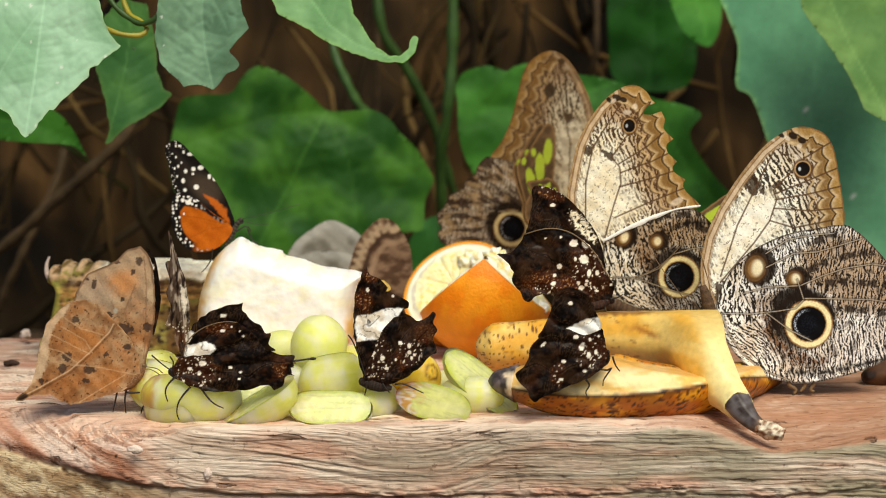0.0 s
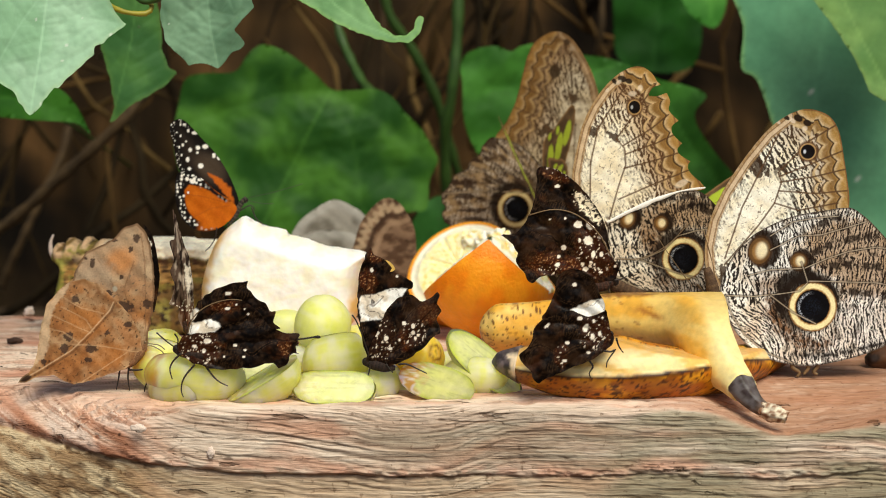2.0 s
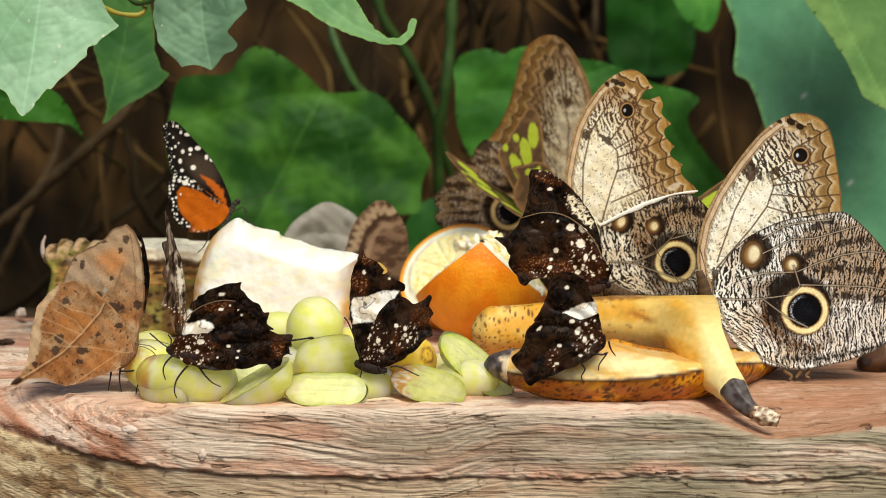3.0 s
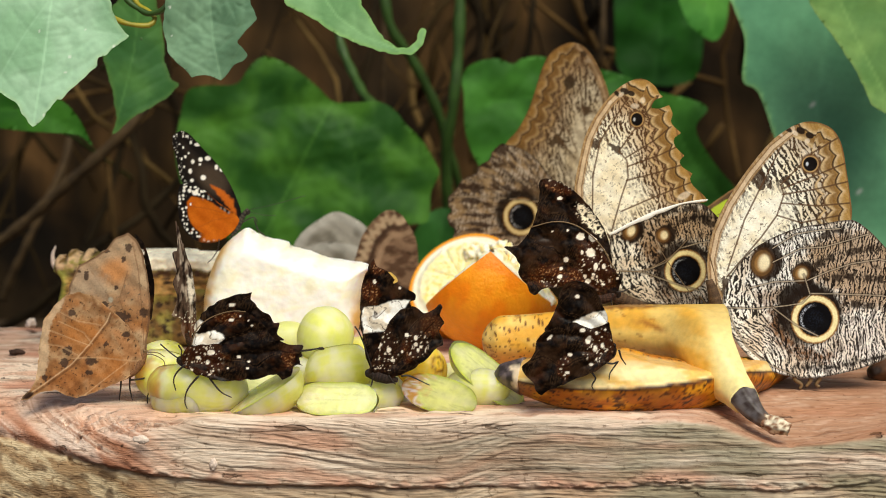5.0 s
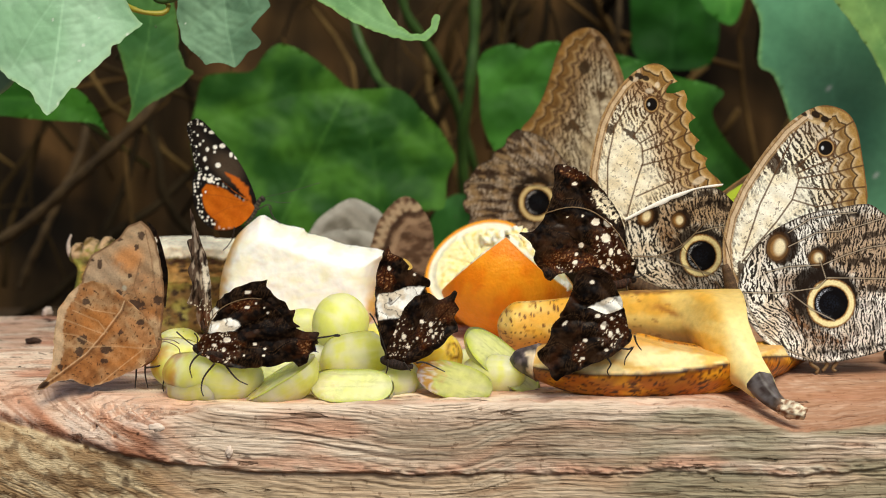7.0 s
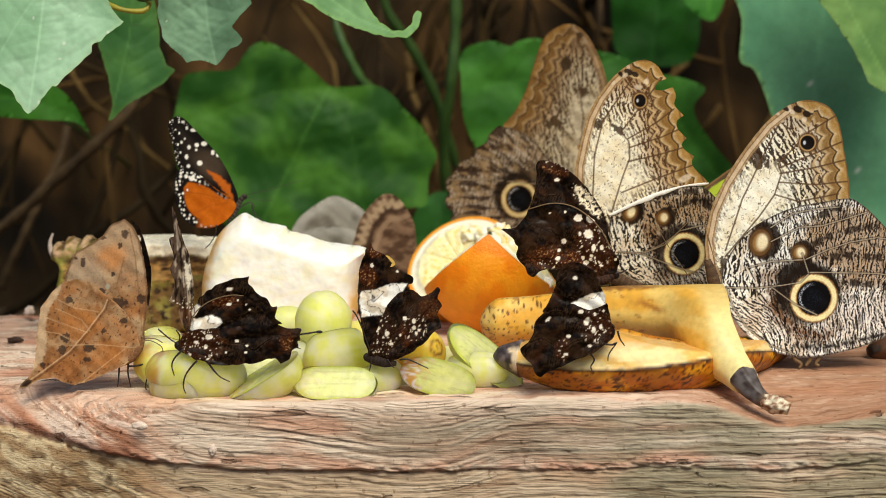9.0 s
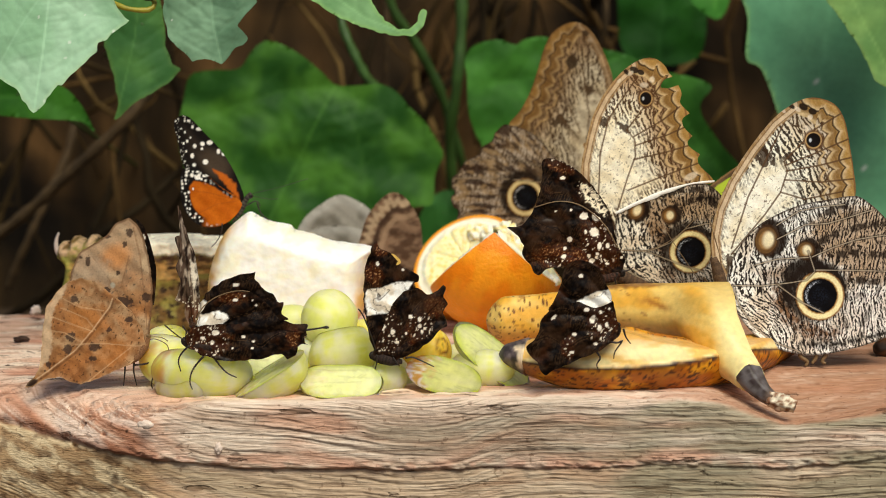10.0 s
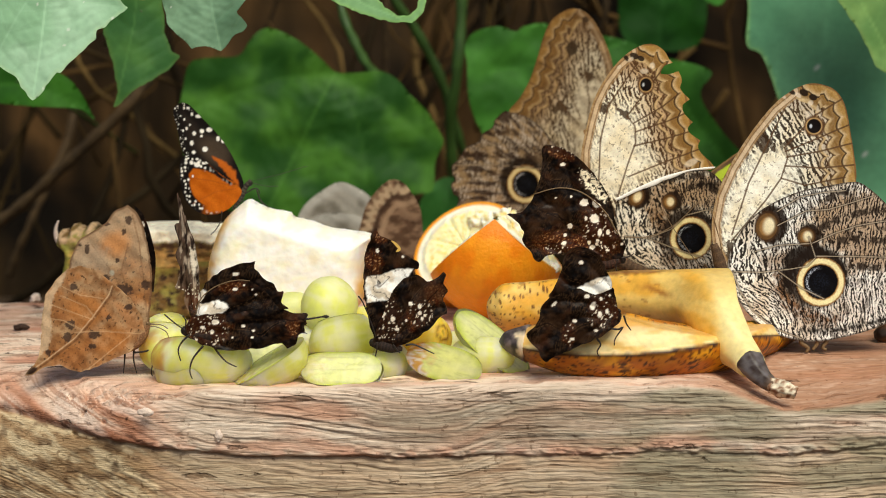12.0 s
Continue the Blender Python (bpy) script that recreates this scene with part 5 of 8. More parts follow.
def limb(t, name, pts, r0, r1, mat, n=14, label=""):
    """A leg, antenna or body part through local points (u, v, y) in mm."""
    p = resample([(a, b, c) for a, b, c in pts], n)
    p = np.stack([p[:, 0], p[:, 2], p[:, 1]], 1) / 1000
    r = np.linspace(r0, r1, n) / 1000
    return part(name, tube(name, p, r, 7), mat, t, label)


def body(t, pts, radii, mat=None, rings=None, name="body", label=""):
    p = resample([(a, b, 0.75) for a, b in pts], 26)
    p = np.stack([p[:, 0], p[:, 2], p[:, 1]], 1) / 1000
    r = np.interp(np.linspace(0, 1, 26), np.linspace(0, 1, len(radii)), radii) / 1000
    me = tube(name, p, r, 14)
    q = coords(me)
    k = np.r_[np.repeat(np.arange(26), 14), 0, 25] / 25
    a, b = rings or (C(70, 52, 38), C(104, 80, 58))
    c = mix(np.tile(a, (len(q), 1)), b, sstep(0.2, 0.8, 0.5 + 0.5 * np.sin(k * 60)) * 0.7 + 0.3 * fbm(q[:, 0] * 900, q[:, 2] * 900, 2, 4))
    paint_mesh(me, c)
    return part(name, me, mat or M_BODY, t, label)


# ---------------------------------------------------------------- owl butterflies
def owl_beside_banana():
    fore = [(0.9, 0.7), (-3.6, 4.5), (-6.3, 10.7), (-7.2, 21.9), (-5.1, 33.0), (-0.2, 44.0), (7.6, 56.2), (16.2, 67.0), (23.6, 72.9), (30.1, 75.6), (35.8, 75.3), (41.2, 72.5), (44.6, 66.5), (46.5, 57.3), (48.0, 48.5), (48.9, 38.3), (45.9, 30.7), (33.8, 20.7), (22.8, 14.1), (11.9, 6.3)]
    hind = [(-0.5, 0.7), (-1.0, 7.4), (1.8, 15.2), (8.3, 24.1), (17.7, 30.3), (27.8, 34.3), (37.9, 36.1), (48.5, 37.4), (54.5, 34.3), (60.6, 28.5), (66.9, 20.7), (71.1, 10.7), (72.3, -0.4), (70.3, -10.5), (65.5, -16.1), (56.7, -20.2), (45.7, -23.3), (34.6, -25.1), (24.6, -24.2), (14.5, -20.6), (7.3, -14.3), (2.3, -6.7)]
    pf = owl_fore([(-2.5, 2.9), (-6.3, 10.7), (-7.2, 21.9), (-5.1, 33.0), (-0.2, 44.0), (7.6, 56.2), (16.2, 67.0), (23.6, 72.9)], [(30.6, 75.6), (35.8, 75.3), (41.2, 72.5), (44.6, 66.5), (46.5, 57.3), (48.0, 48.5), (48.9, 37.4), (49.1, 28.5)],
                  [[(0.7, 15.2), (13.7, 30.7), (19.7, 39.2), (22.3, 47.4), (20.9, 51.1)], [(0.6, 17.4), (7.0, 37.4), (21.9, 68.3)], [(20.9, 51.1), (33.0, 63.5), (43.9, 70.1)], [(21.3, 49.6), (35.3, 55.1), (45.8, 59.5)], [(21.8, 47.4), (35.4, 49.6), (47.3, 52.4)], [(21.2, 44.0), (35.6, 42.9), (47.9, 44.0)], [(19.7, 39.2), (29.1, 36.3), (44.5, 39.2)]],
                  [(-1.5, 10.7), (-2.8, 28.5), (2.5, 39.6), (11.2, 50.7), (21.1, 49.6), (24.5, 44.0), (24.7, 36.3), (15.9, 28.5), (7.2, 21.9)],
                  [(12.6, 53.3, 4.8, 2.4, -40), (0.7, 10.7, 2.6, 4.0), (22.5, 53.0, 2.4, 1.4, -40)],
                  [(32.4, 59.3, 2.42, 2.42)][0], [(26.2, 71.4, 1.54, 0.88, -40), (30.3, 63.5, 2.20, 1.10, -50), (20.5, 70.9, 1.32, 0.66, -40), (31.1, 68.3, 1.10, 1.10)],
                  [(23.6, 72.7, 1.98, 0.88, -30), (28.4, 72.3, 1.98, 1.32, -30), (32.0, 70.5, 1.76, 1.32, -20)], 3, -64)
    def flow(u, v):
        low = sstep(4, -6, v) * sstep(30, 10, u)
        return -84 + 56 * low - 14 * sstep(38, 50, u) * sstep(-4, 6, v)

    brown, tan, cloud = C(128, 88, 52), C(176, 142, 104), C(240, 230, 222)
    ph = owl_hind([(14.1, 20.5, 4.2, 5.2, -10), (29.4, 16.3, 3.2, 3.2)], (35.2, -1.6, 9.23, 9.4),
                  [[(0.8, 2.9), (11.9, 2.5), (23.0, 3.6), (30.0, 4.7), (33.5, 8.5)], [(33.5, 8.5), (45.0, 8.3), (60.1, 7.8), (71, 6)], [(9.6, 10.7), (18.4, 13.0), (31.7, 13.6), (40.4, 17.4), (49.2, 20.3), (59.8, 21.9), (66, 21)],
                   [(18.3, 20.8), (29.2, 26.3), (38.1, 26.8), (44.6, 28.6), (55.6, 31.9)], [(18.2, 26.3), (26.9, 31.9), (35.7, 33.4), (44.5, 34.1)], [(0.8, 2.9), (3.6, -4.9), (8.8, -12.7), (16.7, -19.5), (27.9, -24.0)], [(18.6, 2.9), (27.5, -3.8), (36.5, -8.3)], [(33.0, 8.5), (30.5, 16.0)]],
                  flow, [([(31.4, 27), (44.6, 33.6), (56, 34.5), (67, 26), (72, 2), (45.2, 2.5), (43.9, 8.5), (33.9, 13.0)], tan, 0.8), ([(17.4, 4.0), (21.9, 1.8), (24.2, -6.0), (28.8, -11.6), (38.8, -15.0), (44.4, -13.9), (41.1, -19), (30.0, -18), (21, -11.6), (16.5, -4.9)], brown, 0.95),
                         ([(46, 0), (72, 0), (70, -17), (45, -17.5), (43.5, -11)], cloud, 0.6), ([(12, 9), (24, 13), (24, 4), (12, 3)], brown, 0.6)], 21,
                  ink=[[(21.8, 10.7), (27.2, 13.4), (33.9, 13.6), (39.5, 9.5), (44.5, 5.5), (46.5, -3), (44, -2), (39, 7.5), (28.5, 6.2), (25, 0.7), (24, -7), (21, -5.5), (19.2, 1.8)], [(27.8, -20.6), (43.4, -20.0), (66, -14.5), (66.5, -16.2), (41.2, -21.9), (28, -21.6)]],
                  rows=[[(31.6, 17.9), (40.4, 22.4), (51.3, 25.7), (66, 27)], [(38.3, 14.1), (49.3, 15.2), (70, 13.5)], [(34, 30), (48, 35)], [(46, 4.6), (70, 2.5)]])
    t, w = butterfly("owl_butterfly", pose(0.1135, 0.0360, 0.0303, 0, 0, 0), "owl butterfly with closed cream and brown zebra wings and large eyespot", [("forewing", fore, pf, 0.0, wave(0.5, 3)), ("hindwing", hind, ph, -0.7, wave(0.5, 4))], M_WING, 0.25)
    body(t, [(-6.4, 13.8), (-4.5, 8.0), (-2.7, 0.7), (-0.3, -8.3), (2.4, -15.7)], [1.5, 2.6, 2.4, 2.0, 1.0])
    for a in ([(29.0, -22.9), (27.9, -25.6), (30.6, -27.8), (29.8, -29.6)], [(33.4, -23.3), (34.2, -26.0), (32.4, -28.7)], [(37.2, -22.9), (37.9, -25.1), (36.4, -27.8), (37.8, -28.7)]):
        limb(t, "leg", [(u, v, 0.8) for u, v in a], 1.2, 0.6, M_TANLEG)
    limb(t, "antenna", [(u, v, 0.2) for u, v in [(-2.8, 8.5), (-4.7, 17.4), (-7.9, 28.5)]], 0.2, 0.25, M_TANLEG)
    return t


def owl_on_banana():
    fore = [(-0.9, -3.5), (-6.6, 8.2), (-13.6, 19.8), (-18.3, 31.4), (-18.4, 43.0), (-16.6, 53.4), (-14.4, 62.6), (-10.7, 70.7), (-5.7, 78.0), (-0.3, 83.3), (5.2, 86.3), (9.8, 86.5), (13.7, 84.0), (15.8, 80.8), (17.4, 79.4), (17.4, 79.4), (14.0, 78.0), (12.2, 74.8), (12.2, 74.8), (15.9, 74.6), (19.8, 76.0), (19.8, 76.0), (21.2, 72.5), (20.8, 68.8), (24.7, 64.7), (24.7, 64.7), (22.0, 62.4), (22.5, 59.2), (26.2, 55.5), (26.2, 55.5), (24.4, 53.2), (25.4, 50.9), (29.6, 48.1), (29.6, 48.1), (28.7, 45.8), (30.1, 43.0), (33.8, 39.8), (33.8, 39.8), (35.2, 36.5), (24.4, 35.6), (11.7, 31.0), (2.6, 24.5), (0.4, 10.5)]
    hind = [(-0.9, -3.5), (-3.3, 8.2), (-3.9, 19.8), (-2.1, 24.0), (7.1, 28.6), (18.6, 34.2), (26.7, 36.1), (33.9, 35.6), (39.5, 31.0), (43.2, 25.6), (45.7, 15.2), (45.4, 3.5), (41.8, -3.0), (33.0, -5.8), (21.4, -6.1), (9.8, -4.9)]
    pf = owl_fore([(-13.6, 19.8), (-18.3, 31.4), (-18.4, 43.0), (-16.6, 53.4), (-14.4, 62.6), (-10.7, 70.7), (-5.7, 78.0), (-0.3, 83.3)], [(5.7, 86.5), (11.2, 86.7), (17.2, 82.2), (21.4, 74.1), (23.4, 63.8), (25.8, 53.4), (30.0, 45.3), (35.2, 36.1)],
                  [[(-3.2, 24.5), (0.6, 38.4), (3.3, 46.5), (2.8, 53.4), (-0.5, 57.3)], [(-11.3, 24.5), (-11.0, 47.6), (-8.1, 61.5), (2.1, 77.6)], [(-0.5, 57.3), (9.0, 70.7), (15.4, 79.9)], [(2.3, 54.6), (13.7, 61.5), (20.6, 67.2)], [(3.2, 51.1), (16.1, 55.7), (23.4, 59.2)], [(2.8, 45.3), (16.2, 48.8), (27.2, 52.3)], [(0.6, 32.6), (14.0, 38.4), (30.1, 44.9)]],
                  [(-13.6, 24.5), (-13.8, 45.3), (-10.2, 59.2), (-2.4, 60.3), (3.4, 55.7), (5.1, 45.3), (11.7, 37.2), (4.8, 31.4), (-4.4, 25.6)],
                  [(-10.5, 60.0, 2.4, 1.6, -50), (-2.0, 58.4, 2.76, 1.15, -30)],
                  [(6.7, 70.2, 2.07, 2.30)][0], [(26.2, 39.0, 3.2, 1.5, 28), (0.2, 80.3, 1.38, 0.92, 40), (9.0, 78.0, 1.15, 1.38), (5.8, 75.7, 1.84, 1.15), (-4.4, 77.1, 1.15, 0.69, 50)], [(1.6, 81.7, 2.07, 1.38, -20), (4.3, 80.8, 1.61, 1.15, -20), (-1.6, 80.8, 1.61, 0.92, -50)], 31, -72, np.array([1.0, 0.95, 0.86]), warm=0.9, line=(74, 49, 29))
    brown, tan = C(122, 88, 56), C(170, 138, 102)
    ph = owl_hind([(4.3, 24.6, 3.0, 3.8, -20), (17.8, 22.8, 2.8, 2.9)], (27.2, 8.2, 8.4, 8.6),
                  [[(0.4, 8.2), (9.7, 7.7), (18.9, 11.7), (24.6, 17.5), (32.7, 19.8), (44, 21)], [(9.7, 7.7), (21.3, 3.5), (33.0, 0.0)], [(-0.9, 1.2), (12.1, -5.8)]],
                  lambda u, v: -76 + 46 * sstep(8, -2, v) * sstep(24, 10, u), [([(2.6, 24.5), (16.4, 31.5), (30.2, 35.5), (44, 31), (46, 10), (38, 10), (34.4, 19.8), (21.1, 19.8), (16.6, 15.2), (12.0, 12.9)], tan, 0.85), ([(10, 20), (20, 16), (17, 4), (24, -2), (36, -2), (36, -4), (18, -5), (12, 8)], brown, 0.85)], 51, np.array([0.96, 0.90, 0.78]),
                  ink=[[(20, 13), (22, 17), (29, 19.5), (36, 16), (37, 12), (30, 17), (23, 15), (19, 9)], [(28, 30.5), (34, 32), (42, 30.5), (42, 29.3), (33, 29.0)]], rows=[[(20, 27), (30, 30), (42, 26)], [(12, 31), (26, 34), (38, 34)]])
    t, w = butterfly("owl_butterfly", pose(0.0751, 0.0780, 0.0346, 0, 0, 0), "owl butterfly with torn forewing margin sitting behind the banana", [("forewing", fore, pf, 0.0, wave(0.5, 13)), ("hindwing", hind, ph, -0.7, wave(0.5, 14))], M_WING, 0.30)
    # pale rear edge of the forewing, folded over the hindwing
    lip = [(-3.7, 23.9), (4.8, 28.5), (14.0, 32.8), (23.2, 35.7), (31.1, 37.3), (36.1, 37.7), (36.1, 37.7), (35.2, 37.0), (31.1, 36.3), (27.2, 35.9), (23.7, 35.0), (18.6, 32.6), (14.5, 31.2), (11.8, 29.6), (5.3, 27.2), (-2.5, 23.3)]
    part("folded_edge", sheet("folded_edge", lip, 0.3, None, lambda u, v, d: -0.35 * np.sqrt(np.clip(d, 0, 1.2) / 1.2), -1.2), M_FOLD, t, "white folded rear edge of the forewing")
    body(t, [(-4.2, 3.5), (-1.8, -1.6), (5.1, -4.9), (14.5, -7.0)], [1.5, 3.0, 2.6, 1.2])
    for a in ([(-2.3, 0.0), (-3.2, -3.5), (-2.7, -6.8)], [(33.0, -2.3), (35.8, -5.8)], [(40.3, 0.0), (41.1, -5.8)]):
        limb(t, "leg", [(u, v, -1.2) for u, v in a], 0.5, 0.3, M_TANLEG)
    for a in ([(15.3, 19.8), (19.3, 12.8), (30.6, -3.0)], [(-1.0, 8.2), (9.7, 8.6), (20.3, 13.8), (30.3, 24.0)]):
        limb(t, "antenna", [(u, v, -2.0) for u, v in a], 0.16, 0.2, M_TANLEG)
    return t


def owl_behind_orange():
    fore = [(3.5, -5.3), (-4.0, 6.7), (-14.7, 22.6), (-24.0, 38.0), (-28.5, 42.2), (-23.3, 48.6), (-18.6, 57.0), (-14.9, 67.5), (-11.8, 77.5), (-8.2, 84.4), (-3.4, 88.0), (1.3, 89.6), (6.5, 88.5), (11.3, 83.8), (16.1, 74.9), (19.9, 63.6), (22.2, 46.5), (19.7, 22.6), (11.9, 4.0)]
    hind = [(2.7, -4.0), (-1.4, 16.0), (-8.1, 27.9), (-17.4, 38.0), (-28.5, 42.2), (-31.7, 41.7), (-35.4, 38.0), (-35.4, 38.0), (-36.4, 34.8), (-40.7, 32.2), (-42.3, 28.5), (-42.3, 28.5), (-44.9, 27.4), (-48.6, 25.8), (-51.2, 22.1), (-51.2, 22.1), (-52.3, 20.0), (-55.5, 17.3), (-55.5, 13.1), (-55.5, 13.1), (-53.9, 10.9), (-56.0, 8.3), (-54.9, 4.0), (-54.9, 4.0), (-52.3, 1.9), (-53.3, -1.3), (-52.3, -5.3), (-47.5, -11.5), (-35.8, -14.2), (-19.8, -13.4), (-6.6, -9.3)]
    pf = owl_fore([(11.9, 4.0), (19.7, 22.6), (22.2, 46.5), (19.9, 63.6), (16.1, 74.9), (11.3, 83.8), (6.5, 88.5)], [(1.3, 89.6), (-3.4, 88.0), (-8.2, 84.4), (-11.8, 77.5), (-14.9, 67.5), (-18.6, 57.0), (-23.3, 48.6), (-30.7, 41.2), (-35.9, 35.9)],
                  [[(6.5, 20.0), (9.0, 46.5), (6.2, 67.5)], [(5.0, 38.5), (-4.3, 59.6), (-14.4, 64.9)], [(3.7, 35.9), (-8.2, 50.4), (-18.8, 55.7)]],
                  [(9.2, 6.7), (17.0, 30.6), (18.1, 54.4), (11.5, 57.0), (3.6, 50.4), (1.1, 35.9), (3.8, 20.0)],
                  [(-4.2, 43.8, 3.8, 2.4), (8.9, 58.3, 2.6, 1.8)], None, [(9.8, 81.2, 1.58, 1.32)], [(1.1, 71.2, 2.90, 3.43), (7.4, 84.4, 1.85, 1.32, -30)], 61, 100, np.array([0.60, 0.53, 0.43]), 0.2, 0.8, (66, 48, 36))
    ph = owl_hind([(-4.1, 25.3, 3.17, 3.70)], (-21.2, 8.2, 8.45, 8.71), [[(-4.1, 20.0), (-30.6, 27.9), (-46.5, 25.3)], [(-6.7, 14.6), (-35.9, 17.6), (-54.4, 17.6)]],
                  lambda u, v: 80 + 0 * u, [], 81, np.array([0.64, 0.56, 0.46]), ink=[[(-30, 16), (-24, 20), (-12, 22), (-10, 12), (-14, 17), (-23, 18.5), (-30, 12), (-31, 4)]], rows=[[(-55, 12.5), (-30, 14)], [(-53, 22.5), (-33, 22)], [(-44, 32), (-20, 33)]], dull=0.5)
    t, w = butterfly("owl_butterfly", pose(0.0613, 0.2150, 0.0440, 0, 0, 0), "large brown owl butterfly with eyespot sitting behind the orange", [("forewing", fore, pf, 0.0, wave(0.5, 23)), ("hindwing", hind, ph, -0.7, wave(0.5, 24))], M_WING, 0.55)
    body(t, [(5.3, 0.0), (1.4, -5.3), (-6.6, -10.9), (-17.2, -14.7)], [1.5, 3.4, 3.0, 1.2])
    for a in ([(-3.9, -9.3), (-6.5, -17.4), (-3.8, -25.4)], [(1.4, -6.7), (4.1, -17.4), (2.0, -25.4)]):
        limb(t, "leg", [(u, v, 0.5) for u, v in a], 0.5, 0.3, M_TANLEG)
    return t, w


owl_beside_banana()
OWL_B = owl_on_banana()
OWL_C, OWL_C_WINGS = owl_behind_orange()


# ---------------------------------------------------------------- dark spotted butterflies
def dark_paint(white=(), spots=(), dots=(), rust=(), pale=(), seed=0, veins=(), tone=1.0, fan=None, mosaic=()):
    """Near-black brown wing with cream patches (polygons), single spots, dotted fields and rusty fields (ellipses)."""
    def paint(u, v, d):
        n = u.size
        c = mix(np.tile(C(20, 12, 8), (n, 1)), C(80, 46, 26), sstep(0.53, 0.74, fbm(u * 0.13, v * 0.13, 3, seed)))
        c = mix(c, C(7, 5, 5), 0.92 * sstep(0.56, 0.40, fbm(u * 0.15 + 9, v * 0.15, 3, seed + 2)))
        c = mix(c, C(96, 74, 58), 0.35 * sstep(0.56, 0.68, fbm(u * 0.45 + v * 0.3, v * 0.3 - u * 0.2, 3, seed + 12)))
        c = mix(c, C(118, 88, 62), 0.45 * sstep(0.60, 0.72, hair(u, v, 65.0, 0.5, 2.6, seed + 15)) * sstep(0.5, 0.62, fbm(u * 0.1, v * 0.1, 2, seed + 16)))
        zone = np.zeros(n)
        for p in rust:
            m = sstep(1.2, 0.5, ell(u, v, p) + 0.9 * (fbm(u * 0.5, v * 0.5, 3, seed + 4) - 0.5))
            zone = np.maximum(zone, m)
            c = mix(c, C(112, 50, 20), 0.65 * m)
        for p in dots:
            zone = np.maximum(zone, 0.8 * sstep(1.15, 0.7, ell(u, v, p)))
        # fine golden-brown network and specks, with a duller scatter over the rest
        net = sstep(0.045, 0.012, np.abs(fbm(u * 0.55, v * 0.55, 2, seed + 80) - 0.5))
        speck = sstep(0.60, 0.70, fbm(u * 1.3, v * 1.3, 2, seed + 84))
        c = mix(c, C(164, 100, 50), (0.03 + 0.62 * zone) * net)
        c = mix(c, C(200, 156, 108), (0.02 + 0.5 * zone) * speck)
        for p in pale:
            c = mix(c, C(96, 66, 44), 0.45 * sstep(1.15, 0.5, ell(u, v, p) + 1.1 * (fbm(u * 0.45, v * 0.45, 3, seed + 6) - 0.5)))
        if fan:
            du, dv = u - fan[0], v - fan[1]
            rr, aa = np.hypot(du, dv), np.arctan2(dv, du) + 0.5 * (fbm(u * 0.06, v * 0.06, 2, seed + 14) - 0.5)
            ray = np.abs(np.sin(aa * 7.5)) * rr
            c = mix(c, C(8, 6, 5), 0.75 * sstep(1.6, 0.6, ray) * sstep(3, 8, rr))
            c = mix(c, C(140, 102, 70), 0.5 * sstep(0.7, 0.2, np.abs(ray - 2.6)) * sstep(6, 12, rr))
            # streaks of sheen along the veins, painted into the wing colour
            c = mix(c, C(106, 76, 52), 0.22 * sstep(0.54, 0.70, fbm(aa * 11, rr * 0.13, 3, seed + 88)) * sstep(5, 14, rr))
        for vn in veins:
            c = mix(c, C(12, 8, 7), 0.7 * sstep(0.3, 0.12, line_dist(u, v, vn)))
        for i, p in enumerate(dots):
            m = sstep(1.1, 0.75, ell(u, v, p))
            wu, wv = u + 1.3 * (fbm(u * 0.7, v * 0.7, 2, seed + 52) - 0.5), v + 1.3 * (fbm(u * 0.7, v * 0.7, 2, seed + 53) - 0.5)
            c = mix(c, C(62, 34, 22), 0.6 * m)
            c = mix(c, C(238, 224, 202), m * cells(wu, wv * 0.8, 1.7, seed + 8 + i, 0.42, 0.10, 0.30))
            c = mix(c, C(236, 222, 200), 0.9 * m * cells(u + 4, v - 3, 0.9, seed + 18 + i, 0.22, 0.14, 0.30))
        for p in white:
            m = region(u, v, p, 0.35, 0.35, seed + 3)
            c = mix(c, C(255, 252, 244), m)
            c = mix(c, C(214, 190, 152), 0.6 * m * sstep(0.45, 0.62, fbm(u * 0.22, v * 0.22, 2, seed + 28)))
            c = mix(c, C(74, 52, 38), 0.75 * m * sstep(0.02, 0.006, np.abs(fbm(u * 0.16, v * 0.16, 2, seed + 30) - 0.5)))
        for p in mosaic:
            m = region(u, v, p, 0.5, 1.2, seed + 7)
            gap = np.abs(fbm(u * 0.30, v * 0.30, 2, seed + 37) - 0.5)
            c = mix(c, C(246, 232, 202), m * sstep(0.012, 0.035, gap) * sstep(0.34, 0.42, fbm(u * 0.55, v * 0.55, 2, seed + 39)))
            c = mix(c, C(58, 36, 22), 0.8 * m * sstep(0.018, 0.006, gap))
        for p in spots:
            q = ell(u, v, p) + 0.5 * (fbm(u * 0.9, v * 0.9, 2, seed + 90) - 0.5)
            c = mix(c, C(90, 44, 22), 0.7 * sstep(1.5, 1.1, q))
            c = mix(c, C(244, 234, 216), sstep(1.05, 0.85, q))
        c = mix(c, C(118, 94, 74), 0.35 * sstep(0.42, 0.2, d) * sstep(0.45, 0.6, fbm(u * 0.3, v * 0.3, 2, seed + 44)))
        return c * tone * np.where(c.max(1) > 0.3, 1.0, 0.42)[:, None]
    return paint


def dark_legs(t, sets, y=0.8):
    for a in sets:
        limb(t, "leg", [(u, v, y) for u, v in a], 0.42, 0.2, M_LEG)


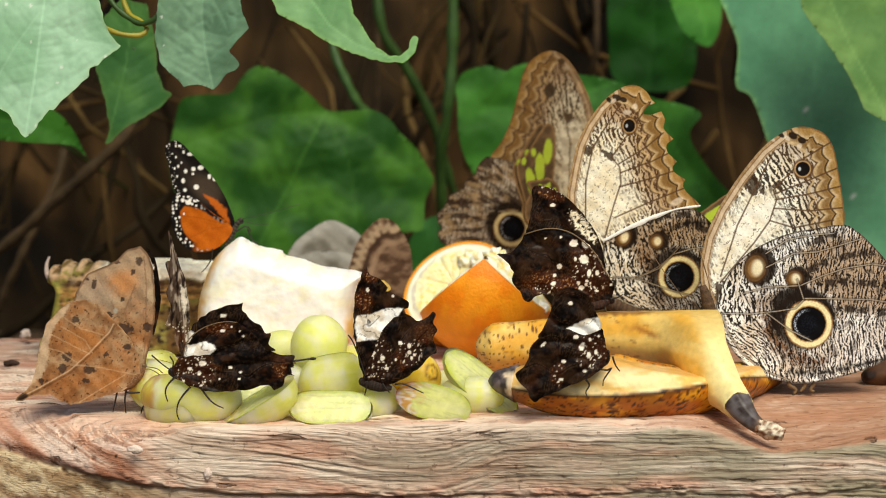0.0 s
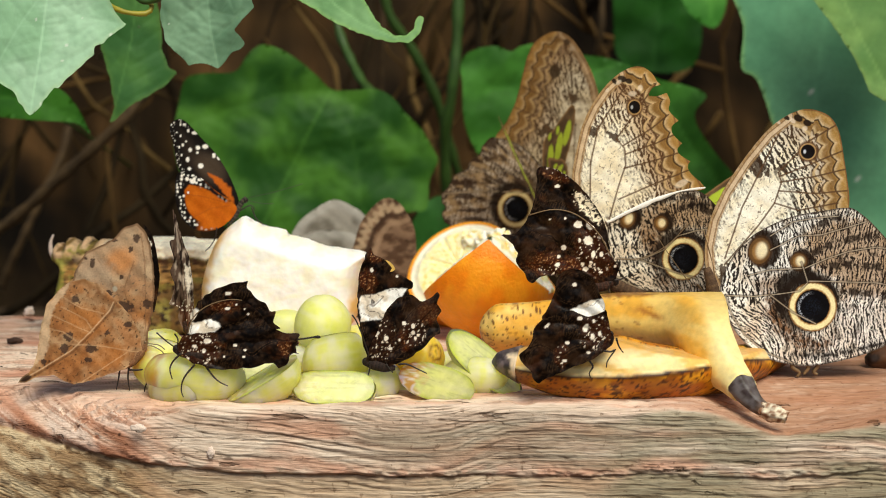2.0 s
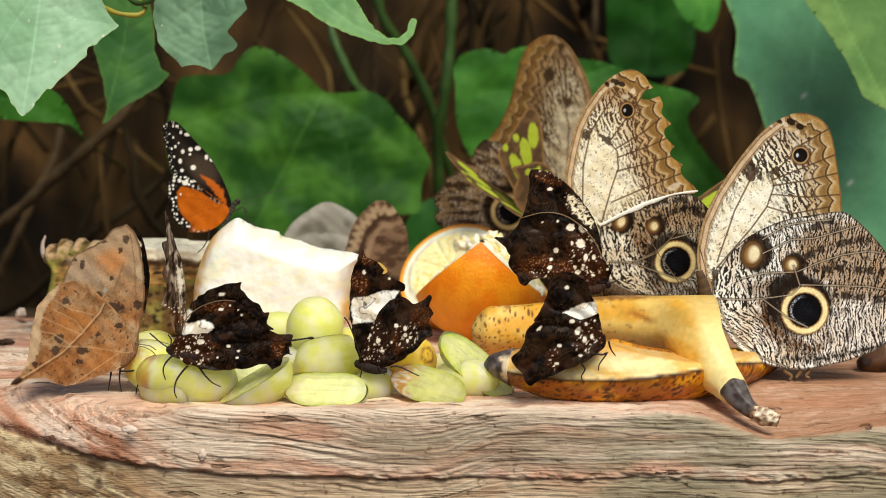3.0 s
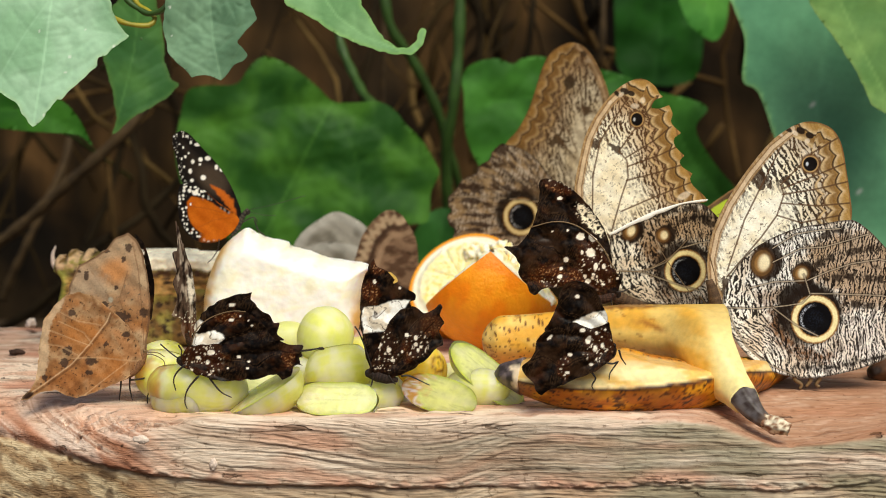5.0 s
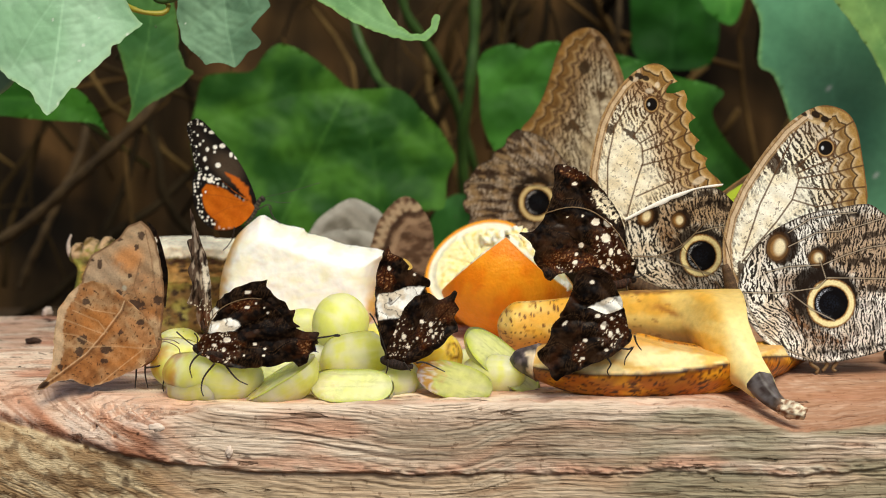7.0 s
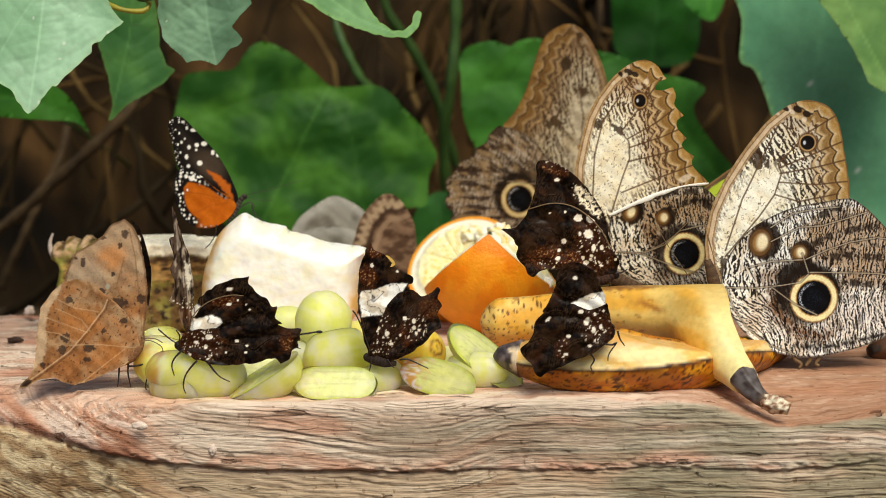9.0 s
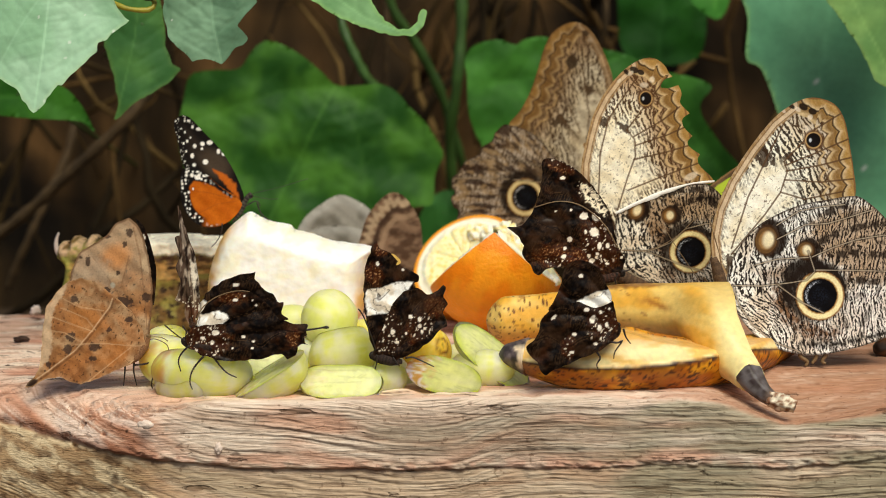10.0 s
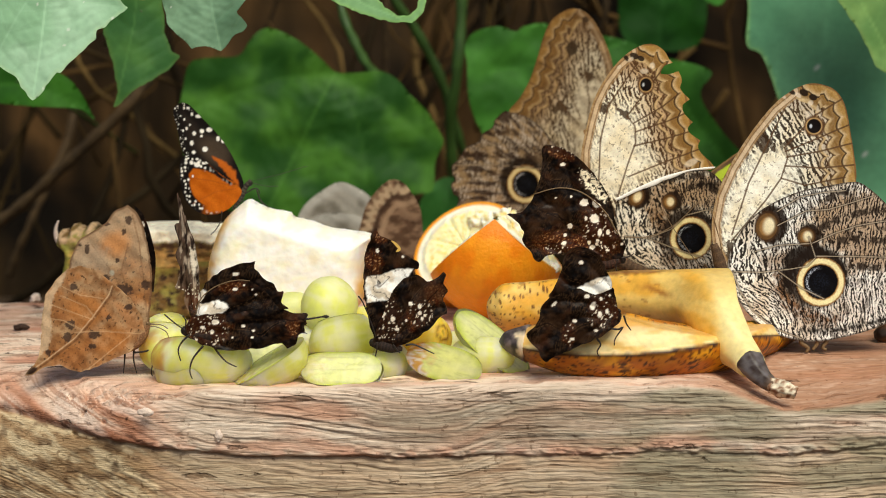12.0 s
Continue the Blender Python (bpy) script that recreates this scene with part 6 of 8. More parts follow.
def dark_on_grapes():
    back = ragged([(0.5, 5.5), (1.4, 12.3), (4.4, 17.6), (10.3, 22.0), (17.0, 24.5), (23.1, 25.4), (23.1, 25.4), (22.6, 22.8), (25.3, 19.5), (29.5, 16.9), (31.1, 14.0), (33.2, 14.0), (32.8, 11.9), (32.4, 9.7), (34.9, 7.6), (27.3, 5.5), (10.5, 4.7)], 0.35, 8)
    front = ragged([(0.5, 5.1), (1.4, 9.1), (4.8, 14.0), (10.2, 17.3), (16.5, 18.8), (21.5, 18.4), (25.3, 15.7), (28.6, 12.3), (31.5, 8.0), (33.2, 5.5), (23.1, 3.4), (10.5, 3.4)], 0.35, 9)
    hind = ragged([(-3.3, 1.3), (-1.0, 5.1), (4.7, 6.4), (14.7, 6.4), (25.2, 8.5), (31.5, 7.6), (36.5, 5.7), (41.5, 5.7), (41.5, 5.7), (42.0, 4.7), (40.7, 3.4), (41.9, 1.5), (41.9, 1.5), (40.5, 1.3), (40.9, -0.8), (43.2, -1.9), (43.2, -1.9), (39.8, -1.3), (38.3, -2.5), (37.7, -5.1), (34.3, -7.0), (34.3, -7.0), (32.7, -5.1), (29.3, -5.1), (25.1, -6.6), (16.7, -7.2), (8.3, -6.8), (2.5, -5.1), (-1.3, -2.5)], 0.35, 10)
    p1 = dark_paint(fan=(-1.0, 0.6), spots=[(15.7, 20.7, 1.24, 0.73)], pale=[(4.8, 14.0, 1.66, 2.90)], seed=1, white=[[(0.6, 11.2), (2.7, 15.2), (6.0, 14.0), (3.5, 10.2)]])
    p2 = dark_paint(fan=(-1.0, 0.6), white=[[(0.5, 5.9), (1.4, 10.2), (4.7, 10.2), (8.9, 11.4), (12.3, 10.2), (13.1, 8.5), (10.1, 5.9), (4.7, 5.5)]], spots=[(15.7, 15.4, 1.14, 0.62), (19.0, 16.9, 0.41, 0.41), (23.2, 13.3, 0.52, 0.41), (21.9, 15.2, 0.41, 0.41)],
                    rust=[(14.8, 16.5, 6.22, 2.90)], seed=5, veins=[[(7.4, 8.0), (14.8, 14.4), (21.1, 17.6)], [(8.5, 7.6), (19.0, 10.6), (27.3, 10.2)], [(8.9, 7.2), (21.0, 7.6), (31.5, 5.9)]])
    p3 = dark_paint(fan=(-1.0, 0.6), spots=[(18.3, 1.7, 0.83, 0.52), (8.0, 3.4, 1.45, 1.04), (6.7, -0.4, 0.83, 0.83), (3.2, 1.3, 0.83, 0.62), (22.0, 0.0, 0.52, 0.41), (21.4, -2.5, 0.62, 0.41), (14.2, -2.5, 0.41, 0.31), (8.8, -3.6, 0.41, 0.41), (4.6, -2.5, 0.41, 0.41)], dots=[(5.2, 0.6, 7.46, 7.05)],
                    rust=[(5.2, 0.6, 9.0, 6.22), (36.7, 1.3, 2.6, 4.0)], seed=9, pale=[(9.5, 5.1, 3.32, 1.04), (36.1, 3.4, 1.24, 2.49)], veins=[[(10.5, 3.4), (25.2, 4.7), (37.8, 3.4)], [(10.5, 0.6), (25.1, -0.8), (36.7, -2.5)]])
    t = thing("dark_butterfly", pose(-0.0910, -0.0140, 0.0203, 0, 0, 0), "dark brown butterfly with white spots and cream wing patch on grapes", "butterfly", "butterflies on the fruit")
    part("forewing", sheet("forewing", back, 0.4, p1, crumple(0.5, 31, (-1.0, 0.6)), 2.2), M_DARKWING, t)
    part("forewing", sheet("forewing", front, 0.34, p2, crumple(0.6, 32, (-1.0, 0.6)), -0.4), M_DARKWING, t)
    part("hindwing", sheet("hindwing", hind, 0.34, p3, crumple(0.6, 33, (-1.0, 0.6)), -1.2), M_DARKWING, t)
    part("hindwing", sheet("hindwing", hind, 1.0, p3, crumple(0.6, 33, (-1.0, 0.6)), 2.6), M_DARKWING, t)
    tail = resample([(u, v, -1.0) for u, v in [(40.9, 3.8), (44.5, 4.2), (47.8, 4.7), (49.9, 4.7)]], 12)
    tail = np.stack([tail[:, 0], tail[:, 2], tail[:, 1]], 1) / 1000
    part("tail", tube("tail", tail, np.r_[np.linspace(0.0004, 0.0003, 9), 0.0005, 0.0006, 0.0003], 8), M_BLACKBODY, t, "black knobbed wing tail")
    body(t, [(-4.2, 0.0), (-1.7, -1.3), (2.1, -1.7), (8.8, -2.5), (16.7, -2.5)], [1.2, 2.0, 2.3, 1.9, 0.8], None, (C(30, 22, 20), C(62, 44, 34)))
    dark_legs(t, ([(3.3, -5.5), (0.3, -8.9), (-1.4, -11.9), (-1.9, -15.3), (-1.1, -17.8)], [(7.1, -5.9), (9.5, -9.3), (12.0, -11.9), (15.4, -13.6)], [(-1.7, -1.3), (-4.7, -4.2), (-6.0, -7.2), (-5.2, -11.0)]), -1.0)
    limb(t, "forewing_rib", [(0.8, 6.2, -1.0), (2.6, 11.6, -1.1), (6.8, 15.6, -1.2), (12.0, 17.9, -1.2), (17.0, 18.8, -1.1), (21.0, 18.4, -0.9)], 0.24, 0.16, M_TANLEG, 20)
    head(t, -3.6, 0.0, 1.5, M_BLACKBODY, M_LEG)
    for a in ([(-3.8, 0.8), (-5.8, 2.1), (-7.9, 3.8), (-10.8, 6.4)], [(-3.3, 1.3), (-2.9, 3.8), (-4.1, 5.9)]):
        limb(t, "antenna", [(u, v, -0.6) for u, v in a], 0.22, 0.3, M_LEG)
    return t


def dark_by_pineapple():
    fore = ragged([(-2.5, 0.4), (-4.6, 7.5), (-6.1, 16.1), (-6.5, 24.6), (-6.0, 31.0), (-4.5, 36.7), (-2.4, 41.4), (-1.4, 42.9), (-0.3, 40.1), (2.6, 38.8), (5.6, 36.3), (7.7, 33.3), (11.5, 31.2), (14.2, 29.5), (14.0, 27.4), (11.9, 26.9), (12.3, 24.8), (8.5, 19.3), (4.3, 10.7), (0.9, 2.1)], 0.35, 11)
    hind = ragged([(-3.4, 0.0), (-2.1, 4.3), (2.2, 15.0), (5.1, 20.1), (8.9, 24.0), (13.6, 24.8), (17.4, 22.2), (21.6, 24.0), (23.3, 25.7), (24.4, 24.8), (24.4, 24.8), (23.3, 21.8), (25.0, 18.8), (25.0, 18.8), (23.1, 15.4), (24.6, 10.7), (20.8, 8.1), (17.4, 4.3), (12.7, 0.9), (8.9, -0.9), (5.1, -2.1), (0.8, -1.3)], 0.35, 12)
    p1 = dark_paint(fan=(-1.7, -0.4), white=[[(-5.9, 21.0), (-5.0, 24.8), (0.1, 25.2), (6.0, 27.4), (12.3, 27.4), (9.8, 23.5), (7.2, 19.7), (4.3, 16.3), (0.0, 15.4), (-5.0, 15.0)]], spots=[(-1.0, 34.4, 0.63, 0.84), (8.5, 32.0, 0.63, 0.42)],
                    rust=[(-2.4, 30.3, 3.77, 5.03), (0.1, 39.5, 2.93, 2.93)], pale=[(-3.7, 24.6, 2.93, 2.51), (6.8, 31.0, 5.45, 2.93)], seed=21, veins=[[(-3.4, 2.1), (-3.7, 23.5), (-1.6, 40.5)]])
    p2 = dark_paint(fan=(-1.7, -0.4), spots=[(-2.7, 11.6, 0.94, 0.73), (-1.0, 9.9, 0.84, 0.84), (0.2, 12.8, 0.84, 0.84), (0.5, 9.9, 0.84, 0.63), (11.0, 14.3, 0.84, 0.84), (4.3, 8.6, 0.84, 1.05), (1.1, 10.7, 0.63, 0.84), (14.4, 13.3, 0.84, 1.05), (14.4, 10.7, 0.84, 0.84), (15.3, 8.6, 0.63, 0.63), (9.3, 8.1, 0.52, 0.52), (5.9, 4.7, 0.84, 0.63)],
                    dots=[(2.1, 8.6, 6.29, 9.22), (14.8, 10.7, 4.61, 5.45)], rust=[(11.7, 8.1, 2.93, 4.61), (20.1, 18.2, 4.61, 4.61)], pale=[(17.0, 19.3, 7.12, 5.03), (4.3, 10.7, 2.93, 6.29)], seed=25,
                    veins=[[(2.1, 0.0), (5.1, 10.7), (8.5, 22.5)], [(4.2, 0.0), (12.7, 10.7), (21.2, 19.3)]])
    t, w = butterfly("dark_butterfly", pose(-0.0220, -0.0050, 0.0141, 0, 0, 0), "dark brown butterfly with broad white wing band beside the pineapple", [("forewing", fore, p1, 0.0, crumple(0.6, 41, (-1.7, -0.4))), ("hindwing", hind, p2, -0.7, crumple(0.6, 42, (-1.7, -0.4)))], M_DARKWING, 0.34)
    part("wing_hole_rim", sheet("wing_hole_rim", [(3.1, 37.1), (4.7, 38.0), (6.9, 36.3), (7.7, 34.6), (6.0, 33.7), (3.9, 35.0)], 0.4, lambda u, v, d: np.tile(C(224, 184, 96), (u.size, 1)), None, -0.4), M_WING, t, "worn yellow patch of the forewing")
    body(t, [(-4.2, -0.4), (-0.9, -1.3), (4.2, -2.6), (7.6, -3.0)], [1.2, 2.2, 2.0, 0.8], None, (C(26, 20, 18), C(56, 40, 32)))
    dark_legs(t, ([(-1.7, 0.0), (-1.9, -3.0), (-2.6, -5.6)], [(8.9, -1.3), (11.9, -1.1), (16.1, -3.0), (19.5, -4.7)], [(4.2, -1.1), (5.5, -3.0), (6.8, -4.3)]), -1.0)
    head(t, -3.4, -0.4, 1.4, M_BLACKBODY, M_LEG)
    limb(t, "antenna", [(u, v, -1.0) for u, v in [(-2.1, 2.1), (-4.2, 8.6), (-6.7, 15.0), (-8.4, 17.5)]], 0.2, 0.3, M_LEG)
    return t


def dark_on_orange():
    fore = ragged([(0.4, 9.2), (-0.1, 16.0), (-1.1, 21.0), (-2.7, 26.5), (-5.0, 31.0), (-8.4, 36.0), (-11.8, 39.9), (-16.4, 44.2), (-20.9, 47.1), (-25.4, 48.3), (-28.8, 48.0), (-29.7, 46.0), (-29.3, 43.3), (-29.7, 39.2), (-30.8, 34.2), (-32.1, 29.7), (-24.2, 25.1), (-10.6, 18.3)], 0.3, 13)
    hind = ragged([(3.6, 7.3), (0.4, 13.3), (-2.6, 19.2), (-6.5, 24.4), (-11.1, 28.1), (-16.3, 30.6), (-22.0, 31.7), (-27.6, 31.3), (-32.1, 29.4), (-33.7, 26.3), (-35.5, 24.0), (-37.7, 21.7), (-41.1, 21.0), (-43.9, 21.2), (-43.9, 21.2), (-41.8, 19.7), (-38.9, 17.1), (-37.0, 13.7), (-37.7, 10.3), (-36.3, 7.8), (-34.3, 5.7), (-33.1, 2.8), (-30.9, 1.8), (-28.6, 3.9), (-25.2, 4.8), (-19.5, 5.0), (-12.7, 3.4), (-8.2, 1.4), (-2.5, 0.0), (2.0, 2.3)], 0.3, 14)
    p1 = dark_paint(fan=(0.4, 0.9), mosaic=[[(-14.3, 39.2), (-11.6, 37.8), (-8.0, 34.2), (-5.2, 30.1), (-3.4, 25.6), (-4.7, 24.2), (-7.9, 27.8), (-11.6, 31.0), (-13.8, 33.7)]], spots=[(-21.3, 40.6, 1.1, 0.75)], rust=[(-22.0, 45.0, 7.0, 2.4, -20)],
                    dots=[(-22.0, 46.0, 6.5, 1.5, -15), (-12.5, 36.0, 3.6, 3.0)], seed=61, veins=[[(-1.5, 20.5), (-12.9, 29.6), (-26.6, 43.3)]])
    p2 = dark_paint(fan=(0.4, 0.9), spots=[(-12.9, 25.3, 1.9, 1.5), (-7.9, 25.0, 1.9, 1.7), (-9.0, 18.9, 1.9, 1.9), (-18.7, 16.0, 1.1, 1.1), (-6.9, 13.3, 0.9, 1.4), (-21.1, 9.2, 1.2, 0.8), (-9.8, 7.3, 1.2, 0.9), (-3.5, 13.3, 0.8, 1.2), (-0.3, 13.7, 0.6, 0.9), (-7.8, 10.1, 0.7, 0.6), (-3.7, 6.0, 0.9, 0.5), (2.0, 8.4, 0.5, 0.6), (-12.4, 19.0, 0.6, 1.0), (-4.0, 20.1, 0.8, 0.6), (-24.2, 27.4, 0.5, 0.4), (-18.1, 27.8, 0.5, 0.6), (-20.7, 12.4, 0.7, 0.7)],
                    dots=[(-6.4, 13.7, 7.6, 9.8), (-24.2, 7.2, 5.0, 2.2)], rust=[(-6.4, 13.7, 9.0, 12.0), (-26.0, 9.5, 9.0, 5.5), (-16, 9, 5, 4)], pale=[(-25.3, 21.7, 6.5, 5.0), (-33, 15, 4, 6)], seed=65,
                    veins=[[(-0.2, 2.3), (-15.1, 16.0), (-31.0, 22.8)], [(-1.4, 1.1), (-17.3, 9.1), (-35.4, 9.1)]])
    t, w = butterfly("dark_butterfly", pose(0.0708, 0.0580, 0.0337, 0, 0, 0), "dark brown butterfly with cream-spotted wings in front of the owl butterflies", [("forewing", fore, p1, 0.0, crumple(0.6, 51, (0.4, 0.9))), ("hindwing", hind, p2, -0.7, crumple(0.7, 52, (0.4, 0.9)))], M_DARKWING, 0.34)
    body(t, [(2.2, 2.7), (0.0, 1.4), (-3.6, 0.0), (-10.4, 0.0)], [1.2, 2.2, 2.0, 0.8], None, (C(40, 26, 20), C(76, 48, 34)))
    head(t, 2.3, 1.8, 1.4, M_BLACKBODY, M_LEG)
    dark_legs(t, ([(0.4, 2.3), (-0.5, -0.5), (0.0, -3.2)], [(1.8, 2.7), (5.0, 3.4), (6.8, 4.6)]), -0.8)
    # light seam where the hindwing meets the forewing
    limb(t, "hindwing_rib", [(-33.0, 29.0, -1.5), (-24.0, 31.3, -1.6), (-16.3, 30.4, -1.6), (-10.0, 26.8, -1.6), (-4.0, 20.6, -1.6), (0.2, 12.6, -1.6)], 0.22, 0.30, M_TANLEG, 20)
    return t


def dark_on_banana():
    fore = ragged([(-4.0, 1.7), (-3.6, 7.0), (-3.4, 11.2), (-4.6, 14.6), (-6.2, 18.5), (-7.7, 21.0), (-9.7, 23.1), (-12.5, 24.6), (-15.6, 25.0), (-18.7, 24.2), (-20.5, 22.1), (-21.6, 18.5), (-22.6, 14.7), (-24.2, 11.2), (-26.7, 7.0), (-23.8, 1.7), (-13.3, -0.4)], 0.3, 15)
    hind = ragged([(-3.0, 9.7), (-2.1, 6.3), (-1.5, 2.8), (0.0, -0.4), (-0.8, -2.9), (-3.9, -5.5), (-8.1, -8.4), (-13.3, -10.5), (-19.5, -13.3), (-24.7, -15.2), (-27.8, -17.3), (-29.5, -16.0), (-30.8, -12.6), (-33.3, -10.3), (-35.0, -7.4), (-32.1, -4.6), (-30.0, -0.8), (-29.4, 2.8), (-26.3, 6.3), (-21.7, 8.9), (-15.5, 9.9), (-9.6, 7.6), (-5.5, 8.9)], 0.3, 16)
    p1 = dark_paint(fan=(0.4, 0.4), white=[[(-16.3, 9.9), (-12.8, 11.8), (-8.8, 13.3), (-3.6, 14.6), (-3.2, 9.5), (-5.9, 8.0), (-9.2, 5.5), (-12.7, 7.4)]], spots=[(-14.7, 19.4, 0.9, 0.7)], pale=[(-9.3, 16.6, 3.4, 5.0)], seed=71, tone=0.9)
    p2 = dark_paint(fan=(0.4, 0.4), spots=[(-10.6, 3.4, 1.1, 1.6, -20), (-8.1, 0.0, 0.8, 1.2), (-5.4, 1.3, 0.7, 1.0), (-17.3, -2.1, 0.85, 0.7), (-18.3, -8.8, 0.9, 0.6), (-9.5, -5.7, 0.8, 0.6), (-12.8, 7.0, 1.0, 0.8), (-7.5, 6.0, 0.6, 0.7), (-24.8, 4.2, 1.3, 0.6, 40), (-4.4, 7.2, 0.5, 0.4), (-6.0, -3.6, 0.6, 0.5)],
                    dots=[(-7.4, 1.4, 6.0, 7.0), (-19.6, -7.0, 2.0, 4.6)], rust=[(-6.0, 1.7, 5.4, 6.2), (-19.6, -7.0, 2.6, 4.6)], pale=[(-24.8, -2.4, 5.0, 3.9), (-15, -8, 6, 3)], seed=75)
    t, w = butterfly("dark_butterfly", pose(0.0667, -0.0180, 0.0251, 0, 0, 0), "dark brown butterfly with white specks feeding on the banana", [("forewing", fore, p1, 0.0, crumple(0.6, 61, (0.4, 0.4))), ("hindwing", hind, p2, -0.7, crumple(0.6, 62, (0.4, 0.4)))], M_DARKWING, 0.34)
    body(t, [(-2.0, 0.6), (-4.4, -2.0), (-8.0, -5.0), (-13.1, -7.6)], [0.9, 1.6, 1.6, 0.7], None, (C(26, 20, 18), C(60, 42, 32)))
    head(t, -1.2, 0.8, 1.1, M_BLACKBODY, M_LEG)
    dark_legs(t, ([(-3.9, -5.1), (-1.2, -5.5), (0.5, -4.6), (-2.4, -8.9), (-2.8, -11.4)], [(-9.1, -8.9), (-7.8, -11.0), (-9.1, -13.5), (-8.6, -15.2)], [(0.8, -0.4), (1.7, -3.4), (3.4, -5.9)]), -0.8)
    return t


def dark_edge_on():
    out = [(-5.6, 48.5), (-4.7, 45.8), (-3.1, 38.7), (-1.0, 30.8), (0.7, 24.5), (2.0, 17.0), (1.2, 11.2), (2.5, 4.0), (0.7, -0.9), (-2.2, 1.3), (-3.9, 5.8), (-3.2, 9.4), (-7.2, 10.7), (-6.5, 13.0), (-5.1, 18.3), (-6.8, 23.7), (-5.2, 28.5), (-6.9, 35.2), (-4.9, 37.0)]
    out2 = [(-3.9, 41.4), (-1.4, 33.0), (0.3, 28.5), (1.5, 18.5), (1.9, 8.5), (2.2, 1.8), (0.4, -0.4), (-0.8, 6.3), (-1.6, 17.4), (-2.7, 30.8)]

    def paint(u, v, d):
        g = fbm(u * 0.5, v * 0.12, 4, 91)
        c = mix(np.tile(C(84, 66, 54), (u.size, 1)), C(176, 158, 140), sstep(0.5, 0.68, g))
        c = mix(c, C(38, 27, 22), sstep(0.5, 0.34, fbm(u * 0.7 + 4, v * 0.14, 3, 95)))
        c = mix(c, C(226, 214, 196), region(u, v, [(-1.0, 26.8), (0.7, 25.4), (1.5, 17.9), (0.2, 15.2), (-0.6, 20.8)], 0.4, 0.8, 3))
        c = mix(c, C(92, 50, 28), 0.7 * sstep(14, 4, v))
        return mix(c, C(232, 220, 200), sstep(16, 8, v) * cells(u, v, 1.3, 97, 0.5, 0.15, 0.36))

    t, w = butterfly("dark_butterfly", pose(-0.0961, 0.0340, 0.0194, 0, 0, 0), "bark-grey butterfly with narrow closed wings seen along their edge", [("forewing", out, paint, 0.0, wave(0.8, 71, 0.12)), ("hindwing", out2, paint, -1.2, wave(0.8, 72, 0.12))], M_WING, 0.36, far_gap=3.0)
    body(t, [(0.9, -1.8), (0.0, 0.9), (-1.3, 4.0)], [1.6, 2.2, 1.2], None, (C(40, 26, 20), C(80, 52, 36)))
    dark_legs(t, ([(0.4, -0.4), (-1.4, -3.1), (-2.7, -5.4)], [(1.3, -0.4), (2.2, -3.8), (1.3, -6.7)]))
    return t


DARK_A = dark_on_grapes()
dark_by_pineapple()
dark_on_orange()
dark_on_banana()
dark_edge_on()


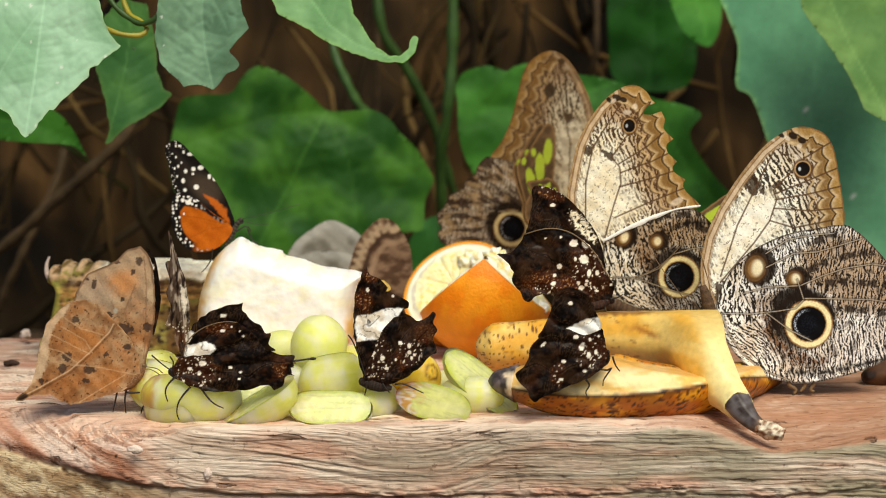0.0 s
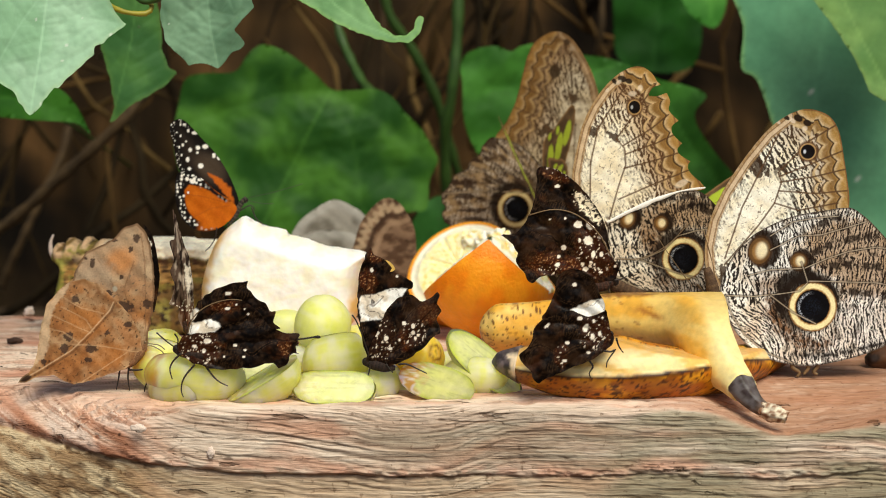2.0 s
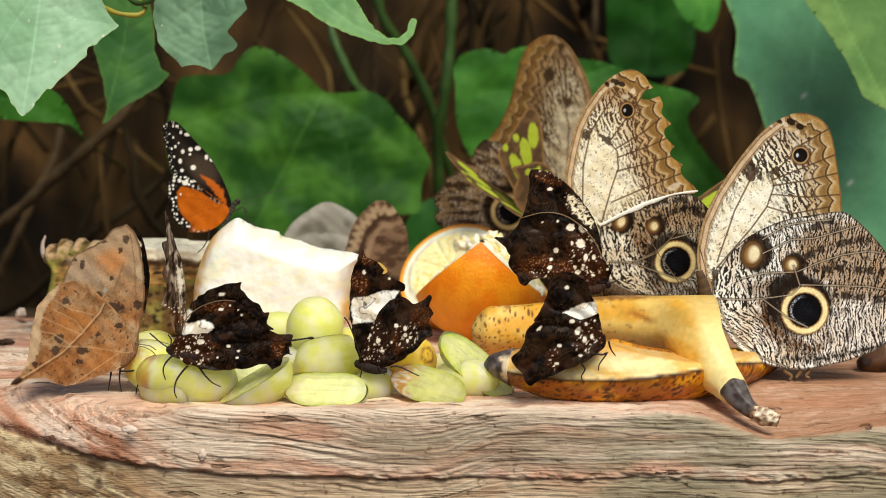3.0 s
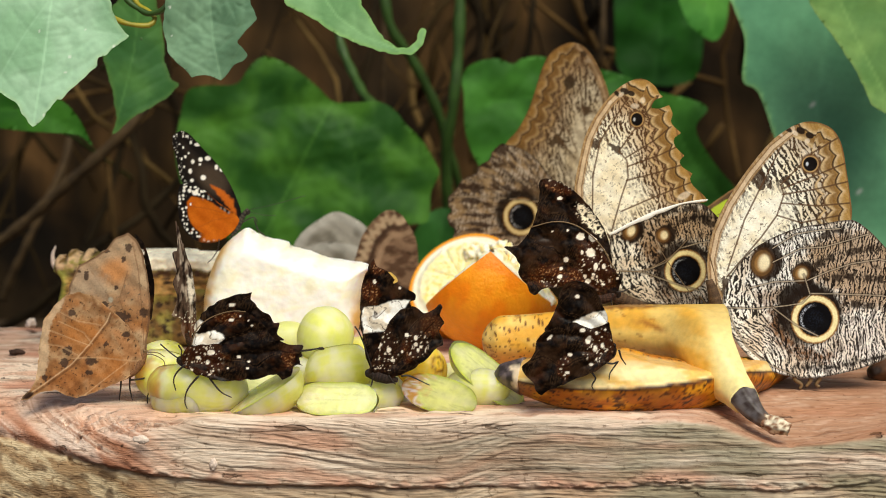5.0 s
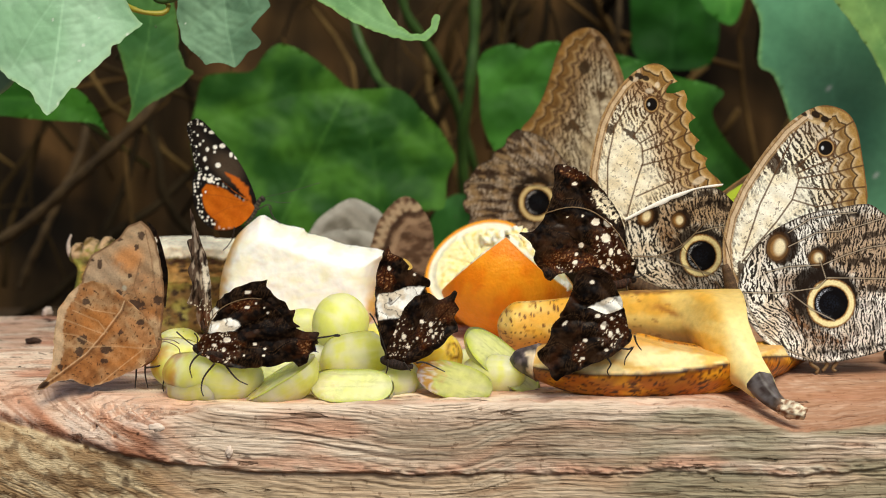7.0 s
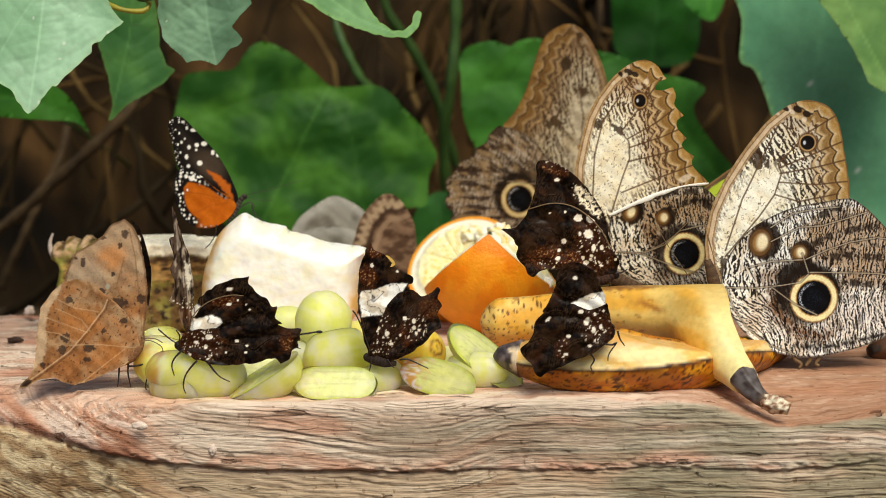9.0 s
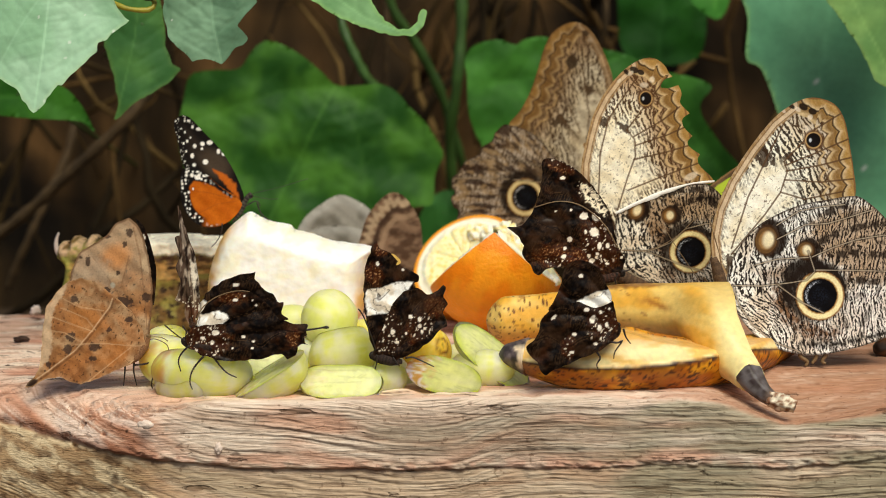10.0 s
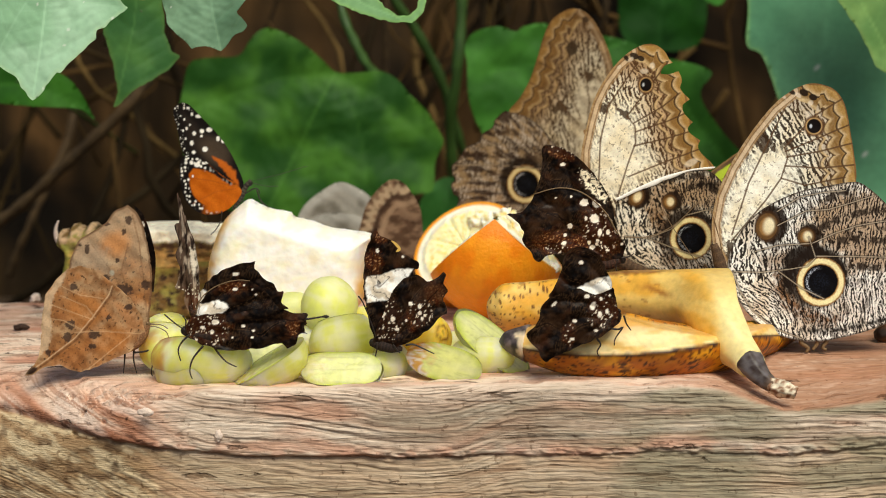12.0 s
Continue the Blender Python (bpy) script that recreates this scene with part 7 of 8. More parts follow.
# ---------------------------------------------------------------- leaf-like butterfly
def leaf_butterfly():
    fore = ragged([(0.0, 1.1), (-4.6, 9.8), (-13.0, 18.4), (-21.5, 24.9), (-27.9, 28.0), (-27.4, 31.4), (-26.1, 34.4), (-23.4, 39.6), (-21.2, 40.9), (-18.6, 42.4), (-13.5, 45.6), (-9.5, 50.4), (-5.0, 52.3), (-5.0, 52.3), (-1.9, 49.5), (0.6, 44.3), (2.4, 36.2), (3.4, 27.1), (3.1, 18.4), (1.9, 10.2), (1.4, 5.4)], 0.22, 17)
    hind = ragged([(0.5, 2.8), (-0.7, 9.8), (-4.5, 16.7), (-9.6, 21.5), (-13.8, 24.9), (-18.4, 28.4), (-23.6, 29.7), (-28.3, 28.4), (-33.1, 24.1), (-37.1, 18.4), (-38.5, 9.8), (-39.3, 1.1), (-40.3, -4.6), (-42.3, -8.1), (-44.7, -10.2), (-45.8, -12.0), (-45.8, -12.0), (-43.2, -11.8), (-38.0, -8.9), (-32.4, -8.1), (-29.8, -9.6), (-24.7, -11.1), (-17.8, -8.9), (-11.7, -5.9), (-5.9, -3.7), (-1.7, 0.2)], 0.22, 18)

    def base(u, v, d, seed):
        c = mix(np.tile(C(176, 128, 84), (u.size, 1)), C(196, 166, 130), sstep(0.4, 0.65, fbm(u * 0.09, v * 0.09, 3, seed)))
        c = mix(c, C(186, 122, 68), 0.55 * sstep(0.5, 0.7, fbm(u * 0.11 + 7, v * 0.11, 2, seed + 3)))
        c = mix(c, C(146, 100, 66), 0.6 * sstep(0.5, 0.75, fbm(u * 0.4, v * 0.4, 3, seed + 5)))
        c = mix(c, C(124, 82, 50), 0.5 * sstep(0.50, 0.66, fbm(u * 0.16, v * 0.16, 3, seed + 11)))
        return mix(c, C(74, 52, 40), 0.9 * sstep(0.69, 0.76, fbm(u * 0.8, v * 0.8, 2, seed + 9)))

    def blot(c, u, v, spots, seed):
        for p in spots:
            c = mix(c, C(66, 50, 42), 0.9 * sstep(1.02, 0.82, ell(u, v, p) + 1.1 * (fbm(u * 0.8, v * 0.8, 3, seed) - 0.5)))
        return c

    def p1(u, v, d):
        c = base(u, v, d, 3) * np.array([0.84, 0.80, 0.76])
        c = mix(c, C(190, 168, 138), 0.55 * sstep(16, 44, v))
        c = mix(c, C(198, 128, 66), 0.7 * sstep(1.2, 0.4, ell(u, v, [(-10.2, 37.4, 7.22, 5.52, 30)][0])))
        for vn in ([(0.1, 5.4), (-5.5, 18.4), (-8.2, 27.1), (-5.0, 37.9)], [(1.0, 9.8), (0.3, 22.8), (-1.0, 37.9), (-3.2, 48.6)], [(-4.5, 14.1), (-11.8, 27.1), (-19.1, 37.9)]):
            c = mix(c, C(122, 88, 62), 0.6 * sstep(0.34, 0.14, line_dist(u, v, vn)))
        c = mix(c, C(170, 148, 124), 0.6 * region(u, v, [(-27.9, 28.2), (-23.4, 39.0), (-12.8, 35.7), (-11.9, 24.9), (-17.2, 28.2)], 3, 2))
        c = blot(c, u, v, [(-7.6, 20.2, 3.82, 2.34), (1.2, 21.9, 2.12, 2.12), (-5.8, 14.1, 2.97, 1.27), (-4.7, 46.5, 1.49, 1.70), (-6.7, 42.2, 1.06, 1.27), (-13.0, 45.2, 1.27, 0.64), (-9.4, 31.4, 0.85, 0.85), (-14.0, 24.9, 1.70, 1.27), (-2.0, 9.8, 0.85, 1.27), (-20.7, 36.2, 1.06, 2.12), (-23.4, 37.4, 0.85, 0.64)], 5)
        c = mix(c, C(190, 186, 166), 0.7 * sstep(1.1, 0.6, ell(u, v, [(-11.6, 26.7, 1.06, 1.27)][0])))
        return mix(c, C(112, 82, 58), 0.8 * sstep(0.9, 0.4, d))

    def p2(u, v, d):
        c = base(u, v, d, 13) * np.array([0.80, 0.72, 0.64])
        c = mix(c, C(176, 112, 56), 0.6 * sstep(1.15, 0.5, ell(u, v, (-22.0, 13.0, 9.0, 8.0, 40)) + 0.5 * (fbm(u * 0.2, v * 0.2, 3, 19) - 0.5)))
        c = mix(c, C(182, 116, 58), 0.6 * sstep(1.15, 0.5, ell(u, v, (-12.0, 1.0, 9.0, 6.0, 20)) + 0.5 * (fbm(u * 0.2, v * 0.2, 3, 29) - 0.5)))
        c = mix(c, C(208, 180, 146), 0.75 * region(u, v, [(-28.3, 28.4), (-33.1, 24.1), (-37.1, 18.4), (-38.5, 9.8), (-39.3, 1.1), (-42.0, -6.0), (-37.6, -3.0), (-35.4, 1.5), (-35.2, 12.0), (-33.4, 19.0), (-30.2, 23.6)], 0.5, 0.9))
        c = blot(c, u, v, [(-26.1, 21.7, 1.49, 1.27), (-27.8, 7.2, 1.91, 1.91), (-29.2, 2.4, 1.70, 1.91), (-18.9, 3.3, 2.34, 1.70), (-19.8, -1.1, 1.70, 1.06), (-13.2, 9.8, 1.27, 0.85), (-5.6, 13.7, 1.70, 1.06), (-36.6, -3.3, 1.27, 1.06)], 15)
        mid = [(-45.4, -11.5), (-37.1, -5.9), (-26.2, 2.2), (-19.6, 9.8), (-13.0, 18.4), (-11.7, 21.7)]
        c = mix(c, C(96, 64, 42), 0.6 * sstep(0.5, 0.2, line_dist(u, v, [(a + 0.4, b - 0.8) for a, b in mid])))
        c = mix(c, C(216, 184, 146), 0.6 * sstep(0.34, 0.14, line_dist(u, v, mid)))
        for vn in ([(-26.2, 4.3), (-15.4, 4.6), (-0.4, 3.3)], [(-24.3, -12.0), (-13.4, -3.3), (-5.5, 2.8)], [(-31.3, 18.4), (-21.7, 14.1), (-18.5, 9.8)], [(-36.8, 9.8), (-30.4, 8.9), (-24.0, 5.4)], [(-32.3, 22.8), (-23.8, 18.4), (-15.2, 17.1)], [(-35.4, 15.2), (-26.0, 11.5), (-19.6, 9.3)]):
            c = mix(c, C(206, 168, 126), 0.55 * sstep(0.30, 0.12, line_dist(u, v, vn)))
        c = mix(c, C(44, 30, 25), 0.95 * sstep(1.1, 0.7, ell(u, v, (-43.6, -10.2, 3.0, 1.5, 20))))
        return mix(c, C(206, 172, 130), 0.25 * sstep(0.6, 0.2, d))

    t, w = butterfly("leaf_butterfly", pose(-0.1122, 0.0070, 0.0133, 0, 0, 0), "brown dead-leaf butterfly with blotched closed wings standing on the board", [("forewing", fore, p1, 0.0, wave(0.7, 81)), ("hindwing", hind, p2, -0.8, wave(0.7, 82))], M_WING, 0.36)
    part("wing_margin", sheet("wing_margin", [(-2.7, 51.6), (-0.6, 50.4), (1.1, 47.8), (2.7, 43.0), (4.2, 36.6), (4.9, 31.4), (4.2, 22.8), (3.3, 18.4), (2.6, 31.4), (0.6, 44.3)], 0.4, dark_paint(spots=[(0.4, 44.8, 0.64, 1.06)], seed=3), None, 1.2), M_DARKWING, t, "dark brown edge of the far forewing")
    body(t, [(1.4, 7.2), (0.1, 3.7), (-3.0, -0.7), (-7.4, -3.7)], [0.8, 1.7, 1.6, 0.8], None, (C(126, 88, 58), C(140, 100, 68)))
    head(t, 1.2, 7.0, 1.1, M_TANLEG, M_TANLEG)
    dark_legs(t, ([(-7.8, -3.7), (-8.1, -7.6), (-8.6, -12.0)], [(-4.3, -2.4), (-4.6, -6.7), (-3.6, -12.0)], [(-4.8, -4.1), (-0.1, -3.7), (4.1, -2.4), (2.9, -7.6), (2.0, -12.0), (3.2, -15.5)]))
    for a in ([(0.9, 5.4), (3.9, 5.9), (8.2, 3.7), (9.0, 0.7)], [(1.4, 6.7), (6.1, 6.5), (8.7, 5.0)]):
        limb(t, "antenna", [(u, v, 0.5) for u, v in a], 0.16, 0.2, M_TANLEG)
    return t


LEAF_B = leaf_butterfly()


# ---------------------------------------------------------------- orange and black butterfly on the pineapple
def tiger_butterfly():
    fore = [(0.5, 0.5), (-3.8, 2.9), (-11.0, 7.7), (-18.1, 13.0), (-23.4, 16.4), (-24.8, 18.8), (-25.7, 22.6), (-26.6, 27.9), (-27.7, 32.2), (-28.1, 35.6), (-26.9, 37.7), (-24.5, 38.9), (-24.5, 38.9), (-21.2, 37.5), (-15.5, 31.3), (-9.4, 24.6), (-4.6, 17.3), (-1.3, 10.1), (0.5, 4.8)]
    hind = [(0.0, 1.0), (-2.8, 4.3), (-8.6, 8.2), (-15.2, 14.0), (-21.4, 17.1), (-25.0, 15.7), (-26.1, 11.6), (-26.1, 6.8), (-25.2, 0.5), (-22.2, -4.8), (-17.4, -8.2), (-12.1, -8.9), (-6.8, -7.0), (-2.9, -3.9), (-1.0, -1.4)]

    def p1(u, v, d):
        c = mix(np.tile(C(44, 36, 30), (u.size, 1)), C(24, 20, 18), sstep(6, 2, d))
        c = mix(c, C(86, 72, 58), 0.6 * sstep(1.2, 0.4, ell(u, v, (-11.0, 18.0, 9.0, 6.0, -45))))
        c = mix(c, C(186, 94, 26), region(u, v, [(-0.9, 2.2), (-2.6, 9.4), (-7.5, 14.2), (-12.1, 15.9), (-9.7, 12.5), (-5.7, 7.7)], 0.5, 0.6, 3))
        for p in [(-21.9, 36.5, 0.96, 0.72), (-17.6, 33.0, 1.67, 0.96), (-20.3, 33.9, 0.72, 0.96), (-19.6, 25.8, 0.96, 1.20), (-16.3, 26.7, 1.20, 1.20), (-13.2, 27.2, 1.67, 1.20), (-16.5, 24.6, 0.72, 0.72), (-9.6, 23.4, 0.96, 1.44), (-7.5, 22.6, 0.96, 1.44), (-15.2, 19.0, 1.44, 1.44), (-20.7, 21.7, 0.96, 1.44), (-21.3, 29.4, 0.48, 0.60), (-22.7, 27.9, 0.60, 0.96), (-20.0, 17.8, 0.96, 0.96), (-23.6, 31.8, 0.48, 0.72), (-25.1, 33.2, 0.48, 0.48), (-27.4, 36.5, 0.48, 0.48), (-24.2, 27.0, 0.48, 0.72), (-23.3, 23.6, 0.48, 0.72), (-23.6, 36.5, 0.48, 0.72)]:
            c = mix(c, C(244, 240, 230), sstep(0.88, 0.66, ell(u, v, p)))
        return mix(c, C(236, 230, 218), sstep(2.0, 1.0, d) * sstep(-18, -24, u) * cells(u, v, 0.95, 8, 0.5, 0.2, 0.4))

    def p2(u, v, d):
        c = mix(np.tile(C(168, 78, 10), (u.size, 1)), C(196, 104, 22), fbm(u * 0.25, v * 0.25, 2, 4))
        top = region(u, v, [(-26.1, 8.2), (-26.2, 16.4), (-20.9, 17.3), (-15.2, 14.5), (-8.1, 7.7), (-2.8, 3.9), (-5.2, 3.9), (-10.5, 7.7), (-15.3, 10.1), (-20.1, 11.1), (-22.5, 8.2), (-23.6, -1.4)], 0.5, 0.5, 5)
        edge = np.maximum(top, sstep(4.4, 3.6, d) * np.maximum(sstep(-14, -18, u), 0.9 * sstep(-7, -9, v) * sstep(-6, -10, u)))
        c = mix(c, C(22, 18, 17), edge)
        for p in [(-21.0, 13.5, 0.96, 0.96), (-18.6, 12.5, 1.44, 1.20), (-14.3, 13.7, 0.96, 0.96), (-15.7, 13.0, 0.72, 0.48), (-18.6, 14.9, 0.72, 0.48), (-20.6, 7.7, 0.48, 0.48), (-22.5, 6.3, 0.48, 0.72)]:
            c = mix(c, C(244, 240, 230), sstep(0.98, 0.74, ell(u, v, p)))
        c = mix(c, C(150, 74, 24), 0.6 * np.maximum(sstep(0.3, 0.1, line_dist(u, v, [(-2.6, 2.2), (-11.0, 1.0), (-20.7, -3.9)])), sstep(0.3, 0.1, line_dist(u, v, [(-2.6, 2.9), (-13.4, 5.8), (-21.8, 7.0)]))))
        dots = cells(u, v, 1.75, 12, 0.75, 0.24, 0.4)
        return mix(c, C(240, 236, 226), dots * edge * sstep(3.8, 3.0, d) * sstep(0.4, 0.8, d) * (1 - 0.8 * sstep(-16, -12, u) * sstep(0, 4, v)))

    t, w = butterfly("tiger_butterfly", pose(-0.0836, 0.1150, 0.0592, 0, 0, 0), "slender black and orange butterfly with white dots on the pineapple", [("forewing", fore, p1, 0.0, wave(0.4, 91)), ("hindwing", hind, p2, -0.6, wave(0.4, 92))], M_WING, 0.34)
    body(t, [(3.9, 5.3), (2.4, 3.9), (0.5, 1.0), (-1.5, -3.4), (-4.4, -6.8)], [0.9, 1.2, 1.4, 1.0, 0.4], None, (C(20, 18, 18), C(88, 80, 66)))
    head(t, 3.4, 4.3, 1.2, M_BLACKBODY, M_LEG)
    for a in ([(0.5, -2.9), (0.9, -8.7), (2.3, -13.5), (2.7, -16.4)], [(1.4, 0.0), (4.8, 1.9), (6.7, 1.9), (7.7, 0.0)], [(-8.7, -7.2), (-9.3, -11.6), (-11.7, -15.5), (-13.7, -17.4)], [(6.3, 1.4), (8.1, -3.4), (11.5, -6.3), (13.4, -8.7)]):
        limb(t, "leg", [(u, v, -0.6) for u, v in a], 0.32, 0.18, M_LEG)
    for a in ([(4.4, 5.3), (15.4, 7.7), (28.0, 11.3)], [(4.4, 4.3), (10.6, 2.9), (15.4, 2.9)]):
        limb(t, "antenna", [(u, v, 0.4) for u, v in a], 0.09, 0.12, M_LEG)
    return t


tiger_butterfly()


# ---------------------------------------------------------------- green malachite butterflies
G_FORE = [(0, 4), (15, 14), (32, 24), (43, 28), (48, 25), (46, 16), (43, 8), (41, 0), (28, -2), (12, -2), (0, 0)]
G_HIND = [(0, 2), (12, 1), (22, -1), (26, -6), (26, -13), (23, -18), (19, -25), (16, -20), (9, -20), (3, -14)]


def green_paint(spots, seed):
    def paint(u, v, d):
        u = np.abs(u)
        c = mix(np.tile(C(84, 64, 44), (u.size, 1)), C(112, 86, 58), sstep(0.45, 0.7, fbm(u * 0.15, v * 0.15, 3, seed)))
        c = mix(c, C(156, 118, 74), 0.6 * sstep(1.6, 0.4, d))
        for p in spots:
            r = ell(u, v, p) + 0.25 * (fbm(u * 0.5, v * 0.5, 2, seed + 4) - 0.5)
            c = mix(c, C(168, 184, 56), sstep(1.08, 0.92, r))
        return c
    return paint


def green_butterfly(m, label):
    t = thing("green_butterfly", m, label, "butterfly", "butterflies on the fruit")
    pf = green_paint([(36, 20, 6, 2.8, 30), (32, 12.5, 7, 3, 20), (30, 5, 6.5, 2.8, 8), (16, 7, 8, 3.2, 30), (41, 12, 2, 1.6), (41, 5, 1.8, 1.5), (14, 0.5, 9, 1.6, 0)], 7)
    ph = green_paint([(11, -6, 9, 4, -20), (19, -10, 4.5, 2.6, -40), (22.5, -6, 1.5, 1.2), (23, -11, 1.4, 1.2), (20, -16, 1.6, 1.2)], 11)
    wings = []
    for side in (-1, 1):
        f = part("forewing", sheet("forewing", [(side * a, b) for a, b in G_FORE], 0.6, pf, wave(0.3, 3)), M_WING, t)
        h = part("hindwing", sheet("hindwing", [(side * a, b) for a, b in G_HIND], 0.6, ph, wave(0.3, 4), 0.4), M_WING, t)
        wings.append((side, f, h))
    body(t, [(0, 12), (0, 6), (0, -4), (0, -18)], [1.2, 2.0, 1.8, 0.7], None, (C(44, 34, 28), C(96, 84, 60)))
    for s in (-1, 1):
        limb(t, "antenna", [(s * 0.8, 12, 0), (s * 4, 20, -1), (s * 7, 27, -1)], 0.15, 0.2, M_LEG)
        limb(t, "leg", [(s * 1.2, 4, 1), (s * 4, 5, 4), (s * 5, 6, 9)], 0.25, 0.15, M_LEG)
    return t, wings


def wing_pose(side, up):
    return pose(0, 0, 0, 0, 0, -side * up)


def wing_lean(side, lean, face, reach=0.0, sweep=27.5):
    """Wing that leans this many degrees from upright and turns its face; reach tips it towards the front, sweep turns it in its plane."""
    a, f, r = radians(lean), radians(face), radians(reach)
    axis = Vector((-math.sin(a) * math.cos(r), -math.sin(r), math.cos(a) * math.cos(r)))
    flat = Vector((math.cos(a), 0, math.sin(a)))
    deep = axis.cross(flat).normalized()
    lead = flat * math.sin(f) + deep * math.cos(f)
    c, k = math.cos(radians(sweep)), math.sin(radians(sweep))
    x, z = (axis * c - lead * k) * side, axis * k + lead * c
    y = z.cross(x)
    return GREEN_REST.to_3x3().inverted().to_4x4() @ Matrix((x, y, z)).transposed().to_4x4()


GREEN_REST = pose(*(0.0517, 0.1900, 0.0470), -71, 0, 0)
GREEN, GREEN_WINGS = green_butterfly(GREEN_REST, "brown and lime-green butterfly beating its wings")
STILL, STILL_WINGS = green_butterfly(pose(*(0.1078, 0.1250, 0.0560), -63, 0, 0), "lime-green and brown butterfly resting behind the owl butterfly")
for side, f, h in STILL_WINGS:
    for w in (f, h):
        w.matrix_basis = wing_pose(side, 20)


# ---------------------------------------------------------------- blurred butterflies behind the fruit
def plain_butterflies():
    def p1(u, v, d):
        c = mix(np.tile(C(156, 150, 138), (u.size, 1)), C(116, 110, 98), sstep(0.4, 0.7, fbm(u * 0.1, v * 0.1, 3, 3)))
        return mix(c, C(190, 186, 176), 0.6 * sstep(6, 2, d))

    out = [(-21.8, -5.6), (-20.1, 3.9), (-15.0, 12.9), (-5.5, 20.2), (2.3, 23.6), (10.1, 20.8), (17.4, 15.2), (19.0, 5.6), (19.0, -8.4), (-0.1, -14.1)]
    t, w = butterfly("grey_butterfly", pose(-0.0514, 0.2700, 0.0258, 0, 0, 0), "pale grey butterfly with closed wings behind the pineapple", [("forewing", out, p1, 0, wave(0.6, 3)), ("hindwing", [(-19.6, -8.4), (-16.7, 2.8), (-5.5, 8.4), (11.2, 7.0), (19.0, 0.0), (16.7, -11.3), (-0.1, -15.5)], p1, -0.8, wave(0.6, 5))], M_WING, 1.0)
    body(t, [(19.0, -5.6), (13.9, -9.9), (2.7, -14.1)], [1.2, 2.2, 1.0])

    def p2(u, v, d):
        c = mix(np.tile(C(126, 100, 78), (u.size, 1)), C(84, 62, 46), sstep(0.4, 0.6, fbm(u * 0.12, v * 0.3, 3, 9)))
        m, s = along(u, v, [(-16.1, 13.0), (-11.7, 25.6), (-2.6, 35.6), (4.4, 35.6)])
        c = mix(c, C(196, 172, 138), 0.6 * sstep(2.6, 1.0, np.abs(m - 3.4 + 1.2 * np.sin(s * 1.6))))
        c = mix(c, C(58, 40, 30), 0.8 * sstep(1.4, 0.8, np.abs(m - 7)))
        return mix(c, C(164, 136, 108), 0.6 * sstep(1.6, 0.9, np.abs(m - 10.5)))

    t, w = butterfly("brown_butterfly", pose(-0.0226, 0.2250, 0.0174, 0, 0, 0), "brown butterfly with pale-banded closed wings behind the fruit", [("forewing", [(-17.2, 8.1), (-15.5, 14.6), (-11.7, 25.9), (-2.6, 35.9), (4.4, 35.9), (9.7, 29.7), (13.4, 21.6), (14.0, 8.1), (10.7, -5.4), (-2.7, -8.1), (-13.4, -2.7)], p2, 0, wave(0.6, 7)), ("hindwing", [(-13.4, 0.0), (-8.0, 13.5), (5.4, 18.9), (14.8, 10.8), (14.0, -2.7), (5.4, -10.8), (-5.4, -10.8)], p2, -0.8, wave(0.6, 8))], M_WING, 0.8)
    body(t, [(15.0, 8.1), (12.9, 0.0), (5.4, -9.5)], [1.2, 2.4, 1.0])


plain_butterflies()


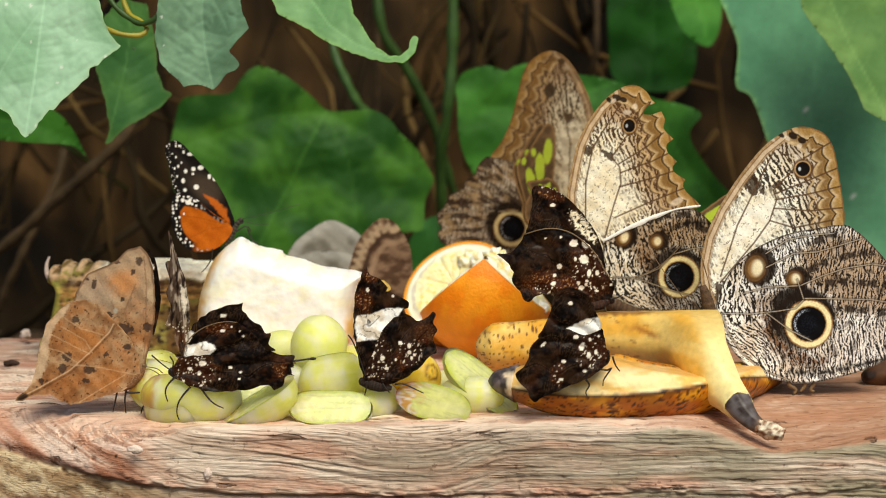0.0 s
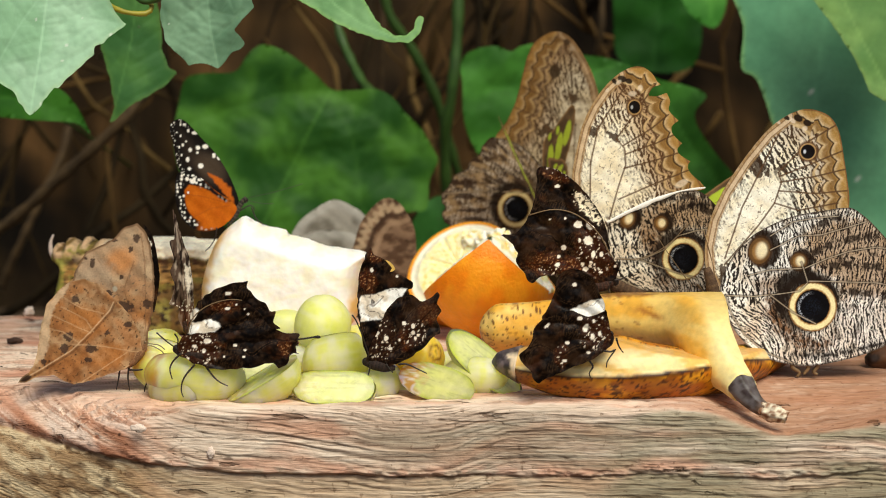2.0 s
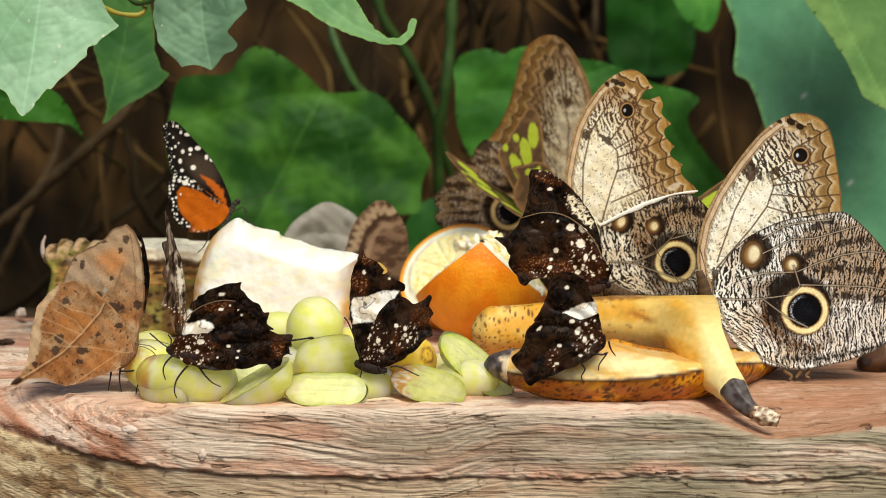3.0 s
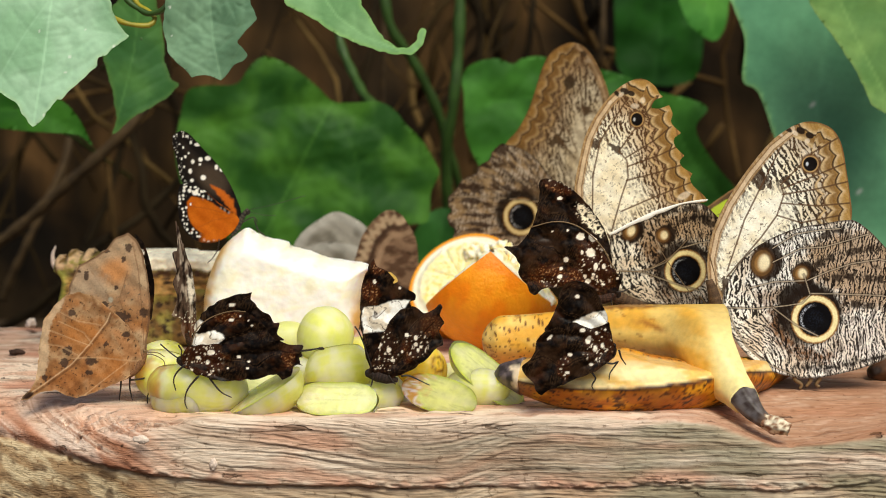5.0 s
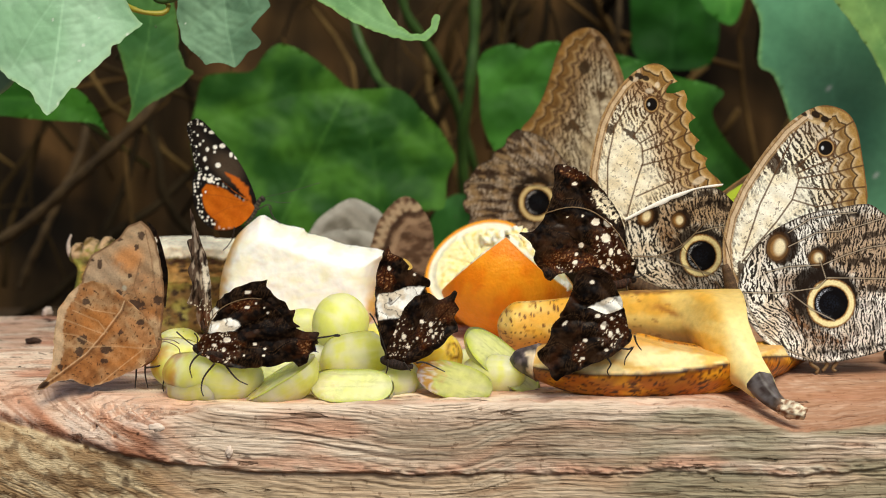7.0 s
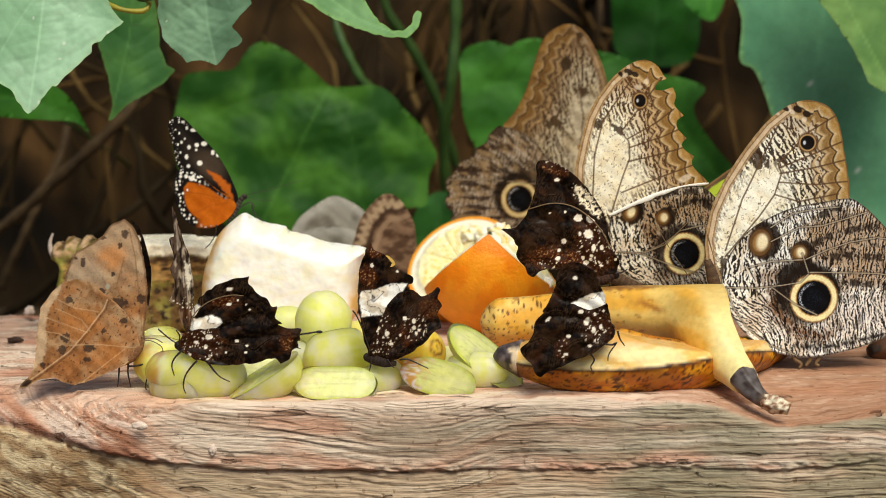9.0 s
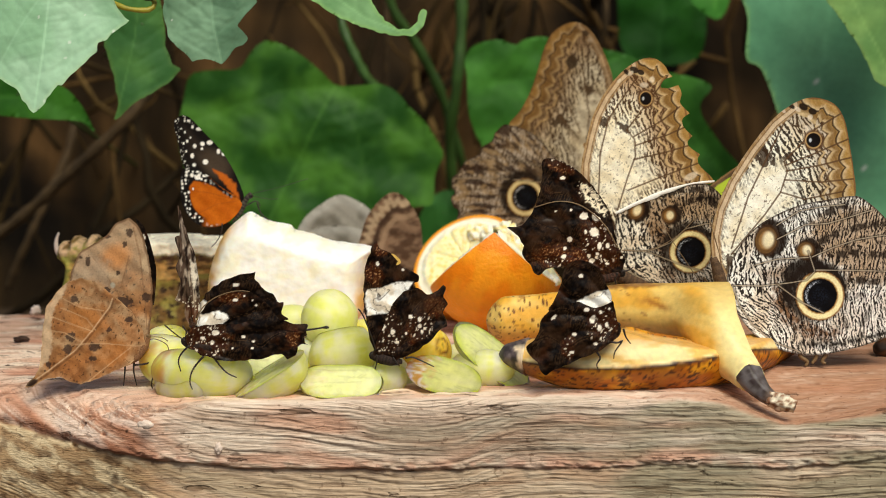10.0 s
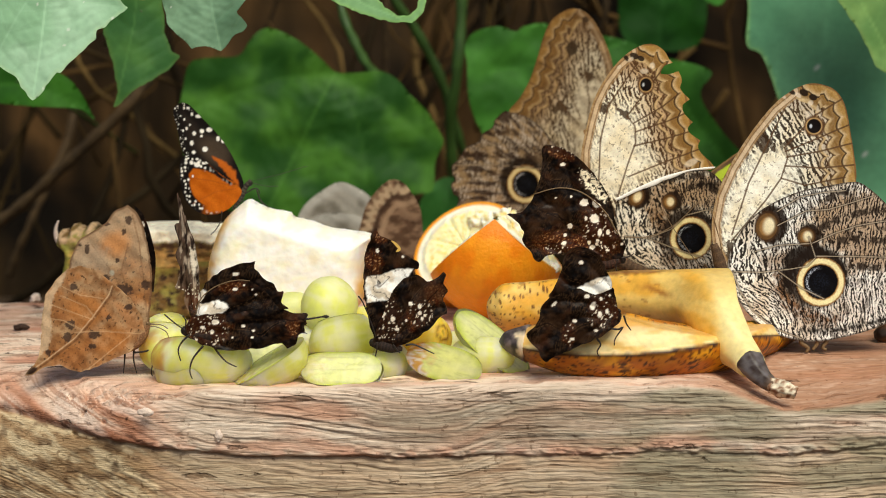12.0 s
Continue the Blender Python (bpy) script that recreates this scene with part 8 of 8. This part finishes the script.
# ---------------------------------------------------------------- leaves, vines and twigs
def leaf(m, outline, colour, light, veins, label, cell=1.6, bend=3.0, seed=0, edge=None, thick=0.45, spots=0.0, stalk=None):
    t = thing("leaf", m, label, "leaf", "leaves over the board")
    outline = ragged(outline, 0.35, seed) if cell < 1.5 else outline

    def paint(u, v, d):
        c = mix(np.tile(colour, (u.size, 1)), light, sstep(0.35, 0.7, fbm(u * 0.035, v * 0.035, 3, seed)))
        c = mix(c, colour * 0.82, 0.35 * sstep(0.5, 0.75, fbm(u * 0.12, v * 0.12, 3, seed + 3)))
        for i, vn in enumerate(veins):
            dv, s = along(u, v, vn)
            c = mix(c, light * 1.25 + 0.01, (0.42 if i == 0 or cell > 1.8 else 0.16) * sstep(max(0.7, 0.7 * cell), 0.2, dv))
            side = np.abs(((s + dv * 0.9) / 9.0 + 0.2 * fbm(u * 0.1, v * 0.1, 2, seed)) % 1 - 0.5)
            c = mix(c, light * 1.1 + 0.01, 0.10 * sstep(0.06, 0.02, side) * sstep(28, 6, dv))
        if edge is not None:
            c = mix(c, edge, 0.5 * sstep(1.8, 0.0, d))
        if spots:
            c = mix(c, C(220, 226, 214), spots * cells(u, v, 11, seed + 9, 0.35, 0.03, 0.07))
        return c

    def bulge(u, v, d):
        w = bend * 2 * (fbm(u * 0.03, v * 0.03, 2, seed + 5) - 0.5) + 0.10 * bend * 2 * (fbm(u * 0.1, v * 0.1, 2, seed + 6) - 0.5)
        for vn in veins:
            dv, s = along(u, v, vn)
            w = w + 0.35 * bend * np.exp(-dv / 5.0)
            rib = np.abs(((s + dv * 0.9) / 9.0) % 1 - 0.5)
            w = w + 0.10 * bend * sstep(0.25, 0.0, rib) * sstep(26, 10, dv) * sstep(0.5, 5, dv)
        return w + 0.35 * (fbm(u * 0.3, v * 0.3, 3, seed + 8) - 0.5)

    part("blade", sheet("blade", outline, cell, paint, bulge, 0, 4), M_LEAF, t)
    if stalk:
        u, v, back = stalk
        w = float(bulge(np.array([u]), np.array([v]), None)[0])
        p = resample([(u, w, v), (u + 2, w + 0.3 * back, v + 4), (u - 2, w + back, v + 8)], 16) / 1000
        part("stalk", tube("stalk", p, np.linspace(0.0009, 0.0014, 16), 8), M_VINE, t)
    part("blade_underside", sheet("blade_underside", outline, cell, paint, bulge, thick, 4), M_LEAF, t)
    return t


leaf(pose(-0.1528, 0.0550, 0.1377, -12, 0, 8), [(-50.1, 34.0), (-43.7, 9.1), (-33.0, -8.0), (-22.2, -19.6), (-17.8, -22.5), (-13.5, -25.2), (-11.3, -29.7), (-7.0, -34.9), (-7.0, -34.9), (-3.5, -32.3), (0.6, -26.7), (3.2, -23.8), (4.1, -24.4), (7.7, -20.4), (13.0, -15.9), (18.4, -10.9), (19.1, -7.3), (22.0, -6.4), (26.5, -2.3), (31.2, 1.5), (31.2, 1.5), (28.4, 4.5), (24.9, 10.9), (23.5, 18.2), (20.3, 29.6), (0.5, 41.0), (-21.5, 43.2)],
     C(138, 182, 142), C(164, 202, 168), [[(3.1, 36.4), (1.6, 20.4), (-0.4, 6.8), (-3.2, -13.6), (-6.5, -32.7)], [(1.1, 13.6), (13.3, 4.5), (27.7, 1.8)], [(1.5, 18.2), (-11.0, 0.0), (-19.9, -15.7)]], "large pale green pointed leaf hanging in front", 0.6, 2.0, 3, C(176, 206, 160), spots=0.7)
leaf(pose(-0.1859, 0.0850, 0.1211, -8, 0, 0), [(-23.3, 20.9), (-9.4, 16.2), (4.6, 5.8), (11.1, 0.9), (7.9, -4.6), (4.7, -8.8), (-4.5, -13.9), (-23.0, -13.9)], C(112, 142, 110), C(136, 164, 130), [[(-20.8, 2.3), (-4.6, 2.3), (9.3, 0.0)]], "grey-green leaf half hidden by the pale leaf", 1.6, 2.0, 5, C(180, 180, 110))
leaf(pose(-0.0935, 0.1000, 0.1417, -8, 0, -6), [(-16.9, 25.9), (-19.1, 11.8), (-20.3, 0.0), (-18.2, -9.9), (-12.8, -15.6), (-7.5, -20.7), (-1.8, -19.8), (4.4, -21.8), (4.4, -21.8), (7.7, -18.3), (10.3, -15.0), (13.8, -13.6), (15.4, -11.2), (13.5, -8.4), (11.3, -6.1), (14.5, -1.4), (19.2, 3.8), (16.7, 9.4), (14.1, 25.9), (-1.7, 30.6)],
     C(94, 130, 100), C(120, 156, 124), [[(0.2, 28.2), (-0.9, 9.4), (0.8, -4.7), (4.4, -20.7)], [(-0.4, 7.1), (-10.7, 0.0), (-15.4, -7.1)], [(0.2, 2.4), (10.7, 0.0), (16.6, 2.4)]], "blue-green leaf with ragged nibbled edge", 0.6, 3.0, 13, spots=0.9)
leaf(pose(-0.1360, 0.2000, 0.1199, -4, 0, 10), [(-18.3, 13.0), (-15.4, 2.1), (-12.5, -8.2), (-10.9, -20.6), (-13.1, -27.9), (-13.1, -27.9), (-9.7, -26.1), (-4.0, -20.7), (5.4, -15.6), (13.3, -10.5), (18.3, -5.3), (18.3, -5.3), (13.9, -2.7), (11.4, 5.1), (10.7, 20.7), (7.1, 36.2), (-4.5, 38.8), (-13.6, 28.5)],
     C(52, 98, 48), C(74, 120, 58), [[(0.6, 36.2), (-2.4, 10.4), (-9.0, -15.5), (-12.3, -26.3)]], "dark green leaf with a yellowing tip", 1.0, 3.0, 23, C(84, 116, 52), stalk=(0.8, 15.5, 540))
leaf(pose(-0.0343, 0.1150, 0.1439, -20, 0, 0), [(-36.1, 22.7), (-28.7, 7.6), (-19.1, 2.5), (-9.5, -4.0), (2.5, -10.0), (14.3, -13.8), (23.8, -14.5), (28.6, -10.0), (30.2, -3.5), (28.6, -2.5), (27.4, -3.5), (26.2, -8.0), (22.6, -11.3), (18.1, -11.3), (12.4, -7.5), (7.6, 0.0), (2.8, 7.6), (-0.2, 22.7)],
     C(104, 150, 96), C(134, 178, 122), [[(-19.3, 20.2), (-7.2, 2.5), (4.8, -6.3), (19.1, -12.5)]], "light green leaf curling up at its tip", 0.8, 1.5, 33, C(140, 184, 96))
leaf(pose(-0.2063, 0.3000, 0.0970, -10, 0, 0), [(-34.4, 14.3), (-17.3, 14.3), (-0.1, 11.5), (17.0, 6.3), (25.7, -2.3), (31.5, -13.2), (33.8, -18.3), (26.3, -11.5), (11.5, -10.3), (-2.7, -9.2), (-17.0, -7.4), (-34.1, -4.6)], C(34, 84, 16), C(52, 106, 24), [[(-31.4, 2.9), (0.0, 1.4), (28.6, -10.0)]], "deep green leaf in shade", 2.0, 3.0, 43, stalk=(-5.7, 2.9, 470))
leaf(pose(-0.0695, 0.4000, 0.0643, -6, 0, 0), [(-67.0, 39.7), (-55.9, 42.8), (-40.3, 43.4), (-33.5, 52.1), (-27.9, 57.4), (-21.7, 58.3), (-12.4, 54.6), (-3.1, 48.4), (6.2, 40.3), (13.0, 34.1), (24.8, 33.5), (37.3, 34.1), (46.6, 29.5), (52.8, 21.7), (62.1, 12.4), (69.5, 0.0), (71.4, -6.2), (66.7, -16.1), (65.2, -31.7), (55.9, -33.5), (43.5, -37.9), (24.8, -44.7), (0.0, -49.7), (-24.9, -48.4), (-49.7, -38.8), (-67.7, -16.1), (-73.9, 5.6), (-71.4, 24.8)],
     C(32, 76, 20), C(68, 116, 34), [[(12.4, 33.5), (0.0, 9.3), (-12.4, -15.5), (-28.0, -46.6)], [(12.4, 33.5), (24.8, 6.2), (27.9, -15.5), (31.0, -43.5)], [(12.4, 33.5), (37.3, 18.6), (65.2, -6.2)], [(12.4, 33.5), (-18.6, 31.0), (-65.2, 15.5)]], "broad dark green lobed leaf behind the fruit", 1.8, 4.0, 53)
leaf(pose(0.0669, 0.4000, 0.0829, -5, 0, 0), [(-50.2, -3.7), (-51.5, 18.6), (-52.4, 27.9), (-47.7, 35.6), (-34.1, 39.0), (-24.8, 35.6), (-19.9, 38.7), (-8.7, 40.2), (3.1, 35.3), (30.9, 31.6), (55.7, 21.0), (71.2, 17.3), (82.4, 11.8), (76.2, 3.1), (78.1, -6.2), (88.7, -21.7), (97.1, -31.6), (98.1, -40.9), (77.6, -62.0), (31.1, -68.2), (-18.5, -55.8), (-40.3, -24.8)],
     C(42, 92, 25), C(64, 122, 40), [[(55.7, 21.0), (15.5, 0.0), (-31.0, -18.6)], [(30.9, 27.9), (3.1, 18.6), (-37.2, 15.5)], [(55.7, 18.6), (71.3, -12.4), (90.0, -37.2)]], "mid green broad leaf behind the owl butterflies", 2.0, 4.0, 63)
leaf(pose(0.0019, 0.4400, 0.0131, -8, 0, 0), [(-15.4, -7.1), (-14.8, 5.8), (-10.3, 14.8), (-4.5, 20.6), (2.6, 23.2), (9.0, 20.0), (13.5, 12.2), (15.4, 0.0), (12.9, -12.9), (-1.3, -18.0)], C(40, 92, 34), C(58, 116, 48), [[(0.0, -16.1), (-0.6, 3.2), (3.2, 21.9)]], "small mid green leaf low behind the fruit", 2.2, 3.0, 113, stalk=(0.0, 9.7, 300))
leaf(pose(0.1378, 0.5600, 0.1298, 0, 0, 0), [(-25.4, 41.5), (-27.2, 0.0), (-22.8, -21.5), (0.3, -28.5), (21.2, -25.0), (26.9, -6.9), (26.9, 20.8), (25.2, 41.5), (-0.6, 51.8)], C(22, 66, 14), C(32, 84, 20), [[(-0.5, 48.3), (0.0, 0.0), (-3.2, -26.0)]], "deep green leaf in shade", 2.6, 4.0, 73, stalk=(-0.1, 6.9, 230))
leaf(pose(0.1568, 0.5000, 0.1440, -10, 0, 0), [(-14.1, 26.9), (-10.3, 0.7), (-1.7, -10.1), (7.9, -14.4), (13.6, -6.7), (16.0, 6.7), (15.9, 26.9)], C(52, 116, 34), C(76, 140, 46), [[(-1.5, 23.5), (3.4, 6.7), (7.6, -11.7)]], "bright green leaf tip hanging down", 2.4, 2.0, 83, stalk=(1.7, 6.7, 290))
leaf(pose(0.2001, 0.3100, 0.0936, -6, 0, -10), [(-55.8, 83.5), (-49.6, 57.4), (-43.2, 40.1), (-44.0, 19.3), (-36.7, 14.1), (-31.3, 2.0), (-26.5, -11.8), (-16.5, -29.5), (1.0, -52.9), (26.2, -71.9), (74.3, -76.1), (78.4, 0.7), (71.3, 83.0), (3.9, 91.9)],
     C(92, 150, 112), C(102, 160, 120), [[(4.0, 89.0), (-3.4, 28.7), (-8.2, -14.5), (-13.6, -31.8)], [(1.7, 57.5), (33.5, 14.6), (67.9, -27.9)]], "large blue-green leaf behind the wings", 2.2, 1.2, 93, C(140, 186, 96), spots=0.9)
leaf(pose(0.2072, 0.2600, 0.1345, -20, 0, 0), [(-28.5, 43.7), (-24.5, 17.4), (-13.7, 0.6), (-3.5, -16.7), (2.9, -33.2), (15.5, -41.5), (34.3, -25.8), (40.7, 43.7)], C(84, 126, 62), C(112, 150, 78), [[(-17.5, 40.8), (-2.7, 0.0), (14.6, -38.7)]], "yellow-green leaf edge hanging from above", 1.2, 2.0, 103, C(120, 146, 78))


def stem(name, pts, radius, mat, label, category="vine"):
    p = resample(pts, 40)
    p = p + 0.0007 * np.stack([np.sin(np.arange(40) * 0.31), np.cos(np.arange(40) * 0.23), np.zeros(40)], 1)
    r = radius * (1 + 0.12 * np.sin(np.arange(40) * 1.3))
    solid(name, tube(name, p, r, 10), mat, label, category, group="vines and twigs")


stem("vine", [(0.0126, 0.5000, 0.2164), (0.0140, 0.5000, 0.1307), (0.0107, 0.5000, 0.0908), (0.0054, 0.5100, 0.0599), (0.0076, 0.5300, 0.0069), (0.0056, 0.5600, -0.0459)], 0.0034, M_VINE, "thick green vine stem among the leaves")
stem("vine", [(-0.0597, 0.4700, 0.1893), (-0.0560, 0.4700, 0.1409), (-0.0524, 0.4600, 0.1217), (-0.0421, 0.4400, 0.1030), (-0.0296, 0.4200, 0.0912)], 0.0026, M_VINE, "green leaf stalk among the leaves")
stem("vine", [(-0.0350, 0.5200, 0.2007), (-0.0284, 0.5200, 0.1438), (-0.0133, 0.5300, 0.1166), (0.0028, 0.5400, 0.0803), (0.0161, 0.5600, 0.0355)], 0.0030, M_VINE, "green vine stem in shade")
stem("twig", [(-0.0330, 0.5500, 0.2018), (-0.0311, 0.5500, 0.1299), (-0.0335, 0.5600, 0.0915), (-0.0335, 0.5800, 0.0088)], 0.0018, M_TWIG, "thin dry brown twig", "twig")
stem("twig", [(-0.1650, 0.5000, 0.1008), (-0.1872, 0.5000, 0.0734), (-0.2262, 0.5200, 0.0388), (-0.2701, 0.5500, 0.0048), (-0.3084, 0.5800, -0.0163)], 0.0036, M_TWIG, "brown leaning root in the shade", "twig")
stem("twig", [(-0.2314, 0.6000, 0.0790), (-0.2392, 0.6000, 0.0430), (-0.2617, 0.6000, -0.0004), (-0.2807, 0.6200, -0.0395)], 0.0026, M_TWIG, "thin dry brown twig", "twig")
stem("twig", [(0.1051, 0.6200, 0.1864), (0.1074, 0.6200, 0.1288), (0.1054, 0.6400, 0.0991), (0.1174, 0.7200, 0.0340)], 0.0022, M_TWIG, "thin dry brown twig", "twig")
stem("tendril", [(-0.1512, 0.1200, 0.1700), (-0.1389, 0.1150, 0.1498), (-0.1307, 0.1100, 0.1439), (-0.1208, 0.1100, 0.1425), (-0.1186, 0.1120, 0.1458), (-0.1222, 0.1140, 0.1486), (-0.1276, 0.1200, 0.1534), (-0.1311, 0.1300, 0.1701)], 0.0011, material("yellow_tendril", tuple(C(150, 140, 40)), rough=0.45, grain=0.2, grain_scale=200), "yellow-green curling tendril among the leaves")
stem("vine", [(-0.1083, 0.1200, 0.1723), (-0.1117, 0.1100, 0.1522), (-0.1174, 0.1100, 0.1477), (-0.1238, 0.1120, 0.1486), (-0.1329, 0.1150, 0.1557), (-0.1393, 0.1200, 0.1723)], 0.0012, M_VINE, "thin green vine among the leaves")


# ---------------------------------------------------------------- what moves
def motions():
    # green butterfly: wing beats on the fruit, then it flies off to one side
    # seconds; near wing: lean, face, reach; far wing: lean, face, reach
    beats = [(0.0, 2, 44, 8, -2, 46, 8), (0.2, -12, 46, 6, -14, 50, 8), (0.4, 24, 24, 5, -8, 40, 20), (0.6, 51, 18, 0, -26, 30, 20), (0.8, 46, 16, 0, -26, 30, 20), (1.0, 24, -6, 0, -12, 32, 0), (1.2, 35, -15, 0, -14, 32, 5), (1.4, 57, 4, 0, -20, 26, 30),
             (1.6, 58, 3, 0, -19, 26, 24), (1.8, 23, -9, 0, -12, 36, 0), (2.0, 25, 3, 10, -12, 32, 0), (2.2, 46, 18, 0, -28, 30, 20), (2.4, 57, 27, 0, -30, 30, 20), (2.6, 44, 17, 0, -22, 30, 20), (2.8, 34, -11, 10, -4, 52, 8), (2.9, 45, 0, 0, 3, 56, 8),
             (3.0, 53, 10, 0, 6, 58, 8), (3.02, 53, 12, 0, 6, 58, 8), (3.1, 40, 50, 0, -35, 55, 0), (3.2, 62, 62, 0, 10, 62, 0), (3.3, 25, 40, 0, 0, 40, 0), (3.4, 70, 60, 0, -30, 60, 0), (3.5, 25, 40, 0, 0, 40, 0), (3.6, 70, 60, 0, -30, 60, 0), (3.8, 30, 45, 0, 0, 45, 0), (12.0, 30, 45, 0, 0, 45, 0)]
    for (side, f, h), k in zip(GREEN_WINGS, (1, 4)):
        for w, sweep in ((f, 27.5), (h, -30)):
            walk(w, [(b[0], wing_lean(side, *b[k:k + 3], sweep)) for b in beats])
    walk(GREEN, [(0, GREEN_REST), (3.02, GREEN_REST), (3.1, pose(0.0280, 0.1900, 0.0580, -71, 0, 0)), (3.2, pose(-0.0260, 0.1900, 0.0600, -71, 0, 0)), (3.3, pose(-0.0850, 0.1900, 0.0760, -71, 0, 10)), (3.5, pose(-0.2200, 0.1900, 0.1300, -60, 0, 30)),
                 (3.8, pose(-0.45, 0.30, 0.24, -60, 0, 40)), (4.4, pose(-0.85, 0.35, 0.08, -75, 0, 50)), (4.8, pose(-1.0, 0.38, -0.058, -84, 0, 55)), (12, pose(-1.0, 0.38, -0.058, -84, 0, 55))])
    # owl behind the orange: jolts and settles a little higher
    rest = pose(0.0613, 0.2150, 0.0440, 0, 0, 0)
    start = pose(-0.0012, 0, -0.0006) @ rest @ pose(0, 0, 0, 0, -3.8, 0)
    walk(OWL_C, [(0, start), (2.97, start), (3.2, rest), (12, rest)])
    for i, w in enumerate(OWL_C_WINGS):
        s = 1 if i < 2 else -1
        walk(w, [(0, pose(0, 0, 0)), (2.97, pose(0, 0, 0)), (3.01, pose(0, 0, 0, 4 * s, 0, 0)), (3.1, pose(0, 0, 0, 62 * s, 0, 0)), (3.2, pose(0, 0, 0)), (12, pose(0, 0, 0))])
    # owl on the banana leans over late in the shot
    rest = pose(0.0751, 0.0780, 0.0346, 0, 0, 0)
    lean = rest @ pose(0, 0, 0, 0, 2.2, 0)
    walk(OWL_B, [(0, rest), (7.7, rest), (9.0, lean), (12, lean)])
    # leaf butterfly tilts slowly upright
    rest = pose(-0.1122, 0.0070, 0.0133, 0, 0, 0)
    tilt = [(0, 0.95), (0.5, 1.05), (1.0, 0.75), (1.5, 0.65), (2.5, 0.55), (3.2, 0.45), (5, 0.08), (5.5, 0), (6.5, -0.1), (7.5, 0.08), (9.5, 0.05), (11.5, -0.08), (12, 0)]
    walk(LEAF_B, [(t, pose(0.0014 * k, 0, -0.0017 * k) @ rest @ pose(0, 0, 0, 0, 7.7 * k, 0)) for t, k in tilt])
    # dark butterfly on the grapes shifts its weight
    rest = pose(-0.0910, -0.0140, 0.0203, 0, 0, 0)
    shift = [(0, -6, 5), (0.5, -9, 9), (1.0, -7, 6), (1.5, -6, 4), (2.0, -4, 2), (2.5, -8, 7), (3.0, -1, 0), (5, -2, 2), (5.5, 0, 0), (7.5, 0, 2), (9.5, -2, -3), (10, 0, -6), (10.5, 1, -6), (11, 1, -3), (12, 0, -2)]
    walk(DARK_A, [(t, pose(0.00018 * a, 0, -0.00018 * b) @ rest) for t, a, b in shift])


motions()
